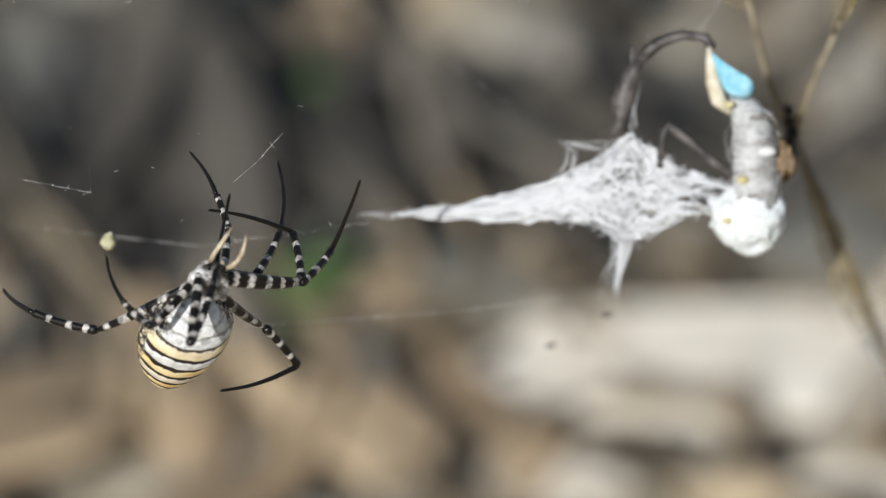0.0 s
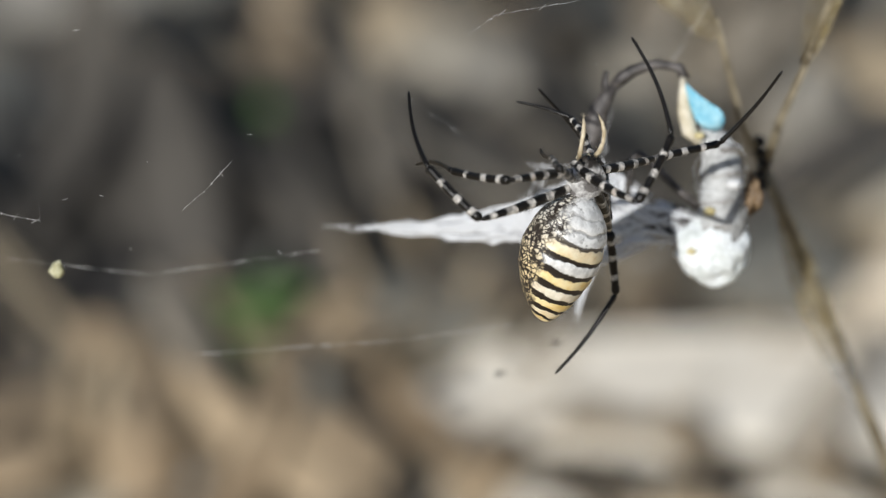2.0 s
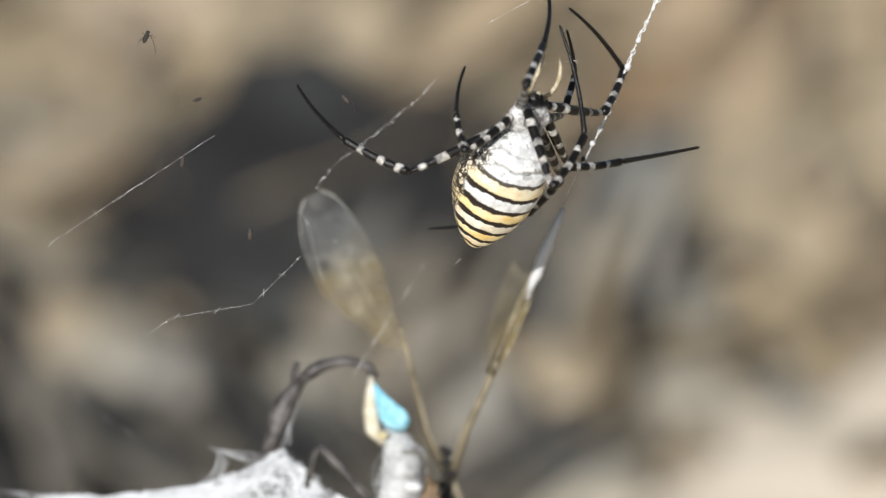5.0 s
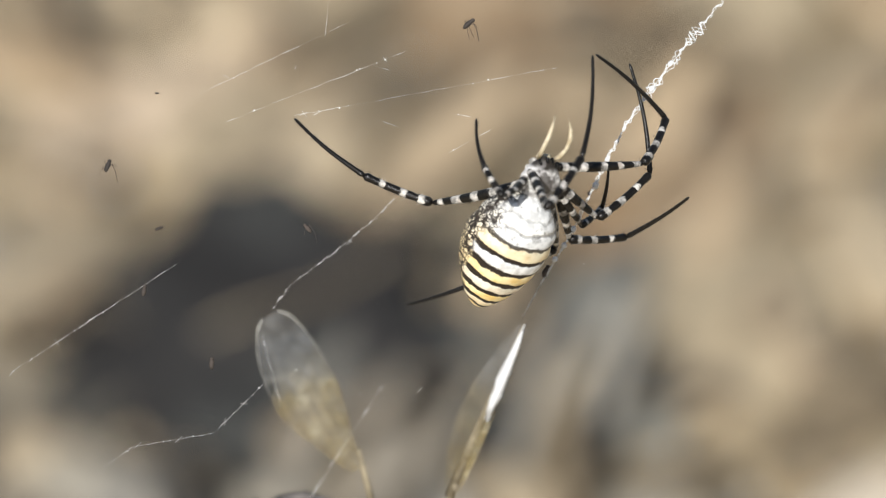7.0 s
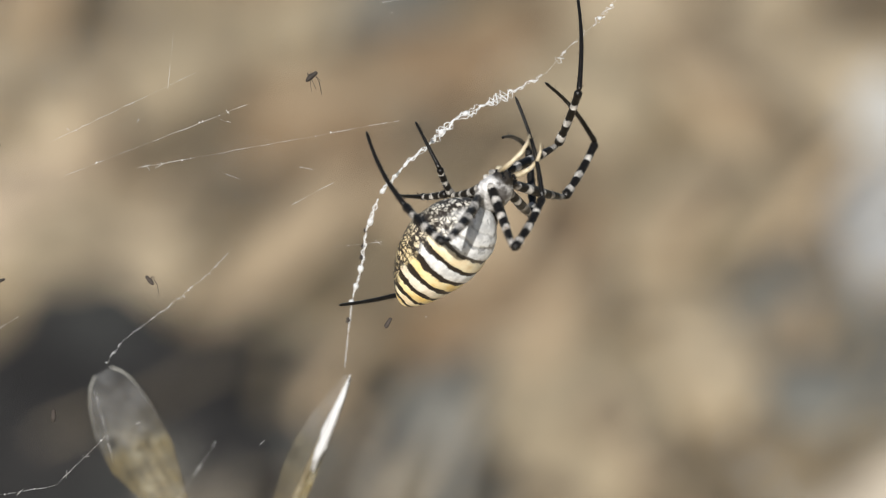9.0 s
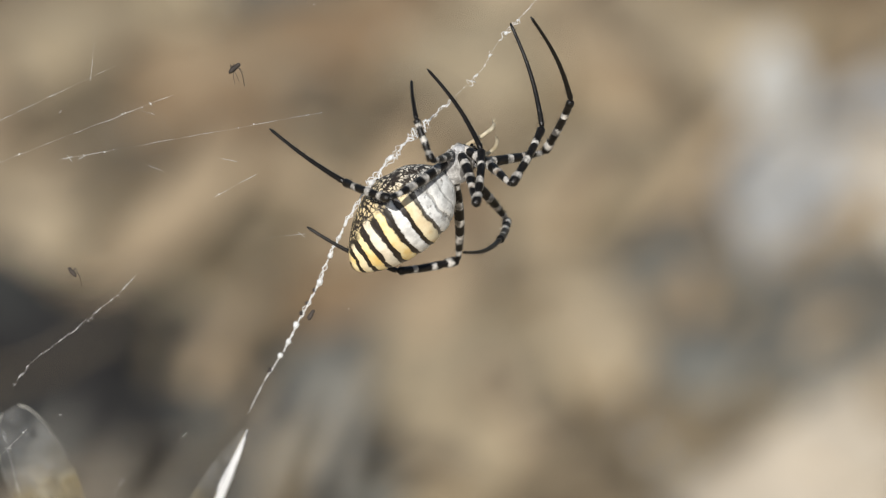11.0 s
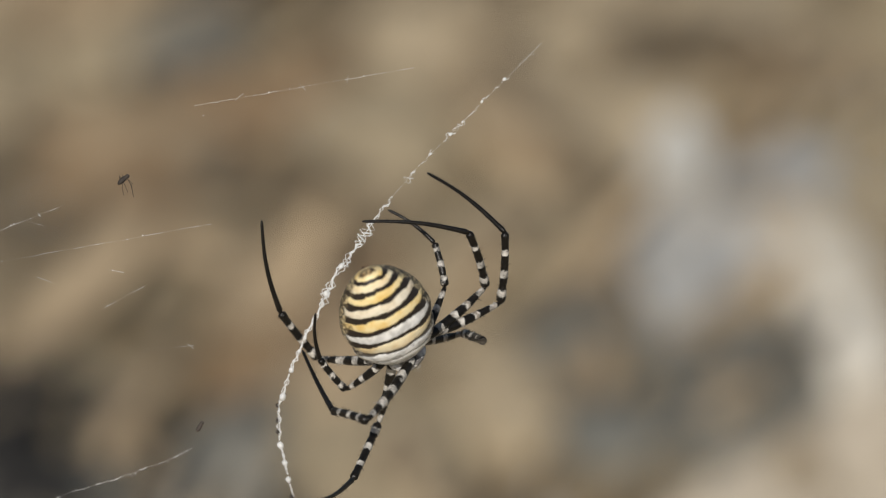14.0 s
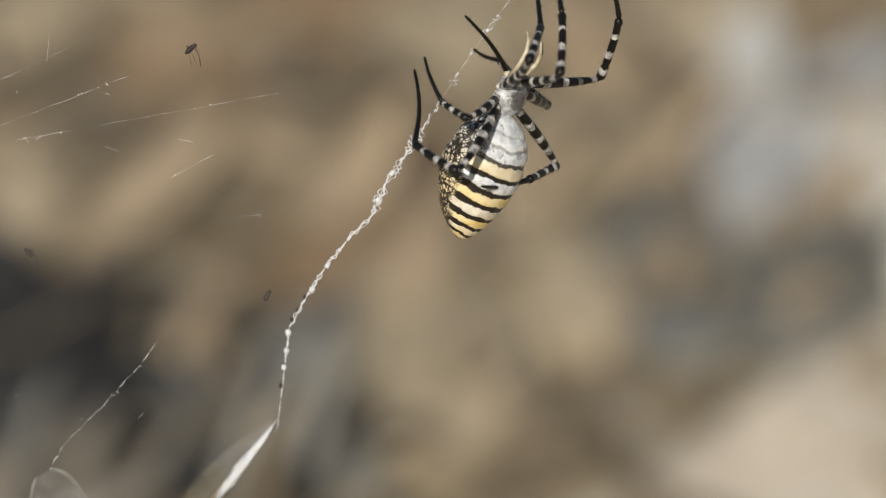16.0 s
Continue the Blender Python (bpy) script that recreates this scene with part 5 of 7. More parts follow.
clump(-0.0693, 1.0415, 0.0161, 0.0128, HAZE, "pale ashy soil clump", 51)
sunk_stone(-0.0311, 1.0389, 0.0147, 0.0128, DRAB_STONE, "drab grey-brown stone half sunk in soil", 52)
clump(-0.0260, 1.1086, 0.0168, 0.0197, SHADED_GROUND, "dark grey low mound standing in for shaded ground", 53)
clump(-0.0467, 1.1286, 0.0284, 0.0377, SHADE_AND_SCAR, "near-black low mound standing in for a shaded gap", 54)
clump(0.0739, 1.1447, 0.0288, 0.0357, DUST, "pale tan dust heap on soil", 55)
clump(0.0627, 1.2064, 0.0285, 0.0355, RUST, "rusty brown soil clump", 56)
clump(0.0885, 1.062, 0.0115, 0.014, BROWN_WOOD, "brown rotten wood crumbs in a heap", 57)
clump(0.1022, 1.1016, 0.0112, 0.0112, BROWN_WOOD, "brown rotten wood crumbs in a heap", 58)
clump(-0.0217, 1.3411, 0.0245, 0.0306, DUST, "pale tan dust heap on soil", 59)
clump(0.0159, 1.3002, 0.0271, 0.0218, RUST, "rusty brown soil clump", 60)
clump(0.0433, 1.3373, 0.0212, 0.0172, RUST, "rusty brown soil clump", 61)
clump(0.0658, 1.3584, 0.0149, 0.0196, RUST, "rusty brown soil clump", 62)
sunk_stone(-0.0297, 1.2309, 0.0198, 0.0200, TAN_STONE, "flat tan stone half sunk in soil", 63)
clump(0.0891, 1.3253, 0.0243, 0.0226, DUST, "pale tan dust heap on soil", 64)
sunk_stone(0.1653, 1.3430, 0.0214, 0.0233, TAN_STONE, "flat tan stone half sunk in soil", 65)
sunk_stone(0.1962, 1.2309, 0.0231, 0.0441, PALE_STONE, "cream rounded stone catching the sun", 66)
sunk_stone(0.168, 1.222, 0.0167, 0.0297, GREY_STONE, "light grey stone half sunk in soil", 67)
sunk_stone(0.1768, 1.2648, 0.0251, 0.0353, GREY_STONE, "light grey stone half sunk in soil", 68)
sunk_stone(0.1055, 1.1765, 0.0206, 0.0311, TAN_STONE, "flat tan stone half sunk in soil", 69)
clump(0.1146, 1.2538, 0.0233, 0.0276, DUST, "pale tan dust heap on soil", 70)
clump(0.1318, 1.1978, 0.0194, 0.0225, ASH_SOIL, "dusty grey soil clump", 71)
clump(-0.0441, 1.1796, 0.0250, 0.0187, SHADED_GROUND, "dark grey low mound standing in for shaded ground", 72)
clump(-0.0610, 1.1492, 0.0202, 0.0269, SHADE_AND_SCAR, "near-black low mound standing in for a shaded gap", 73)
clump(-0.0652, 0.9850, 0.0180, 0.0118, SHADE_AND_SCAR, "near-black low mound standing in for a shaded gap", 74)
clump(-0.1289, 0.9757, 0.0154, 0.0188, SHADE_AND_SCAR, "near-black low mound standing in for a shaded gap", 75)
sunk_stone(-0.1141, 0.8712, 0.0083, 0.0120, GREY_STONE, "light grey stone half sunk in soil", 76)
clump(-0.0223, 1.1257, 0.0170, 0.0231, SHADE_AND_SCAR, "near-black low mound standing in for a shaded gap", 77)
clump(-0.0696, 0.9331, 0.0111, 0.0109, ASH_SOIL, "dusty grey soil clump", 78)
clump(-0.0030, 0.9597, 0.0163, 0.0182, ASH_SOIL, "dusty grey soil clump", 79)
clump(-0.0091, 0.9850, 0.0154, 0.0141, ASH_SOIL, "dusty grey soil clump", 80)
clump(-0.1423, 0.9552, 0.0189, 0.0252, SHADE_AND_SCAR, "near-black low mound standing in for a shaded gap", 81)
clump(-0.1163, 0.9574, 0.0164, 0.0206, SHADED_GROUND, "dark grey low mound standing in for shaded ground", 82)
clump(-0.1003, 0.9507, 0.0138, 0.0135, SHADED_GROUND, "dark grey low mound standing in for shaded ground", 83)
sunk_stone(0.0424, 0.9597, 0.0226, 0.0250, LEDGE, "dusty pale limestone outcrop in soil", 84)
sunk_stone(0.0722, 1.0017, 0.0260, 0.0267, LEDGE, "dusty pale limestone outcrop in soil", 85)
clump(-0.0405, 1.1492, 0.0187, 0.0209, SHADE_AND_SCAR, "near-black low mound standing in for a shaded gap", 87)
clump(-0.0947, 0.9552, 0.0151, 0.0159, SHADED_GROUND, "dark grey low mound standing in for shaded ground", 88)
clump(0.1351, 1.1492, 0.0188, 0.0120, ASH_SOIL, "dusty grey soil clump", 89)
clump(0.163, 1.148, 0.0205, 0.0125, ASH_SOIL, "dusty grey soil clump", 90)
clump(-0.0135, 1.1257, 0.0156, 0.0231, SHADE_AND_SCAR, "near-black low mound standing in for a shaded gap", 91)
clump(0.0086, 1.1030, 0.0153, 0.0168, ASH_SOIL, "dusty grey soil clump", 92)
clump(-0.0215, 1.0729, 0.0150, 0.0161, SHADED_GROUND, "dark grey low mound standing in for shaded ground", 93)
clump(0.0163, 1.0729, 0.0109, 0.0134, SHADED_GROUND, "dark grey low mound standing in for shaded ground", 94)
clump(-0.0818, 1.0810, 0.0124, 0.0191, SHADED_GROUND, "dark grey low mound standing in for shaded ground", 95)
clump(-0.1709, 0.9552, 0.0114, 0.0184, SHADED_GROUND, "dark grey low mound standing in for shaded ground", 96)
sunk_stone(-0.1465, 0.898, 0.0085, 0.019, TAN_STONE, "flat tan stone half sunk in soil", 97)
clump(-0.1373, 0.9418, 0.0150, 0.0135, SHADED_GROUND, "dark grey low mound standing in for shaded ground", 98)
clump(-0.1644, 0.9597, 0.0191, 0.0278, SHADE_AND_SCAR, "near-black low mound standing in for a shaded gap", 99)
clump(-0.1132, 0.9757, 0.0128, 0.0141, SHADE_AND_SCAR, "near-black low mound standing in for a shaded gap", 100)
clump(-0.1054, 0.9993, 0.0130, 0.0121, SHADED_GROUND, "dark grey low mound standing in for shaded ground", 101)
clump(-0.0675, 1.0066, 0.0117, 0.0073, ASH_SOIL, "dusty grey soil clump", 102)
clump(0.0437, 1.1426, 0.0172, 0.0237, ASH_SOIL, "dusty grey soil clump", 103)
clump(0.0273, 1.1058, 0.0168, 0.0225, SHADED_GROUND, "dark grey low mound standing in for shaded ground", 104)
clump(0.0468, 1.0919, 0.0166, 0.0220, ASH_SOIL, "dusty grey soil clump", 105)
clump(0.0964, 1.0947, 0.0125, 0.0125, BROWN_WOOD, "brown rotten wood crumbs in a heap", 106)
clump(0.0698, 1.4314, 0.0225, 0.0257, BROWN_WOOD, "brown rotten wood crumbs in a heap", 107)
sunk_stone(0.1619, 1.4377, 0.0174, 0.0261, TAN_STONE, "flat tan stone half sunk in soil", 108)
clump(0.0361, 1.3840, 0.0201, 0.0202, ASH_SOIL, "dusty grey soil clump", 109)
sunk_stone(0.1932, 1.4125, 0.0275, 0.0340, TAN_STONE, "flat tan stone half sunk in soil", 110)
sunk_stone(0.1481, 1.3921, 0.0186, 0.0206, TAN_STONE, "flat tan stone half sunk in soil", 111)
sunk_stone(0.1052, 1.4002, 0.0238, 0.0248, TAN_STONE, "flat tan stone half sunk in soil", 112)
clump(0.0130, 1.1492, 0.0115, 0.0179, SHADED_GROUND, "dark grey low mound standing in for shaded ground", 113)
sunk_stone(0.0184, 1.0415, 0.0120, 0.0179, TAN_STONE, "flat tan stone half sunk in soil", 114)
sunk_stone(0.0252, 0.9945, 0.0142, 0.0191, DRAB_STONE, "drab grey-brown stone half sunk in soil", 115)
clump(0.0697, 1.0238, 0.0119, 0.0125, ASH_SOIL, "dusty grey soil clump", 116)
sunk_stone(0.0655, 1.0974, 0.0125, 0.0139, TAN_STONE, "flat tan stone half sunk in soil", 117)
clump(-0.1171, 1.0810, 0.0179, 0.0164, SHADED_GROUND, "dark grey low mound standing in for shaded ground", 118)
clump(-0.1410, 1.0974, 0.0196, 0.0225, ASH_SOIL, "dusty grey soil clump", 119)
clump(-0.1704, 1.0891, 0.0223, 0.0251, HAZE, "pale ashy soil clump", 120)
clump(-0.1329, 1.0415, 0.0161, 0.0156, SHADED_GROUND, "dark grey low mound standing in for shaded ground", 121)
clump(-0.1108, 1.0518, 0.0189, 0.0210, SHADE_AND_SCAR, "near-black low mound standing in for a shaded gap", 122)
clump(0.1715, 1.1796, 0.0252, 0.0284, ASH_SOIL, "dusty grey soil clump", 123)
sunk_stone(0.1901, 1.2895, 0.0144, 0.0292, GREY_STONE, "light grey stone half sunk in soil", 124)
clump(0.0103, 1.3800, 0.0234, 0.0321, DUST, "pale tan dust heap on soil", 125)
stone(0.004, 1.0, (0.008, 0.008, 0.018), 0, HAZE, "upright ashy grey stone beside dry stems", 6.0, 0.5)
stone(0.163, 1.272, (0.009, 0.008, 0.02), 0, GREY_STONE, "upright whitish stone standing in soil", 11.0, 0.6)
bark_piece(0.03, 1.015, 0.045, 0.005, 95, 62, BROWN_WOOD, "brown bark splinter standing upright", 9.0, 0.018)
sunk_stone(0.05, 1.03, 0.014, 0.017, DRAB_STONE, "drab grey-brown stone half sunk in soil", 126)
sprout(-0.12, 1.003, 0.024, 1)
sprout(-0.113, 0.922, 0.029, 2)
sprout(-0.134, 0.966, 0.022, 3)
for i, (x, y, h, lean, turn, w) in enumerate([(-0.12, 0.9, 0.03, 0.7, 150, 0.003), (-0.135, 0.905, 0.035, 0.6, 160, 0.0035), (-0.105, 0.915, 0.03, 0.8, 140, 0.003),
                                             (-0.15, 0.93, 0.035, 0.5, 170, 0.003), (-0.075, 0.95, 0.025, 0.7, 120, 0.0025), (0.02, 1.06, 0.04, 0.5, 20, 0.004)]):
    stalk(x, y, h, lean, turn, w, TWIG, "dry tan grass blade leaning over soil", i)
for i, (x, y, h, lean, turn, w, dry) in enumerate([
        (-0.144, 0.881, 0.040, 0.2, 90, 0.0019, TWIG),
        (-0.138, 0.875, 0.041, 0.3, 70, 0.0015, TWIG),
        (-0.152, 0.889, 0.031, 0.4, 110, 0.0017, LITTER),
        (-0.120, 0.881, 0.041, -0.5, 90, 0.0014, LITTER),
        (-0.094, 0.881, 0.038, 0.1, 90, 0.0025, ASH_SOIL),
        (-0.146, 1.023, 0.033, 0.2, 60, 0.0023, ASH_SOIL),
        (-0.085, 0.931, 0.034, 0.4, 140, 0.0021, TWIG),
        (-0.089, 0.935, 0.027, 0.2, 120, 0.0014, TWIG),
        (-0.114, 0.931, 0.033, 0.3, 40, 0.0018, ASH_SOIL),
        (-0.070, 0.931, 0.027, 0.4, 60, 0.0015, TWIG),
        (-0.169, 0.901, 0.036, 0.2, 80, 0.0017, ASH_SOIL)]):
    stalk(x, y, h, lean, turn, w, dry, "dry upright grass blade standing in soil", i + 10)
for i, (x, y, h, lean, turn, w) in enumerate([(0.018, 1.05, 0.05, 0.5, 50, 0.0024), (0.028, 1.06, 0.055, 0.45, 40, 0.003), (0.036, 1.05, 0.05, 0.5, 60, 0.0024), (-0.03, 1.04, 0.05, 0.4, 50, 0.0022)]):
    stalk(x, y, h, lean, turn, w, HAZE, "bleached grey grass blade standing in soil", i + 40)
scatter_litter()
scatter_blades()

# ---------------------------------------------------------------- what moves
STANCES, STRANDS = [], []


def stance(t, body, tail, *legs):
    """The spider at t seconds: its pose, the turn of its abdomen, and knee, ankle and tip of each leg in millimetres of its own space."""
    STANCES.append((t, body, tail, legs))


def strand(t, *nodes):
    """The silk band's joints at t seconds, in millimetres from (0, 0.55, 0.3)."""
    STRANDS.append((t, nodes))


def glide(times, values, t):
    """A smooth value at t that never overshoots its neighbours."""
    k = max(0, min(len(times) - 2, int(np.searchsorted(times, t, side="right")) - 1))
    h = times[k + 1] - times[k]
    u = min(1.0, max(0.0, (t - times[k]) / h))

    def slope(i):
        if i == 0 or i == len(times) - 1:
            return np.zeros_like(values[0])
        a = (values[i] - values[i - 1]) / (times[i] - times[i - 1])
        b = (values[i + 1] - values[i]) / (times[i + 1] - times[i])
        return np.where(a * b > 0, 2 * a * b / np.where(a + b == 0, 1, a + b), 0.0)

    m0, m1 = slope(k) * h, slope(k + 1) * h
    p0, p1 = values[k], values[k + 1]
    return (2 * u ** 3 - 3 * u * u + 1) * p0 + (u ** 3 - 2 * u * u + u) * m0 + (-2 * u ** 3 + 3 * u * u) * p1 + (u ** 3 - u * u) * m1


def turn_rows(eulers):
    """Quaternions as arrays on one side of the sphere."""
    out = []
    for e in eulers:
        q = Euler([radians(v) for v in e]).to_quaternion()
        q = np.array(q)
        if out and float(q @ out[-1]) < 0:
            q = -q
        out.append(q)
    return out


def quat(row):
    q = Matrix.Identity(3).to_quaternion()
    q.w, q.x, q.y, q.z = row
    q.normalize()
    return q


def aim(previous, old, d):
    """The turn that carries a part on from direction old to d with no twist."""
    return old.rotation_difference(d) @ previous


def bow_out(q, d, before, most):
    """Turn a leg segment about its own length d, by most degrees at most, so that its bow lies on the outer side of the joint."""
    want = before - d * before.dot(d)
    if want.length < 0.2:
        return q
    now = q @ Vector((0, 1, 0))
    turn = math.atan2(d.dot(now.cross(want)), now.dot(want))
    turn = max(-radians(most), min(radians(most), turn))
    return Matrix.Rotation(turn, 3, d).to_quaternion() @ q


def motions():
    move_spider()
    move_silk()


def spider_stances():
    stance(0.0, (-0.0704, 0.4938, 0.2849, 89.9, 29.3, 5.5), (17.9, 18.0, 11.7),
           (6.6, -0.8, -8.5, 8.9, 0.7, -17.1, 7.8, 2.4, -29.7), (-1.3, -1.3, 10.7, -0.2, 2.5, 2.8, -0.7, 7.6, -8.5),
           (-4.9, -3.2, 6.8, -8.3, -3.7, 3.0, -10.9, -2.5, -2.8), (-7.7, -11.7, -2.6, -14.3, -15.0, -6.4, -16.1, -19.8, -16.8),
           (11.0, 1.8, -6.9, 9.8, 2.2, -15.9, -1.5, 3.7, -10.2), (11.1, 1.5, -6.7, 14.5, 2.7, -14.6, 12.2, 14.3, -10.9),
           (1.4, 2.9, -9.1, -0.7, 4.1, -13.5, -4.5, 5.0, -18.7), (10.5, -6.3, -8.1, 17.0, -10.8, -10.7, 8.4, -13.4, -3.4))
    stance(0.5, (-0.0625, 0.4972, 0.2886, 89.5, 7.8, 8.7), (17.9, 15.5, -15.7),
           (5.1, 0.3, -10.1, 5.0, 0.2, -19.1, 1.7, -3.3, -30.9), (-0.0, 0.1, 10.8, 3.5, 2.9, 3.3, 2.6, 11.9, -5.1),
           (-7.7, -0.2, 5.9, -10.8, -0.2, 1.9, -12.4, 2.6, -3.7), (-13.0, -6.1, -3.6, -20.2, -5.5, -7.5, -27.3, -7.1, -16.5),
           (9.7, 3.8, -8.5, 12.7, 4.9, -16.9, 10.7, 16.6, -12.4), (9.7, -2.6, -7.2, 9.5, -1.9, -15.9, 4.9, 8.0, -10.1),
           (-0.8, -1.0, -8.8, 0.9, -0.4, -13.6, 2.4, -0.3, -19.9), (7.6, -10.3, -6.5, 10.0, -18.1, -8.0, 2.4, -16.1, 0.5))
    stance(1.0, (-0.0502, 0.5065, 0.2874, 88.4, 12.9, 32.4), (8.7, 13.7, -19.2),
           (7.9, -4.9, 0.6, 10.6, 3.6, 1.9, 16.1, 6.6, -9.2), (-10.9, 6.5, 4.0, -10.8, 4.1, -4.4, -20.8, 8.8, 1.2),
           (-8.6, -0.8, 4.7, -8.7, -0.6, -0.3, -8.7, -0.0, -6.8), (-12.0, -4.8, 6.3, -17.0, -6.7, -0.0, -22.2, -0.7, -8.5),
           (11.6, -1.5, -4.3, 10.1, 6.1, 0.3, 4.0, 17.2, 1.6), (10.2, -4.6, -4.3, 13.9, 2.7, -7.4, 3.0, 8.2, -5.5),
           (3.5, -0.8, -8.9, 5.1, -1.7, -13.7, 1.5, 2.6, -10.4), (7.8, -9.0, -8.2, 4.3, -13.2, -2.0, -5.2, -18.7, 1.7))
    stance(1.5, (-0.0441, 0.5049, 0.2880, 106.8, 39.4, 36.9), (-5.0, 25.8, 6.7),
           (-5.9, 8.1, 8.8, -1.5, 13.5, 3.0, -1.0, 21.8, -6.6), (0.8, -5.9, -8.7, -7.7, -5.0, -6.4, -19.1, -3.2, -2.0),
           (-8.6, 2.3, 4.7, -8.6, 3.5, -0.2, -7.7, 4.8, -6.5), (-10.6, -3.1, 9.0, -12.1, -7.6, 2.2, -16.4, -9.9, -8.3),
           (12.5, -0.7, -1.6, 14.9, 4.9, -8.1, 3.5, 7.2, -13.3), (12.6, 3.2, -2.6, 13.1, 9.5, 3.5, 8.8, 20.8, 6.3),
           (9.4, 4.6, -2.0, 7.5, 9.2, -0.7, 6.6, 13.1, -5.8), (11.4, -8.4, -3.7, 14.4, -16.0, -3.2, 7.5, -23.9, 1.8))
    stance(2.0, (-0.0231, 0.5097, 0.2923, 78.9, 10.0, 26.7), (6.5, 24.3, -15.2),
           (0.8, 1.5, 11.1, 6.4, 7.7, 7.6, 5.3, 16.6, -1.4), (-11.7, 3.1, 4.6, -15.0, 2.0, -3.5, -13.8, -0.9, -15.5),
           (-6.4, 4.3, 6.2, -5.1, 4.1, 1.2, -3.4, 3.2, -5.0), (-14.3, -1.7, 3.1, -18.7, 3.2, -1.9, -16.9, 9.0, -11.8),
           (6.3, -6.4, -6.3, 9.4, -2.8, -14.0, 1.4, 6.8, -16.3), (11.8, 1.0, -5.3, 20.4, 1.4, -7.1, 24.5, 11.4, -1.0),
           (4.0, 2.8, -8.7, 4.5, 3.8, -13.7, -0.9, 5.2, -16.9), (7.8, -8.6, -8.6, 9.7, -16.6, -9.8, 2.1, -25.2, -8.9))
    stance(2.5, (-0.0132, 0.5180, 0.3033, 88.6, 25.4, 57.5), (6.7, 3.8, -3.6),
           (-6.2, -1.9, 9.3, 0.5, 4.1, 8.1, 2.3, 14.0, 0.4), (-12.6, 0.5, 2.0, -9.1, 2.0, -5.9, -3.2, 2.6, -16.8),
           (-10.3, 0.5, 0.6, -7.8, 2.0, -3.6, -5.7, 4.1, -9.4), (-2.1, -7.6, -11.7, -1.7, -10.4, -19.4, -7.9, -10.6, -29.2),
           (11.6, -0.7, 4.2, 18.2, 5.1, 6.4, 11.3, 15.6, 4.2), (11.9, 6.4, -1.1, 12.2, 13.1, 4.5, 3.2, 20.4, 9.0),
           (4.2, -3.9, -7.4, 6.1, -5.7, -11.8, -0.4, -6.0, -11.5), (8.7, -11.2, -2.1, 1.4, -14.4, -0.0, -8.0, -20.6, 2.5))
    stance(3.0, (-0.0061, 0.5237, 0.3147, 73.8, 11.0, 23.7), (4.5, 27.7, -6.4),
           (2.1, -4.9, 8.2, 8.2, -0.1, 3.6, 0.9, 8.8, 9.0), (-5.3, -5.6, -8.4, -8.9, -7.2, -16.2, -18.1, -5.4, -8.1),
           (-7.8, 1.6, 5.8, -8.0, 1.6, 0.7, -10.9, 1.5, -5.1), (-8.3, -9.2, 6.7, -12.4, -10.4, -0.4, -16.0, -6.1, -10.5),
           (7.0, -1.3, -9.9, 11.0, 2.5, -17.1, 6.2, 10.5, -8.4), (9.3, -2.0, -8.0, 8.6, 1.4, 0.1, 4.8, 7.1, 10.4),
           (6.2, 1.1, -8.0, 10.2, 2.3, -10.9, 10.8, 4.3, -4.7), (8.3, -9.1, -7.6, 6.0, -12.2, -0.3, 2.2, -22.4, -4.4))
    stance(3.5, (0.0003, 0.5227, 0.3139, 88.6, 25.8, 28.1), (6.1, 21.7, -1.1),
           (0.2, -3.0, 9.9, 6.5, 0.6, 4.6, 8.3, 5.2, -7.1), (-6.4, 3.6, 9.8, -2.1, 8.3, 3.7, 2.2, 14.4, -6.2),
           (0.2, -4.4, -7.4, -3.5, -0.9, -7.1, -2.7, 2.0, -12.9), (-12.8, -6.8, 1.5, -17.9, -9.8, -4.3, -22.8, -9.4, -14.8),
           (12.0, -1.6, -2.6, 16.6, 3.2, -8.7, 9.7, 13.3, -4.9), (12.3, -1.8, -1.8, 20.9, -0.3, -1.2, 18.7, 10.4, 4.6),
           (4.2, -1.0, -8.7, 5.9, -1.8, -13.4, -0.0, 0.7, -14.4), (10.6, -8.6, -5.1, 13.8, -16.1, -6.5, 5.8, -24.1, -4.2))
    stance(4.0, (0.0025, 0.5239, 0.3237, 85.3, 9.4, 5.4), (7.7, 6.8, -12.9),
           (-1.3, 2.5, 11.4, 1.6, 6.5, 3.8, 3.0, 9.6, -8.5), (-6.4, -2.1, 9.2, -3.7, 1.3, 1.6, -1.1, 7.2, -9.0),
           (-8.4, -1.6, -5.5, -12.6, 1.2, -5.9, -14.7, 3.7, -11.5), (-11.3, -6.4, 6.1, -19.2, -7.6, 4.1, -24.7, -10.2, -5.7),
           (9.6, -2.5, -7.0, 12.3, -3.9, -15.5, 11.3, 2.8, -4.8), (8.1, -6.2, -5.4, 14.8, -9.4, -10.1, 20.8, -0.1, -4.5),
           (2.5, 1.4, -9.2, 2.4, 1.9, -14.3, -0.8, 6.2, -10.6), (6.7, -11.0, -6.1, 5.7, -18.3, -9.9, -5.3, -19.6, -6.5))
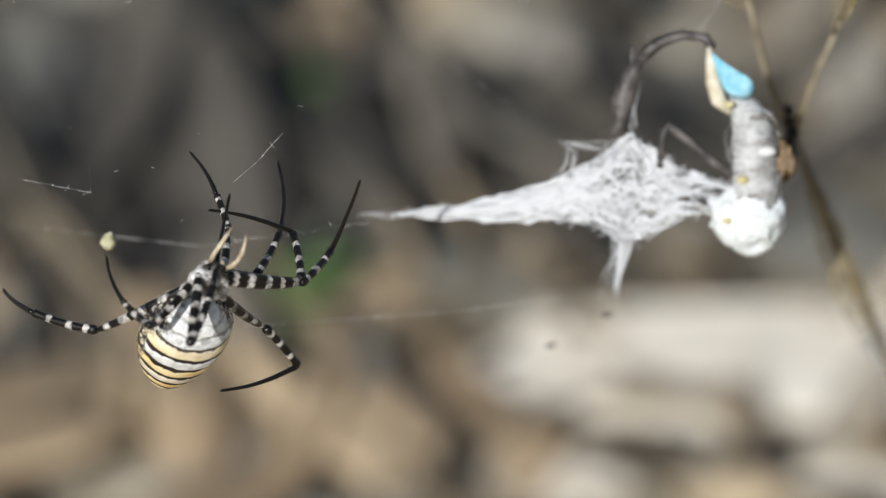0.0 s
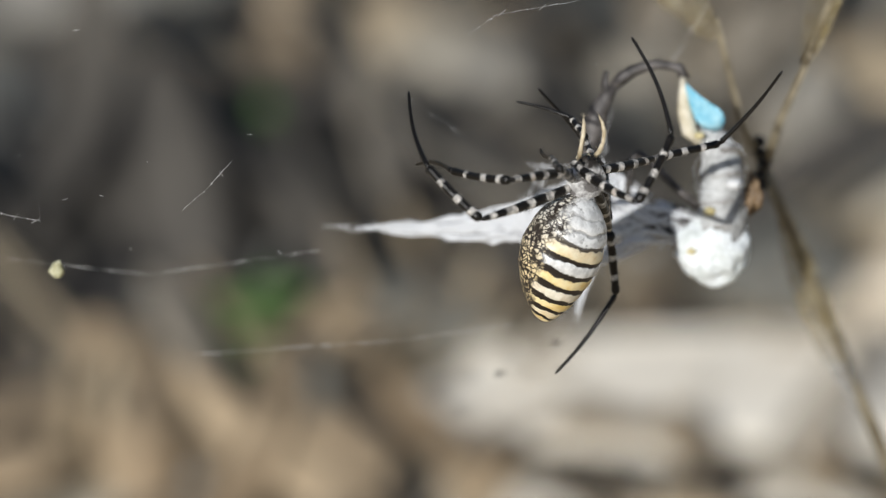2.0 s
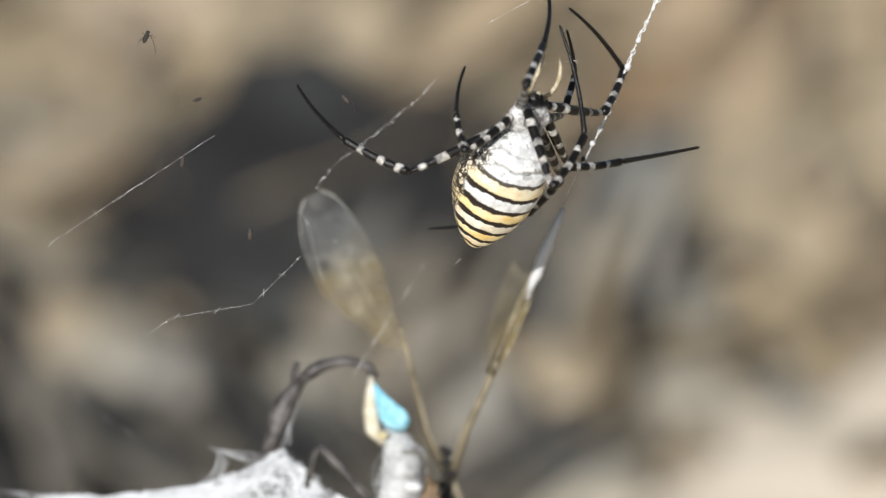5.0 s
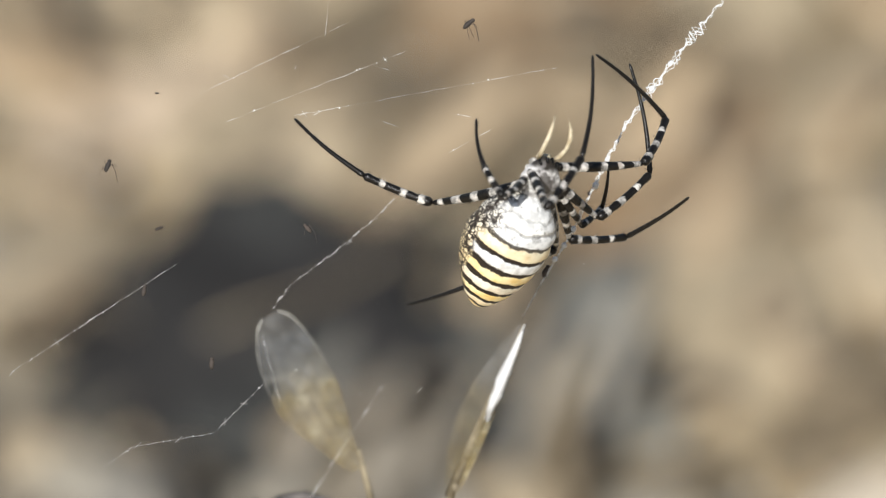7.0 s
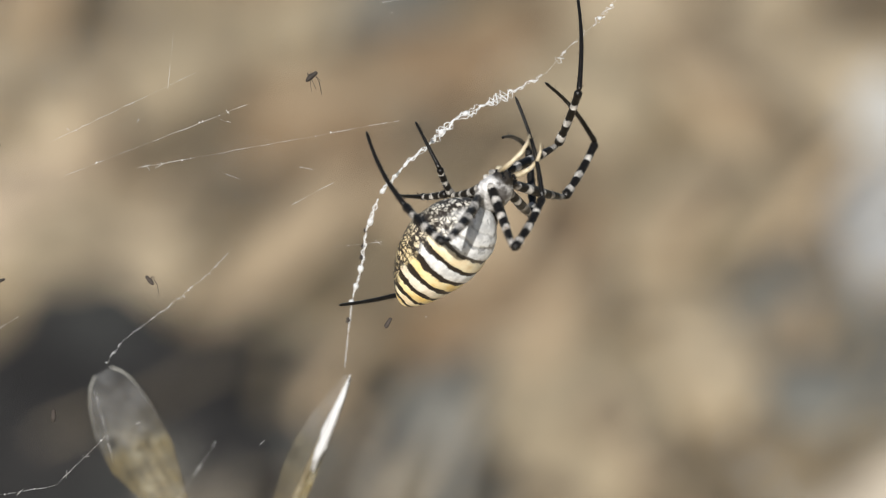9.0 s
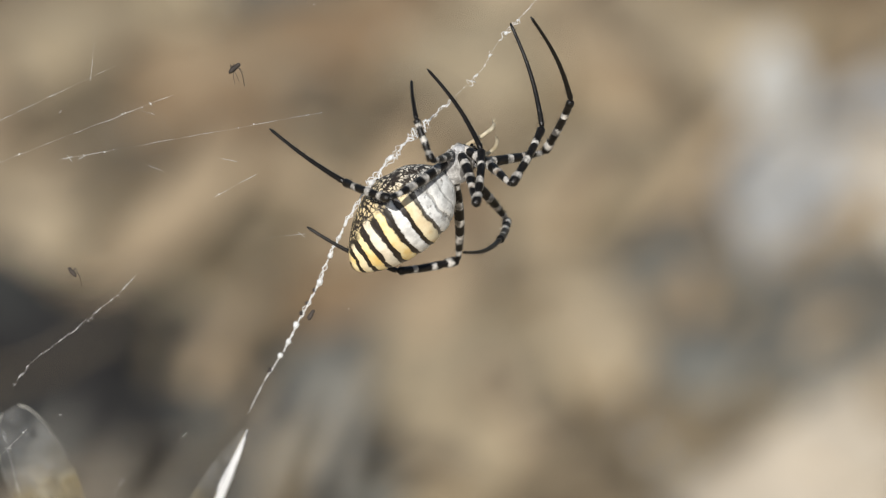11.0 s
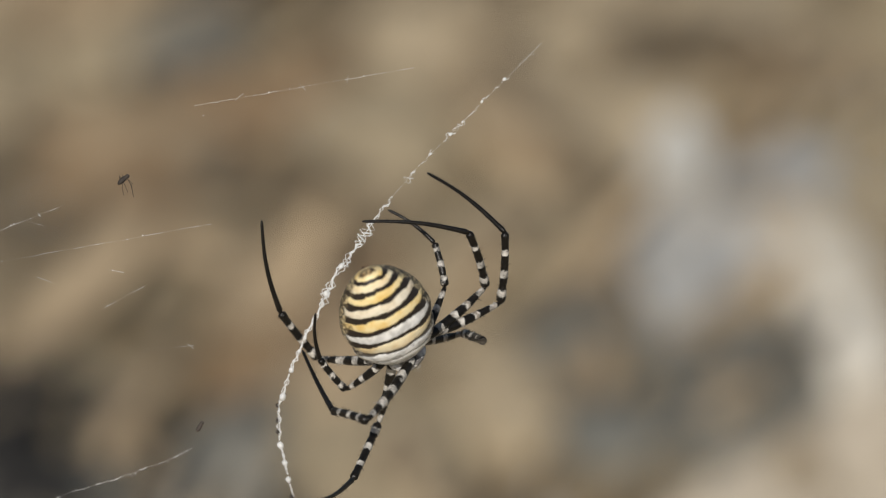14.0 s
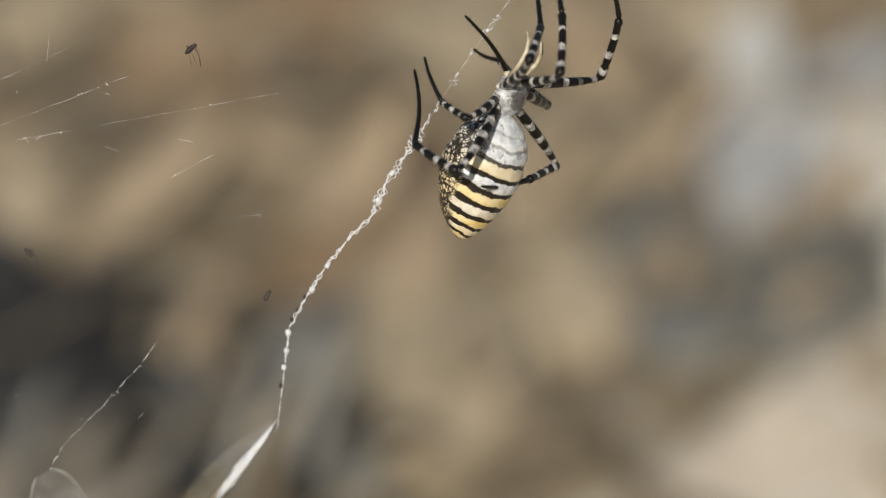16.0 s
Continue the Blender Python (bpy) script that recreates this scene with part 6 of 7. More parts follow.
    stance(4.5, (0.0049, 0.5265, 0.3272, 86.7, 18.9, 9.2), (7.3, 9.4, -2.1),
           (-0.2, -2.6, 10.2, 3.7, 1.8, 3.3, 0.0, 10.6, -5.1), (-5.3, 7.6, 8.6, -2.7, 10.1, 0.6, -0.8, 13.0, -11.3),
           (-7.6, -3.7, 4.2, -8.7, -0.9, 0.0, -7.5, 3.1, -4.9), (-11.5, -7.1, 4.9, -19.2, -7.5, 1.8, -23.5, -6.7, -8.9),
           (10.1, -0.6, -7.5, 13.3, 1.9, -15.5, 3.9, 9.4, -11.4), (8.5, -5.8, -5.4, 16.0, -5.4, -10.1, 21.0, 1.8, -1.2),
           (5.3, 0.5, -8.4, 5.7, 3.5, -12.5, 2.2, 8.6, -10.5), (9.1, -8.3, -7.7, 9.0, -15.2, -12.3, -1.7, -19.6, -11.1))
    stance(7.0, (0.0120, 0.5308, 0.3357, 91.1, 18.6, 17.6), (9.6, 7.0, -5.1),
           (9.1, -3.0, -1.2, 15.6, 1.6, -5.5, 11.4, 12.0, -11.5), (-3.5, 2.0, 10.9, 1.4, 6.4, 5.1, 2.8, 15.1, -3.7),
           (-6.9, 0.8, 6.7, -7.9, 2.0, 1.8, -8.0, 5.1, -3.9), (-7.0, -8.2, -9.6, -14.5, -7.8, -13.1, -20.6, -6.4, -22.9),
           (12.7, 4.0, -2.3, 17.2, 7.0, -9.6, 6.0, 13.1, -9.4), (7.9, -7.2, -3.7, 16.2, -7.0, -6.7, 17.7, 2.4, 1.3),
           (8.1, -4.8, -2.5, 11.6, -3.7, -6.0, 9.5, 1.9, -3.6), (8.2, -9.8, -6.7, 2.6, -15.6, -8.6, -3.2, -23.4, -14.8))
    stance(7.5, (0.0133, 0.5340, 0.3405, 91.3, 18.2, 17.1), (6.8, 7.1, -4.2),
           (8.3, -3.2, -4.3, 9.9, 5.5, -2.3, 8.6, 17.2, -7.3), (-2.2, -1.6, 10.6, 1.7, 0.1, 2.9, 0.1, 9.5, -5.2),
           (-0.7, -5.8, -6.2, -1.3, -5.6, -11.3, -4.7, -0.1, -12.0), (-6.3, -10.5, -7.4, -14.5, -11.4, -6.8, -20.3, -14.1, -16.4),
           (12.2, 0.5, -4.2, 16.3, 4.3, -11.3, 11.6, 15.8, -8.4), (11.4, -3.8, -2.3, 18.7, -2.2, -6.8, 12.1, 8.2, -6.0),
           (7.9, -3.7, -4.5, 10.4, -4.5, -8.9, 7.9, -1.6, -3.7), (8.0, -10.0, -6.6, 6.7, -17.6, -9.6, -2.9, -23.9, -11.2))
    stance(8.0, (0.0189, 0.5339, 0.3427, 95.2, 17.1, 27.8), (7.1, 4.3, 1.1),
           (8.6, -3.9, 0.5, 14.3, 0.7, -4.8, 11.6, 10.8, -12.1), (-5.4, 8.1, 8.2, -2.5, 15.7, 4.9, -3.3, 25.6, -2.6),
           (1.2, -5.7, -5.8, -3.4, -3.5, -5.5, -5.0, -0.5, -11.0), (-6.5, -4.4, 11.4, -10.1, -7.9, 4.8, -11.3, -4.5, -6.1),
           (12.9, 1.0, -1.7, 20.0, 4.5, -6.0, 13.2, 15.3, -6.2), (11.5, -3.8, -1.5, 15.6, 1.0, -7.6, 7.8, 10.2, -4.7),
           (5.7, -3.2, -7.1, 6.7, -5.0, -11.8, 0.6, -3.5, -10.2), (3.3, -13.4, -1.4, 2.2, -18.8, -7.5, -7.7, -18.3, -1.6))
    stance(8.5, (0.0226, 0.5348, 0.3451, 99.5, 27.1, 26.3), (8.4, 8.2, -0.7),
           (7.9, 7.9, -5.6, 6.2, 16.6, -4.0, 8.2, 23.8, -14.4), (-2.6, 1.4, 11.0, 2.2, 5.7, 5.1, -0.8, 12.3, -5.0),
           (2.1, -3.0, -7.6, -2.5, -0.7, -7.0, -4.1, 0.6, -13.2), (-9.2, -3.0, 10.2, -11.2, -4.3, 2.3, -12.4, -1.4, -8.8),
           (12.3, 1.4, -4.3, 18.5, 5.5, -9.4, 8.7, 13.6, -9.9), (10.8, -2.7, -5.5, 12.2, 3.0, -12.1, 1.9, 8.4, -7.6),
           (0.9, -4.4, -7.6, 2.1, -6.7, -12.0, -4.0, -7.2, -9.7), (7.4, -10.7, -6.1, 4.0, -18.0, -7.8, -6.0, -21.1, -2.7))
    stance(11.0, (0.0339, 0.5409, 0.3424, 69.6, 76.7, 35.0), (31.7, -4.9, 25.6),
           (-2.0, -3.3, 9.8, -3.9, 5.5, 9.0, -12.3, 12.3, 2.2), (-1.0, -6.9, 7.1, -2.7, 0.9, 3.5, -8.0, 6.6, -6.2),
           (-5.7, -6.6, 2.1, -9.6, -4.6, -0.5, -10.6, 0.7, -4.2), (-4.6, -13.1, 0.3, -3.5, -10.6, -7.5, -6.9, -8.3, -18.3),
           (5.5, 12.8, 3.4, -2.3, 13.3, 8.0, -14.6, 11.0, 6.1), (11.6, 6.9, 0.8, 8.6, -0.4, 4.7, 2.6, -10.9, 7.2),
           (6.3, 2.6, -7.7, 3.3, -1.5, -7.7, -1.1, -6.1, -6.4), (14.5, 1.5, -3.1, 11.9, -5.6, -6.4, 5.4, -9.1, -15.3))
    stance(11.5, (0.0378, 0.5404, 0.3418, 49.3, 64.9, 23.7), (42.9, 1.2, 18.4),
           (-1.8, 1.9, 11.3, -3.9, 10.2, 14.2, -6.3, 21.4, 8.8), (-2.8, -3.3, 9.8, -4.9, 4.9, 7.5, -10.2, 8.1, -3.3),
           (-6.9, -4.8, 3.9, -7.0, -1.0, 0.5, -9.4, 1.3, -5.1), (-9.4, -10.9, -0.6, -10.0, -7.7, -8.2, -14.9, -7.1, -18.7),
           (10.3, 9.8, 1.4, 4.5, 11.3, 8.1, -8.2, 11.1, 8.4), (12.3, 5.0, -1.9, 10.3, -3.5, -1.8, 3.4, -13.6, 0.5),
           (4.5, 2.8, -8.5, 2.2, -0.8, -11.3, -3.6, -3.6, -11.6), (13.8, -0.9, -5.5, 11.0, -7.3, -9.9, 0.6, -8.0, -15.1))
    stance(12.0, (0.0395, 0.5401, 0.3397, 82.8, 65.5, 67.0), (42.5, 33.9, -3.1),
           (-6.1, 2.8, 10.3, -11.8, 8.6, 14.1, -15.7, 19.7, 9.2), (-9.8, -3.7, 5.4, -5.3, 3.3, 2.6, -6.1, 7.1, -9.2),
           (-10.3, -0.1, 0.7, -8.5, 2.6, -3.3, -5.2, 3.7, -8.8), (8.4, 4.0, -9.4, 3.1, -1.3, -12.8, -6.7, -7.5, -14.1),
           (9.5, 9.2, 4.6, 1.8, 13.1, 7.2, -7.8, 14.5, -1.1), (12.8, 3.7, -0.4, 7.1, -2.9, 0.7, -2.1, -11.1, -0.7),
           (9.5, 1.3, -4.3, 7.8, -3.5, -5.2, 2.5, -7.0, -4.0), (13.8, -1.9, -5.3, 13.1, -7.3, -11.5, 5.7, -5.4, -20.1))
    stance(12.5, (0.0373, 0.5405, 0.3409, 99.1, 75.5, 75.3), (38.1, 34.6, -32.6),
           (-3.2, 7.9, 9.8, -9.7, 14.0, 11.4, -14.6, 20.4, 1.5), (-8.6, 0.8, 8.5, -7.8, 6.6, 1.9, -4.5, 5.4, -10.0),
           (-9.8, 3.2, 1.8, -12.2, 1.0, -2.1, -7.1, 1.1, -6.1), (10.5, 5.0, -5.5, 4.6, -0.4, -7.4, -2.9, -6.4, -14.0),
           (4.9, 11.0, 6.9, -3.7, 13.7, 7.4, -9.6, 10.4, -3.4), (11.3, 7.3, 1.2, 5.4, 2.2, 5.2, -4.7, -4.8, 7.1),
           (8.5, 2.0, -5.7, 8.0, 0.5, -10.5, 4.6, 1.1, -16.1), (14.6, 1.2, -2.7, 14.7, -5.5, -7.5, 7.2, -5.7, -16.4))
    stance(13.0, (0.0366, 0.5417, 0.3429, 84.2, 56.0, 67.0), (40.7, 38.8, -41.4),
           (-1.4, 7.5, 10.2, -0.9, 16.4, 11.9, -0.9, 25.8, 3.4), (-9.1, 2.1, 8.2, -3.1, 7.4, 4.5, -2.1, 6.6, -7.8),
           (-8.9, 5.2, 1.9, -10.9, 3.9, -2.6, -6.2, 2.5, -6.8), (9.6, 2.0, -8.6, 2.5, -1.1, -11.5, -7.2, -5.4, -16.0),
           (10.2, 7.6, 5.2, 2.5, 11.0, 8.6, -6.4, 10.9, -0.5), (10.0, 9.3, 0.1, 3.6, 3.5, 1.8, -6.7, -3.2, 3.3),
           (8.4, 0.9, -6.0, 5.1, -1.6, -8.9, -0.2, -3.8, -12.0), (14.7, -0.8, -2.1, 13.7, -7.6, -6.7, 9.6, -5.3, -17.3))
    stance(13.5, (0.0383, 0.5397, 0.3401, 84.5, 52.1, 66.4), (33.8, 30.5, -46.2),
           (-0.4, 6.8, 10.5, -3.2, 14.3, 14.7, -13.8, 20.2, 11.0), (-8.5, 0.4, 8.6, -4.1, 6.7, 4.3, -9.9, 6.9, -6.6),
           (-7.2, 2.9, 6.1, -4.9, 6.7, 3.6, -7.8, 8.2, -1.9), (10.4, 0.7, -7.6, 3.2, -2.4, -10.0, -6.4, -3.9, -16.3),
           (9.6, 7.6, 6.1, 2.6, 12.1, 9.6, -6.5, 13.4, 0.8), (12.4, 1.5, -3.9, 4.9, -3.0, -3.5, -6.3, -8.3, -2.7),
           (5.2, 1.7, -8.4, 2.4, 1.5, -12.7, -3.9, 3.0, -12.9), (13.8, -3.3, -4.6, 10.9, -8.2, -10.6, 4.4, -4.8, -19.6))
    stance(14.0, (0.0389, 0.5343, 0.3307, 151.2, 15.5, 162.6), (95.0, 3.4, -25.8),
           (-8.9, 10.0, 4.5, -11.5, 13.9, -3.2, -2.0, 22.2, -5.4), (-7.7, 10.9, 2.4, -8.4, 12.0, -6.3, 1.8, 9.9, -13.1),
           (-3.9, 9.4, -0.4, -3.2, 13.4, -3.4, 1.5, 16.2, -6.9), (1.2, -12.3, -5.7, 7.0, -7.7, -2.0, 12.4, 2.4, -0.6),
           (-3.3, 9.1, 8.2, -8.0, 3.5, 2.8, -10.3, -3.8, -7.3), (6.3, -1.4, 9.5, 7.9, -9.9, 8.1, 8.2, -18.7, -0.6),
           (8.8, 0.2, 4.7, 10.4, 1.4, 0.0, 9.0, 3.2, -6.1), (12.7, 5.2, 4.8, 14.6, 6.2, -3.1, 13.9, 11.5, -13.4))
    stance(14.5, (0.0412, 0.5339, 0.3304, 149.3, 16.5, 164.6), (99.3, 13.9, -26.7),
           (-12.0, -0.6, -4.1, -16.2, -3.8, -11.5, -10.0, 6.3, -6.7), (-6.4, 10.7, 4.6, -8.4, 14.2, -3.2, 1.3, 12.4, -10.7),
           (-3.0, 9.4, 1.4, -2.7, 13.7, -1.4, 1.5, 17.1, -5.0), (-0.7, -10.8, -8.6, 4.9, -9.0, -2.8, 10.5, 0.4, 1.0),
           (-4.5, -1.5, 9.1, -6.3, -10.1, 11.0, -7.6, -22.0, 6.5), (8.3, -2.5, 7.8, 11.9, -10.2, 5.5, 18.0, -15.8, -3.7),
           (10.1, 3.0, 0.3, 11.3, 3.0, -4.6, 10.5, 3.7, -11.0), (11.6, 6.2, 6.0, 12.2, 7.3, -2.1, 9.4, 17.3, -7.3))
    stance(15.0, (0.0366, 0.5367, 0.3341, -162.0, 35.0, -178.8), (13.9, -9.6, -27.6),
           (-11.4, -1.3, 4.1, -19.7, -3.8, 1.5, -24.9, 6.4, -4.0), (-12.1, -1.3, 2.7, -15.9, -6.5, -3.3, -7.7, -2.8, -11.9),
           (-8.7, 6.0, 0.1, -11.9, 5.0, -3.7, -11.4, 2.3, -9.6), (-0.8, -13.2, -3.8, 2.0, -5.4, -4.5, 7.3, 4.1, -8.5),
           (5.4, 9.0, 8.4, 8.0, 0.4, 9.4, 11.9, -10.2, 3.5), (6.1, 9.2, 6.8, 10.4, 1.7, 5.6, 14.6, -8.6, 0.1),
           (8.5, 5.5, -3.3, 9.1, 6.2, -8.3, 6.6, 4.0, -13.9), (8.5, 10.2, 5.1, 7.7, 5.0, -1.2, 0.0, 3.9, -9.8))
    stance(15.25, (0.0353, 0.5447, 0.3427, 45.2, 68.3, 15.4), (13.2, 54.3, -15.5),
           (-3.5, 10.2, 8.1, -12.5, 11.0, 7.3, -15.2, 7.3, -4.6), (-5.4, -0.5, 10.1, -10.1, 6.6, 8.1, -18.6, 7.5, -0.9),
           (-9.2, -0.1, 4.0, -10.8, 3.7, 1.0, -8.5, 7.5, -3.7), (-9.0, -7.6, 7.8, -6.7, -1.9, 2.2, -7.0, 3.9, -7.8),
           (11.3, 8.5, 0.0, 5.8, 5.0, 6.3, -5.2, -1.0, 8.6), (9.4, 9.9, -1.3, 3.9, 3.7, 1.6, -4.0, -4.2, 7.0),
           (10.3, 1.9, -1.2, 8.2, -2.7, -0.4, 2.8, -6.1, -1.3), (7.9, -3.9, -11.7, 1.1, -5.1, -16.3, -3.4, 5.4, -17.5))
    stance(15.5, (0.0422, 0.5386, 0.3371, 45.2, 68.3, 15.4), (33.7, 24.8, -4.9),
           (-3.5, 10.2, 8.1, -12.5, 11.0, 7.3, -15.2, 7.3, -4.6), (-5.4, -0.5, 10.1, -10.1, 6.6, 8.1, -18.6, 7.5, -0.9),
           (-9.2, -0.1, 4.0, -10.8, 3.7, 1.0, -8.5, 7.5, -3.7), (-9.0, -7.6, 7.8, -6.7, -1.9, 2.2, -7.0, 3.9, -7.8),
           (11.3, 8.5, 0.0, 5.8, 5.0, 6.3, -5.2, -1.0, 8.6), (9.4, 9.9, -1.3, 3.9, 3.7, 1.6, -4.0, -4.2, 7.0),
           (10.3, 1.9, -1.2, 8.2, -2.7, -0.4, 2.8, -6.1, -1.3), (7.9, -3.9, -11.7, 1.1, -5.1, -16.3, -3.4, 5.4, -17.5))
    stance(15.75, (0.0420, 0.5442, 0.3482, 45.2, 68.3, 15.4), (33.7, 24.8, -4.9),
           (-3.5, 10.2, 8.1, -12.5, 11.0, 7.3, -15.2, 7.3, -4.6), (-5.4, -0.5, 10.1, -10.1, 6.6, 8.1, -18.6, 7.5, -0.9),
           (-9.2, -0.1, 4.0, -10.8, 3.7, 1.0, -8.5, 7.5, -3.7), (-9.0, -7.6, 7.8, -6.7, -1.9, 2.2, -7.0, 3.9, -7.8),
           (11.3, 8.5, 0.0, 5.8, 5.0, 6.3, -5.2, -1.0, 8.6), (9.4, 9.9, -1.3, 3.9, 3.7, 1.6, -4.0, -4.2, 7.0),
           (10.3, 1.9, -1.2, 8.2, -2.7, -0.4, 2.8, -6.1, -1.3), (7.9, -3.9, -11.7, 1.1, -5.1, -16.3, -3.4, 5.4, -17.5))
    stance(16.0, (0.0420, 0.5395, 0.3473, 90.3, 23.6, 42.2), (6.3, 0.1, -1.5),
           (-5.4, 6.1, 10.0, -1.6, 12.1, 4.5, 5.3, 18.1, -4.4), (-8.2, 6.6, 7.5, -1.8, 9.8, 2.4, 4.8, 14.6, -7.0),
           (-9.4, -1.8, 2.8, -8.5, -1.4, -2.2, -7.5, 2.3, -7.5), (-11.2, -7.2, 5.3, -10.0, -6.7, -2.8, -4.7, -0.0, -10.6),
           (12.6, 4.9, 1.4, 8.9, 12.7, 4.2, -1.3, 20.2, 5.2), (12.2, -0.3, -4.0, 3.9, 2.6, -4.6, -7.1, 8.3, -4.1),
           (8.4, 1.3, -6.0, 9.4, 2.7, -10.8, 3.0, 3.7, -9.7), (13.3, -6.3, -1.0, 5.6, -7.8, 1.8, -5.6, -8.7, 4.6))


def band_strands():
    strand(0.0, (6.99, -5.19, 12.59), (8.69, -4.04, 16.06), (10.52, -2.93, 19.46), (12.22, -1.80, 22.91), (13.64, -0.63, 26.46), (15.10, 0.53, 29.98),
           (16.76, 1.65, 33.42), (18.73, 3.60, 36.26), (20.91, 5.51, 38.99), (23.15, 7.40, 41.69), (25.40, 9.29, 44.38), (27.65, 11.17, 47.06),
           (29.90, 13.06, 49.75), (32.15, 14.95, 52.44), (34.41, 16.83, 55.13), (36.66, 18.72, 57.82), (38.91, 20.60, 60.51), (41.16, 22.49, 63.19))
    strand(0.5, (8.62, -3.83, 15.54), (10.32, -2.71, 19.03), (12.16, -1.62, 22.44), (13.86, -0.53, 25.89), (15.28, 0.62, 29.46), (16.74, 1.74, 32.99),
           (18.39, 2.83, 36.44), (20.37, 4.76, 39.29), (22.55, 6.64, 42.04), (24.79, 8.51, 44.75), (27.05, 10.36, 47.46), (29.30, 12.22, 50.16),
           (31.56, 14.08, 52.87), (33.81, 15.94, 55.57), (36.07, 17.80, 58.28), (38.32, 19.66, 60.98), (40.58, 21.52, 63.69), (42.83, 23.38, 66.39))
    strand(1.0, (10.40, -6.64, 11.24), (12.10, -5.52, 14.74), (13.93, -4.44, 18.16), (15.63, -3.35, 21.63), (17.05, -2.21, 25.20), (18.51, -1.08, 28.75),
           (20.16, 0.00, 32.21), (22.14, 1.92, 35.07), (24.32, 3.80, 37.82), (26.57, 5.65, 40.54), (28.82, 7.50, 43.25), (31.08, 9.35, 45.96),
           (33.34, 11.20, 48.67), (35.59, 13.05, 51.38), (37.85, 14.90, 54.09), (40.11, 16.75, 56.80), (42.36, 18.60, 59.51), (44.62, 20.45, 62.22))
    strand(1.5, (12.47, -6.57, 10.84), (14.16, -5.45, 14.33), (15.99, -4.36, 17.75), (17.68, -3.26, 21.21), (19.09, -2.11, 24.78), (20.55, -0.97, 28.32),
           (22.20, 0.12, 31.77), (24.18, 2.05, 34.62), (26.36, 3.94, 37.38), (28.60, 5.80, 40.09), (30.86, 7.66, 42.79), (33.12, 9.51, 45.50),
           (35.37, 11.37, 48.20), (37.63, 13.23, 50.91), (39.88, 15.09, 53.61), (42.14, 16.95, 56.31), (44.40, 18.81, 59.02), (46.65, 20.66, 61.72))
    strand(2.0, (9.68, -5.83, 12.57), (11.38, -4.71, 16.07), (13.21, -3.63, 19.48), (14.91, -2.53, 22.94), (16.33, -1.39, 26.52), (17.79, -0.26, 30.06),
           (19.45, 0.83, 33.51), (21.43, 2.75, 36.36), (23.61, 4.63, 39.12), (25.85, 6.48, 41.83), (28.11, 8.33, 44.54), (30.37, 10.19, 47.25),
           (32.62, 12.04, 49.96), (34.88, 13.89, 52.67), (37.14, 15.75, 55.37), (39.39, 17.60, 58.08), (41.65, 19.45, 60.79), (43.90, 21.30, 63.50))
    strand(2.5, (10.64, -7.29, 12.19), (12.35, -6.23, 15.72), (14.19, -5.22, 19.18), (15.89, -4.18, 22.68), (17.31, -3.10, 26.29), (18.78, -2.03, 29.87),
           (20.44, -1.00, 33.36), (22.43, 0.86, 36.25), (24.61, 2.67, 39.04), (26.86, 4.46, 41.80), (29.13, 6.25, 44.54), (31.39, 8.04, 47.29),
           (33.65, 9.82, 50.04), (35.92, 11.61, 52.78), (38.18, 13.40, 55.53), (40.44, 15.19, 58.27), (42.70, 16.97, 61.02), (44.97, 18.76, 63.77))
    strand(3.0, (11.97, -8.30, 11.86), (13.67, -7.28, 15.41), (15.51, -6.29, 18.89), (17.22, -5.29, 22.40), (18.64, -4.24, 26.03), (20.12, -3.20, 29.63),
           (21.78, -2.20, 33.14), (23.77, -0.38, 36.05), (25.96, 1.39, 38.87), (28.21, 3.14, 41.64), (30.48, 4.88, 44.41), (32.75, 6.63, 47.18),
           (35.02, 8.37, 49.95), (37.28, 10.12, 52.72), (39.55, 11.86, 55.49), (41.82, 13.61, 58.26), (44.08, 15.36, 61.03), (46.35, 17.10, 63.80))
    strand(3.5, (10.56, -7.91, 14.08), (12.27, -6.95, 17.67), (14.12, -6.03, 21.18), (15.83, -5.09, 24.72), (17.26, -4.09, 28.38), (18.74, -3.11, 32.01),
           (20.41, -2.18, 35.55), (22.40, -0.42, 38.50), (24.59, 1.29, 41.35), (26.85, 2.98, 44.16), (29.13, 4.66, 46.97), (31.40, 6.34, 49.77),
           (33.67, 8.02, 52.58), (35.94, 9.70, 55.38), (38.21, 11.39, 58.19), (40.48, 13.07, 60.99), (42.75, 14.75, 63.80), (45.02, 16.43, 66.60))
    strand(4.0, (10.44, -9.28, 12.61), (12.15, -8.36, 16.22), (14.00, -7.48, 19.76), (15.72, -6.59, 23.34), (17.15, -5.64, 27.02), (18.63, -4.70, 30.68),
           (20.30, -3.81, 34.25), (22.30, -2.10, 37.23), (24.49, -0.44, 40.11), (26.75, 1.19, 42.95), (29.03, 2.82, 45.78), (31.30, 4.45, 48.61),
           (33.57, 6.08, 51.45), (35.85, 7.71, 54.28), (38.12, 9.34, 57.12), (40.39, 10.98, 59.95), (42.66, 12.61, 62.78), (44.94, 14.24, 65.62))
    strand(4.5, (11.16, -9.97, 11.88), (12.87, -9.10, 15.52), (14.72, -8.27, 19.09), (16.43, -7.42, 22.69), (17.87, -6.51, 26.40), (19.34, -5.61, 30.08),
           (21.01, -4.76, 33.67), (23.01, -3.10, 36.68), (25.21, -1.49, 39.58), (27.47, 0.10, 42.45), (29.74, 1.68, 45.31), (32.02, 3.26, 48.17),
           (34.29, 4.85, 51.03), (36.56, 6.43, 53.89), (38.84, 8.02, 56.75), (41.11, 9.60, 59.61), (43.38, 11.19, 62.47), (45.66, 12.77, 65.33))
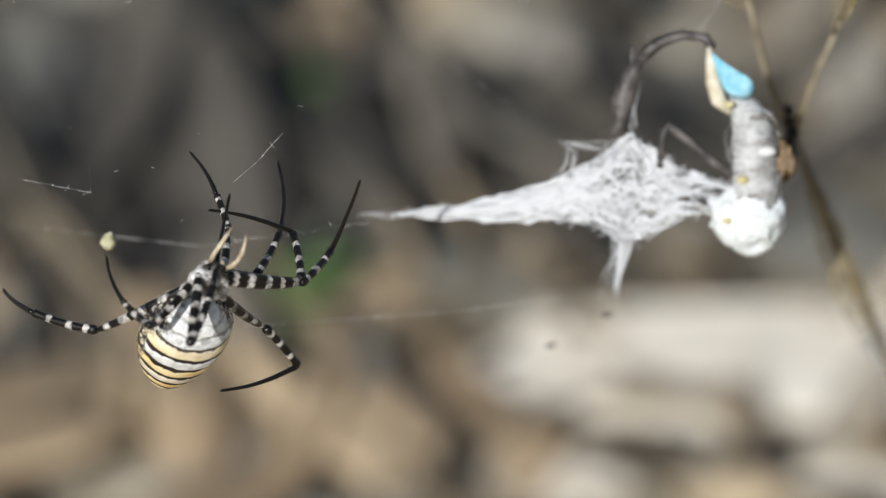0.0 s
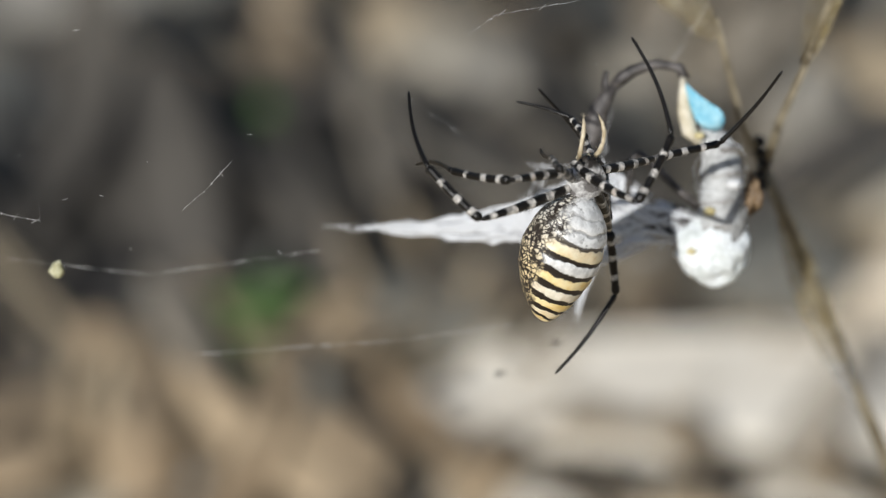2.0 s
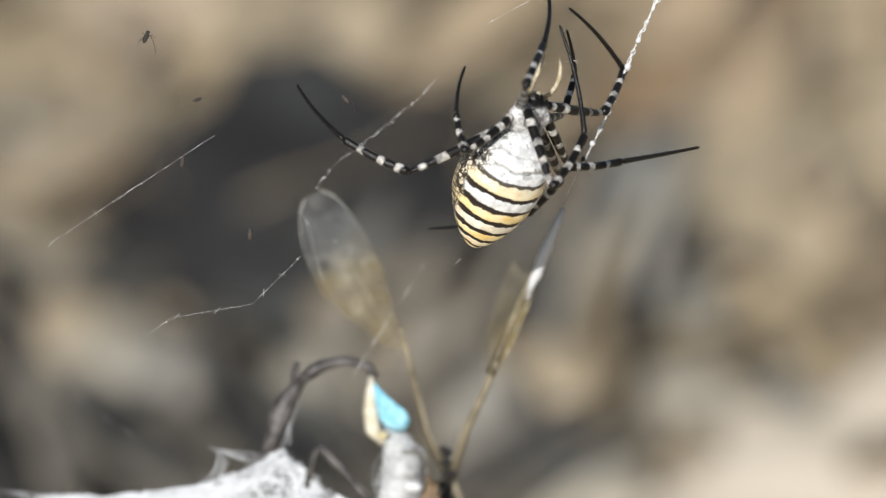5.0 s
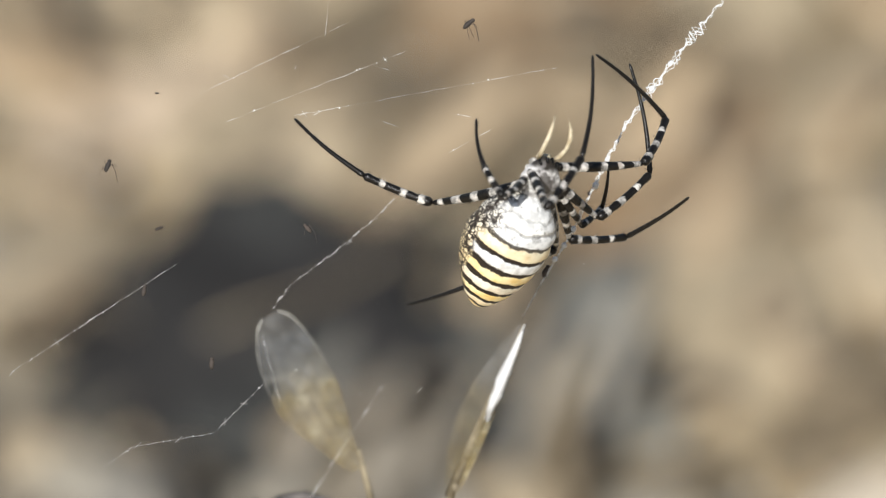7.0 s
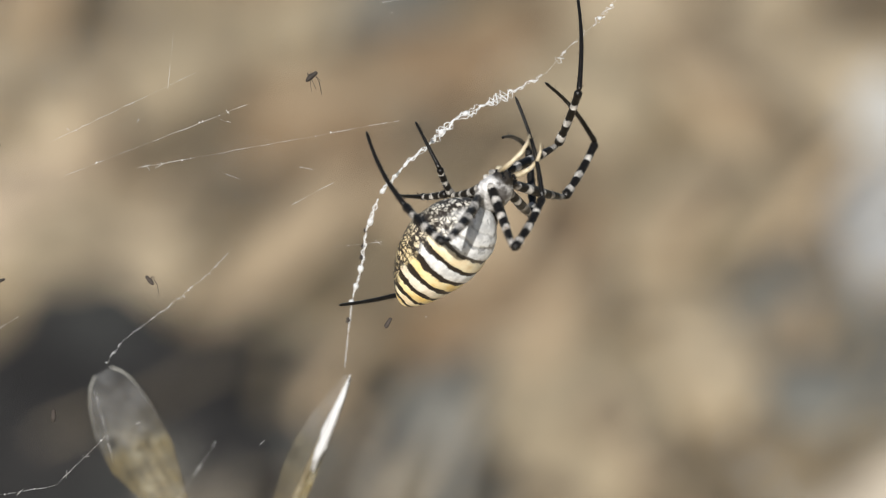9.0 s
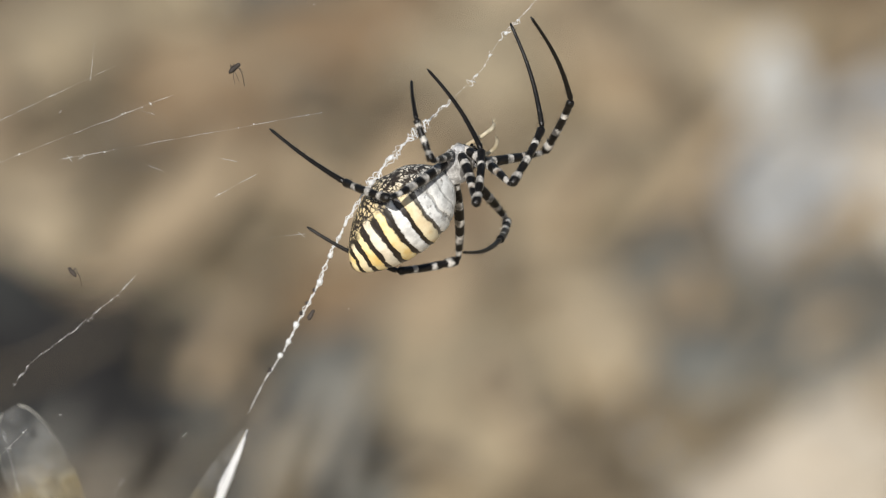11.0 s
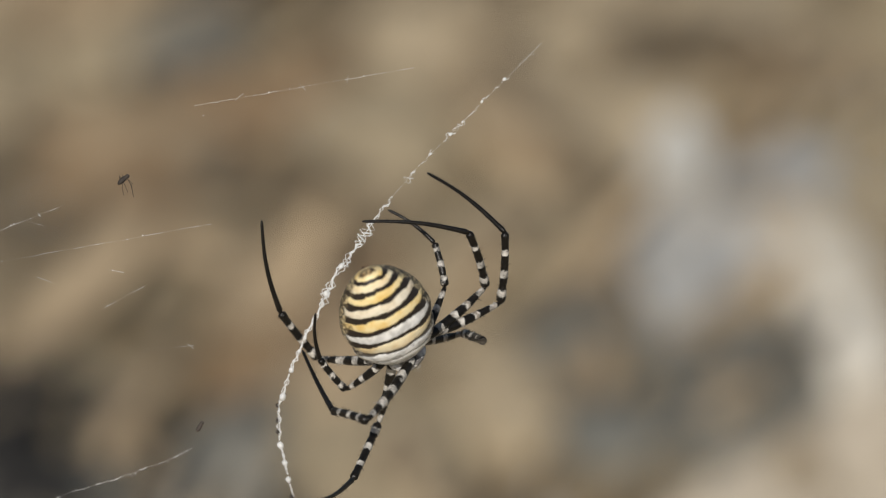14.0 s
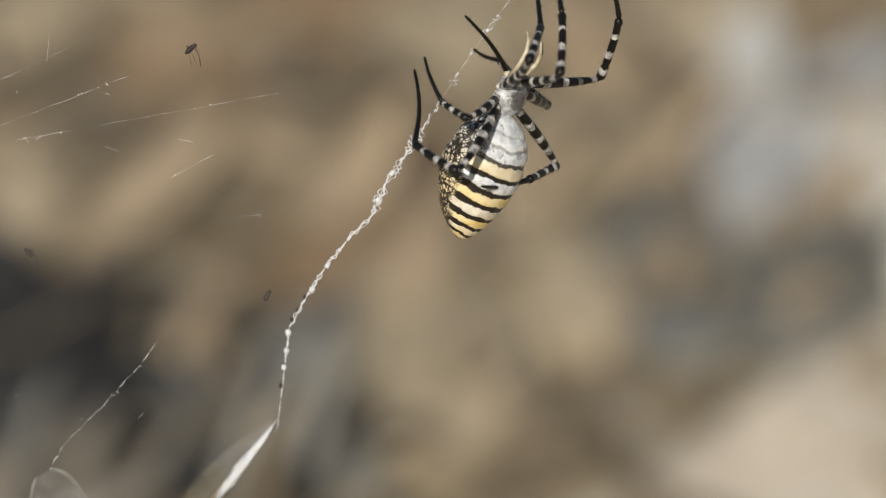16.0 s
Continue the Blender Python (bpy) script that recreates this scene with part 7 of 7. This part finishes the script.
    strand(6.8, (10.05, -7.77, 16.00), (11.77, -6.94, 19.65), (13.62, -6.15, 23.23), (15.34, -5.34, 26.85), (16.77, -4.48, 30.58), (18.25, -3.63, 34.27),
           (19.92, -2.82, 37.88), (21.92, -1.19, 40.90), (24.12, 0.38, 43.83), (26.38, 1.94, 46.71), (28.65, 3.49, 49.59), (30.93, 5.05, 52.46),
           (33.20, 6.60, 55.34), (35.47, 8.15, 58.22), (37.75, 9.70, 61.10), (40.02, 11.26, 63.97), (42.29, 12.81, 66.85), (44.57, 14.36, 69.73))
    strand(7.0, (10.70, -8.96, 13.91), (12.65, -8.25, 17.50), (14.73, -7.58, 21.00), (16.73, -6.91, 24.52), (18.38, -6.15, 28.20), (20.03, -5.40, 31.86),
           (21.93, -4.71, 35.41), (24.07, -3.19, 38.39), (26.51, -1.76, 41.19), (29.00, -0.35, 43.96), (31.52, 1.05, 46.71), (34.04, 2.45, 49.45),
           (36.56, 3.86, 52.20), (39.08, 5.26, 54.94), (41.60, 6.66, 57.69), (44.13, 8.06, 60.43), (46.65, 9.46, 63.18), (49.17, 10.86, 65.92))
    strand(7.5, (8.24, -7.47, 16.79), (9.35, -6.64, 20.70), (10.41, -5.80, 24.61), (11.42, -4.96, 28.52), (12.48, -4.13, 32.41), (14.10, -3.41, 36.10),
           (15.78, -2.71, 39.75), (17.86, -1.20, 42.79), (20.70, 0.02, 45.28), (23.44, 1.28, 47.87), (26.07, 2.60, 50.55), (29.09, 3.73, 52.89),
           (32.11, 4.87, 55.22), (35.13, 6.00, 57.55), (38.16, 7.13, 59.88), (41.18, 8.27, 62.21), (44.20, 9.40, 64.55), (47.22, 10.53, 66.88))
    strand(8.0, (8.30, -6.11, 19.22), (10.31, -5.51, 22.81), (11.89, -4.81, 26.57), (12.25, -3.98, 30.57), (12.69, -3.14, 34.57), (13.87, -2.45, 38.32),
           (16.66, -2.16, 41.30), (19.57, -1.01, 43.77), (22.60, 0.06, 46.11), (26.05, 0.82, 47.81), (29.41, 1.63, 49.62), (32.32, 2.77, 52.08),
           (34.73, 4.12, 54.94), (37.12, 5.47, 57.82), (39.51, 6.83, 60.71), (41.89, 8.19, 63.59), (44.28, 9.55, 66.48), (46.66, 10.91, 69.36))
    strand(8.5, (9.53, -5.31, 20.70), (10.10, -4.48, 24.74), (10.45, -3.64, 28.78), (10.71, -2.79, 32.82), (11.51, -2.02, 36.76), (13.23, -1.48, 40.27),
           (16.18, -1.30, 43.11), (19.35, -0.34, 45.31), (22.49, 0.64, 47.54), (25.77, 1.50, 49.53), (29.42, 2.10, 51.01), (32.92, 2.79, 52.65),
           (35.15, 4.17, 55.64), (37.45, 5.53, 58.59), (39.89, 6.84, 61.46), (42.33, 8.15, 64.32), (44.77, 9.46, 67.18), (47.21, 10.77, 70.04))
    strand(8.6, (9.08, -5.35, 20.58), (9.34, -4.50, 24.64), (9.80, -3.66, 28.67), (10.67, -2.88, 32.63), (10.99, -2.06, 36.61), (12.54, -1.41, 40.36),
           (15.21, -1.10, 43.46), (18.27, -0.08, 45.76), (21.10, 1.05, 48.29), (24.70, 1.63, 49.73), (28.32, 2.25, 51.26), (31.82, 2.97, 52.97),
           (34.44, 4.21, 55.71), (37.10, 5.43, 58.41), (39.69, 6.69, 61.16), (42.27, 7.94, 63.92), (44.86, 9.19, 66.67), (47.44, 10.45, 69.43))
    strand(10.8, (11.35, -9.47, 11.83), (13.12, -8.85, 15.56), (14.81, -8.21, 19.32), (16.61, -7.62, 23.01), (18.59, -7.08, 26.60), (20.16, -6.43, 30.37),
           (21.86, -5.82, 34.07), (23.63, -4.33, 37.31), (26.13, -3.09, 40.11), (28.86, -1.94, 42.76), (31.79, -0.89, 45.25), (34.50, 0.27, 47.93),
           (37.15, 1.46, 50.65), (39.61, 2.73, 53.50), (41.96, 4.03, 56.44), (44.31, 5.34, 59.37), (46.67, 6.65, 62.31), (49.02, 7.96, 65.24))
    strand(11.0, (11.03, -9.58, 11.52), (12.79, -8.96, 15.26), (14.97, -8.48, 18.75), (16.63, -7.89, 22.40), (18.54, -7.33, 26.02), (19.98, -6.65, 29.83),
           (21.69, -6.05, 33.52), (23.64, -4.60, 36.67), (25.96, -3.30, 39.60), (28.68, -2.14, 42.27), (31.54, -1.05, 44.81), (34.47, 0.00, 47.30),
           (37.26, 1.10, 49.86), (39.24, 2.50, 52.94), (41.92, 3.68, 55.64), (44.60, 4.85, 58.35), (47.27, 6.03, 61.05), (49.95, 7.20, 63.75))
    strand(11.5, (11.99, -10.46, 10.15), (13.57, -9.76, 13.95), (15.46, -9.16, 17.60), (16.55, -8.39, 21.50), (18.34, -7.77, 25.16), (19.88, -7.10, 28.91),
           (21.29, -6.40, 32.70), (23.20, -4.92, 35.87), (25.24, -3.48, 38.96), (27.60, -2.16, 41.88), (29.91, -0.82, 44.81), (32.84, 0.25, 47.29),
           (35.46, 1.46, 50.02), (38.03, 2.70, 52.80), (40.60, 3.95, 55.58), (43.17, 5.19, 58.35), (45.74, 6.43, 61.13), (48.31, 7.67, 63.91))
    strand(12.0, (8.30, -9.43, 11.66), (10.44, -8.89, 15.20), (12.82, -8.45, 18.58), (14.44, -7.79, 22.32), (16.75, -7.34, 25.71), (18.48, -6.72, 29.38),
           (20.42, -6.16, 32.94), (22.62, -4.77, 35.96), (25.34, -3.63, 38.57), (27.83, -2.39, 41.32), (29.99, -1.01, 44.33), (32.96, 0.02, 46.75),
           (36.04, 0.96, 48.99), (37.97, 2.44, 52.14), (39.89, 3.91, 55.30), (41.82, 5.39, 58.46), (43.74, 6.86, 61.62), (45.67, 8.34, 64.78))
    strand(12.5, (6.62, -8.33, 12.90), (8.49, -7.76, 16.61), (10.82, -7.37, 20.02), (12.21, -6.71, 23.86), (14.31, -6.25, 27.37), (16.26, -5.77, 30.92),
           (18.23, -5.28, 34.48), (20.59, -4.00, 37.43), (23.13, -2.80, 40.22), (26.05, -1.80, 42.69), (28.48, -0.56, 45.56), (31.39, 0.47, 48.07),
           (34.16, 1.57, 50.72), (36.83, 2.72, 53.44), (39.40, 3.91, 56.23), (41.97, 5.11, 59.03), (44.54, 6.30, 61.83), (47.12, 7.49, 64.62))
    strand(13.0, (5.66, -6.92, 14.49), (7.41, -6.37, 18.27), (9.53, -5.95, 21.83), (10.93, -5.34, 25.69), (13.14, -4.97, 29.16), (14.70, -4.40, 32.94),
           (16.45, -3.88, 36.65), (18.29, -2.48, 39.89), (21.30, -1.64, 42.15), (24.50, -0.83, 44.36), (27.40, 0.15, 46.89), (30.21, 1.19, 49.51),
           (33.14, 2.16, 52.03), (35.81, 3.26, 54.77), (38.36, 4.41, 57.60), (40.92, 5.56, 60.43), (43.47, 6.71, 63.26), (46.03, 7.85, 66.08))
    strand(13.5, (6.66, -7.65, 11.93), (8.31, -7.11, 15.77), (10.40, -6.71, 19.37), (11.95, -6.17, 23.19), (14.27, -5.88, 26.62), (16.00, -5.40, 30.35),
           (17.97, -4.98, 33.98), (20.09, -3.71, 37.10), (22.91, -2.74, 39.69), (25.48, -1.66, 42.47), (28.48, -0.78, 44.91), (31.33, 0.20, 47.52),
           (34.31, 1.10, 50.00), (36.93, 2.17, 52.77), (39.30, 3.36, 55.75), (41.66, 4.54, 58.72), (44.03, 5.73, 61.70), (46.40, 6.91, 64.67))
    strand(14.0, (28.34, -12.86, 5.71), (27.26, -12.00, 9.65), (26.24, -11.14, 13.61), (25.25, -10.28, 17.55), (25.11, -9.46, 21.57), (26.27, -8.81, 25.46),
           (27.79, -8.22, 29.26), (29.56, -6.80, 32.52), (31.13, -5.33, 35.86), (33.57, -4.14, 38.76), (35.72, -2.83, 41.85), (38.16, -1.64, 44.76),
           (40.73, -0.50, 47.57), (43.53, 0.54, 50.21), (46.33, 1.58, 52.85), (49.13, 2.62, 55.48), (51.93, 3.65, 58.12), (54.72, 4.69, 60.76))
    strand(14.5, (30.27, -14.33, 3.55), (30.95, -13.53, 7.61), (31.78, -12.75, 11.63), (31.99, -11.91, 15.67), (31.46, -11.03, 19.68), (31.90, -10.23, 23.68),
           (32.81, -9.49, 27.64), (33.62, -7.83, 31.17), (34.03, -6.12, 34.74), (35.73, -4.66, 38.02), (37.58, -3.24, 41.24), (39.68, -1.90, 44.34),
           (42.02, -0.64, 47.30), (44.64, 0.51, 50.07), (47.26, 1.65, 52.85), (49.88, 2.79, 55.62), (52.50, 3.94, 58.40), (55.11, 5.08, 61.17))
    strand(15.0, (24.25, -13.79, 4.36), (25.58, -13.08, 8.27), (26.51, -12.30, 12.24), (27.68, -11.59, 16.09), (28.11, -10.76, 20.11), (28.15, -9.89, 24.15),
           (28.76, -9.08, 28.14), (29.48, -7.38, 31.67), (31.46, -5.99, 34.78), (33.81, -4.73, 37.66), (37.01, -3.96, 39.67), (39.28, -2.64, 42.66),
           (41.44, -1.28, 45.71), (43.38, 0.15, 48.88), (45.43, 1.54, 52.00), (47.49, 2.93, 55.11), (49.56, 4.32, 58.22), (51.62, 5.72, 61.32))
    strand(15.25, (-4.47, -13.02, 5.97), (-1.16, -12.26, 9.92), (2.17, -11.52, 13.82), (5.86, -10.88, 17.56), (9.24, -10.21, 21.34), (12.14, -9.44, 25.27),
           (15.38, -8.71, 29.14), (18.60, -7.06, 32.59), (22.41, -5.56, 35.84), (26.64, -4.19, 38.91), (31.38, -3.08, 41.49), (35.65, -1.70, 44.56),
           (39.86, -0.29, 47.67), (41.89, 1.12, 50.79), (44.00, 2.50, 53.88), (46.11, 3.89, 56.96), (48.22, 5.28, 60.04), (50.32, 6.66, 63.12))
    strand(15.5, (22.81, -12.25, 7.58), (23.77, -11.44, 11.57), (25.16, -10.74, 15.41), (27.04, -10.17, 19.04), (29.03, -9.67, 22.57), (30.47, -8.99, 26.38),
           (32.00, -8.33, 30.14), (33.39, -6.74, 33.51), (34.70, -5.13, 36.91), (36.46, -3.64, 40.15), (38.41, -2.19, 43.31), (40.35, -0.75, 46.47),
           (42.27, 0.71, 49.64), (44.41, 2.09, 52.70), (46.56, 3.47, 55.76), (48.72, 4.85, 58.81), (50.87, 6.23, 61.86), (53.02, 7.60, 64.92))
    strand(15.75, (6.73, -12.34, 7.08), (7.73, -11.50, 11.10), (8.94, -10.71, 15.04), (10.39, -9.98, 18.87), (12.62, -9.46, 22.44), (14.67, -8.86, 26.09),
           (16.95, -8.34, 29.62), (19.34, -6.99, 32.60), (21.04, -5.42, 35.92), (23.38, -4.01, 39.02), (25.72, -2.59, 42.12), (28.05, -1.17, 45.23),
           (30.35, 0.26, 48.36), (32.85, 1.62, 51.38), (35.37, 2.99, 54.39), (37.89, 4.34, 57.40), (40.40, 5.71, 60.41), (42.91, 7.06, 63.42))
    strand(16.0, (16.66, -12.44, 6.58), (17.11, -11.55, 10.63), (17.55, -10.67, 14.68), (17.97, -9.80, 18.70), (19.86, -9.24, 22.30), (21.93, -8.73, 25.81),
           (24.37, -8.36, 29.10), (27.18, -7.24, 31.69), (28.68, -5.71, 34.93), (31.00, -4.38, 37.88), (33.14, -2.99, 40.94), (35.27, -1.59, 44.00),
           (37.38, -0.19, 47.07), (39.65, 1.16, 50.05), (41.94, 2.50, 53.02), (44.23, 3.84, 55.99), (46.51, 5.19, 58.96), (48.80, 6.53, 61.93))


def move_spider():
    spider_stances()
    times = [s[0] for s in STANCES]
    place = [np.array(s[1][:3]) for s in STANCES]
    turns = turn_rows([s[1][3:] for s in STANCES])
    tails = turn_rows([s[2] for s in STANCES])
    joints = [np.array(s[3]) * MM for s in STANCES]
    beats = sorted({i * 0.125 for i in range(129)} | {13.5 + i * 0.03125 for i in range(20)})
    body, tail = [], []
    legs = [[[] for _ in range(3)] for _ in range(8)]
    held = [[None] * 3 for _ in range(8)]
    for t in beats:
        body.append((t, Matrix.Translation(glide(times, place, t)) @ quat(glide(times, turns, t)).to_matrix().to_4x4()))
        tail.append((t, quat(glide(times, tails, t)).to_matrix().to_4x4()))
        j = glide(times, joints, t)
        for k in range(8):
            p = Vector(HIPS[k])
            before = Vector((0, 0, 1))
            for s in range(3):
                d = Vector(j[k][s * 3:s * 3 + 3]) - p
                if d.length < 1e-5:
                    d = Vector((0, 1e-3, 0))
                d.normalize()
                old, q = held[k][s] if held[k][s] else (Vector((0, 0, 1)), Matrix.Identity(3).to_quaternion())
                q = aim(q, old, d)
                q = bow_out(q, d, before, 180 if t == 0 else 14)
                before = d
                held[k][s] = (d, q)
                legs[k][s].append((t, Matrix.Translation(p) @ q.to_matrix().to_4x4()))
                p = p + d * LENGTHS[k % 4][s] * MM
    walk(SPIDER, body)
    walk(ABDOMEN, tail)
    for k in range(8):
        for s in range(3):
            walk(LEGS[k][s], legs[k][s])


def move_silk():
    band_strands()
    times = [s[0] for s in STRANDS]
    nodes = [np.array(s[1]) * MM for s in STRANDS]
    beats = [i * 0.25 for i in range(65)]
    held = [None] * PIECES
    rows = [[] for _ in range(PIECES)]
    for t in beats:
        j = glide(times, nodes, t)
        for k in range(PIECES):
            d = (Vector(j[k + 1]) - Vector(j[k])).normalized()
            old, q = held[k] if held[k] else (Vector((0, 0, 1)), Matrix.Identity(3).to_quaternion())
            q = aim(q, old, d)
            held[k] = (d, q)
            rows[k].append((t, Matrix.Translation(j[k]) @ q.to_matrix().to_4x4()))
    for k in range(PIECES):
        walk(BAND_PIECES[k], rows[k])
    # the plant and the bundle hung on it sway in the breeze; so does the web
    rest = in_view(at(-3.9, -43.0, 0.633))
    hang = in_view(at(-15.9, -31.9, 0.626))
    shift = lambda m, a, b: m @ Matrix.Translation((a * MM, b * MM, 0))

    def sunk(m, t, rows):
        """The pose m carried away from the lens by some millimetres, as rows of (seconds, millimetres) say."""
        mm = np.interp(t, [r[0] for r in rows], [r[1] for r in rows])
        out = m.copy()
        out.translation = EYE + (m.translation - EYE) * (1 + mm / 630)
        return out

    lean = ((0.0, 20.0), (3.0, 20.0), (4.5, 12.0), (7.0, 3.0), (16.0, 3.0))
    hung = ((0.0, 3.0), (2.0, 4.0), (3.5, 10.0), (16.0, 10.0))
    walk(PLANT, [(t, sunk(shift(rest, a, b), t, lean)) for t, a, b in [
        (0.0, -3.60, 0.66),
        (0.5, -1.97, 3.93),
        (1.0, -0.20, -1.24),
        (1.5, 1.90, -1.57),
        (2.0, -0.92, 0.33),
        (2.5, 0.00, -0.72),
        (3.0, 0.98, -2.16),
        (3.5, -0.66, 0.00),
        (4.0, 0.39, 0.00),
        (4.5, 0.46, -0.98),
        (6.8, -0.52, 1.31),
        (7.0, 0.00, 0.00),
        (7.5, -2.49, 2.95),
        (8.0, -2.36, 5.17),
        (8.5, -1.11, 7.07),
        (8.6, -1.11, 7.34),
        (10.8, 0.26, -3.14),
        (11.0, -0.07, -3.47),
        (11.5, 0.92, -5.11),
        (12.0, -2.82, -3.28),
        (12.5, -4.52, -1.64),
        (13.0, -5.50, 0.46),
        (13.5, -4.19, -1.18),
        (14.0, 12.71, -8.25),
        (14.5, 17.95, -10.87),
        (15.0, 13.17, -11.86),
        (15.25, -13.50, -6.00),
        (15.5, 11.86, -8.25),
        (15.75, -4.30, -8.70),
        (16.0, 5.63, -9.24),
    ]])
    walk(BOUGH, [(t, pose(a * MM, b * MM, 0)) for t, a, b in [
        (0.0, 0.00, 0.00),
        (7.0, 0.00, 0.00),
        (7.5, 0.52, -0.33),
        (8.0, 1.31, -1.11),
        (8.5, 0.79, -0.79),
        (8.7, 0.79, -0.79),
        (10.8, 2.16, 1.24),
        (11.0, 2.16, 1.24),
        (11.5, 2.82, 0.26),
        (12.0, 2.62, 0.33),
        (13.5, 2.62, 0.33),
        (14.0, 2.95, 1.97),
        (14.5, 3.14, 3.54),
        (15.0, 1.38, 1.64),
        (15.5, -4.06, 3.93),
        (16.0, 2.95, -3.93),
    ]])
    # the bract and the frayed anchor line swing about their tied ends
    swung = lambda end, lift, c: Matrix.Translation(end + Vector((0, lift * MM, 0))) @ pose(0, 0, 0, 0, 0, c) @ Matrix.Translation(-end)
    walk(BRACT[0], [(t, swung(BRACT[1], lift, c)) for t, lift, c in [
        (0.0, 0.0, 0), (11.5, 0.0, 0), (12.5, 3.0, 0), (13.5, 3.0, -4), (14.5, 3.0, -14), (15.5, 3.0, -25), (16.0, 3.5, -15)]])
    walk(ANCHOR[0], [(t, swung(ANCHOR[1], lift, c)) for t, lift, c in [
        (0.0, 0.0, 0), (8.7, 0.0, 0), (11.0, 2.0, 0), (11.5, 2.5, 2), (12.5, -1.5, -7), (13.5, -1.0, -14), (14.0, 0.0, -20), (14.5, 0.0, -22), (15.0, 0.0, -13), (15.5, 0.0, -16), (16.0, 0.0, 8)]])
    walk(PREY, [(t, sunk(shift(hang, a, b), t, hung) @ pose(0, 0, 0, 0, 0, c)) for t, a, b, c in [
        (0.0, -3.64, 0.66, 0.0),
        (0.5, -1.99, 3.97, 0.0),
        (1.0, -0.20, -1.26, -5.0),
        (1.5, 1.92, -1.59, -5.0),
        (2.0, -0.93, 0.33, -3.0),
        (2.5, 0.00, -0.73, -5.5),
        (3.0, 0.99, -2.18, -8.5),
        (3.5, -2.12, -0.66, -8.0),
        (4.0, 0.40, 0.33, -9.0),
        (4.5, 0.46, 0.66, -8.5),
        (6.8, -0.66, 0.46, -8.0),
        (7.0, 0.00, 0.00, -8.0),
        (7.5, -2.52, 2.98, -8.0),
        (8.0, -2.38, 5.23, -8.0),
        (8.5, -1.13, 7.15, -8.0),
        (8.6, -1.13, 7.41, -8.0),
        (10.8, 0.26, -3.18, -8.0),
        (11.0, -0.07, -3.51, -8.0),
        (11.5, 0.93, -5.16, -8.0),
        (12.0, -2.85, -3.31, -8.0),
        (12.5, -4.57, -1.65, -8.0),
        (13.0, -5.56, 0.46, -8.0),
        (13.5, -4.24, -1.19, -8.0),
        (14.0, 12.84, -8.34, -8.0),
        (14.5, 18.14, -10.99, -8.0),
        (15.0, 13.31, -11.98, -8.0),
        (15.25, -13.64, -6.06, -8.0),
        (15.5, 11.98, -8.34, -8.0),
        (15.75, -4.34, -8.79, -8.0),
        (16.0, 5.69, -9.33, -8.0),
    ]])
    net = in_view(at(90, 145, 0.6))
    walk(WEB, [(t, shift(net, a, b)) for t, a, b in [
        (0.0, 0.00, 0.00),
        (6.8, 0.00, 0.00),
        (7.0, 0.00, 0.00),
        (7.5, -0.83, 3.24),
        (8.0, 1.78, 3.88),
        (8.5, 2.35, 5.53),
        (8.6, 0.51, 6.11),
        (10.8, 4.90, 4.20),
        (11.0, 4.71, 3.43),
        (11.5, 4.90, 3.37),
        (12.0, 1.27, 4.71),
        (12.5, -0.06, 4.83),
        (13.0, -0.38, 5.15),
        (13.5, 1.65, 5.15),
        (14.0, 2.80, -1.08),
        (14.5, 5.66, -0.95),
        (15.0, 4.83, 0.00),
        (15.5, 3.94, 0.83),
        (16.0, 2.16, 2.23),
    ]])


motions()
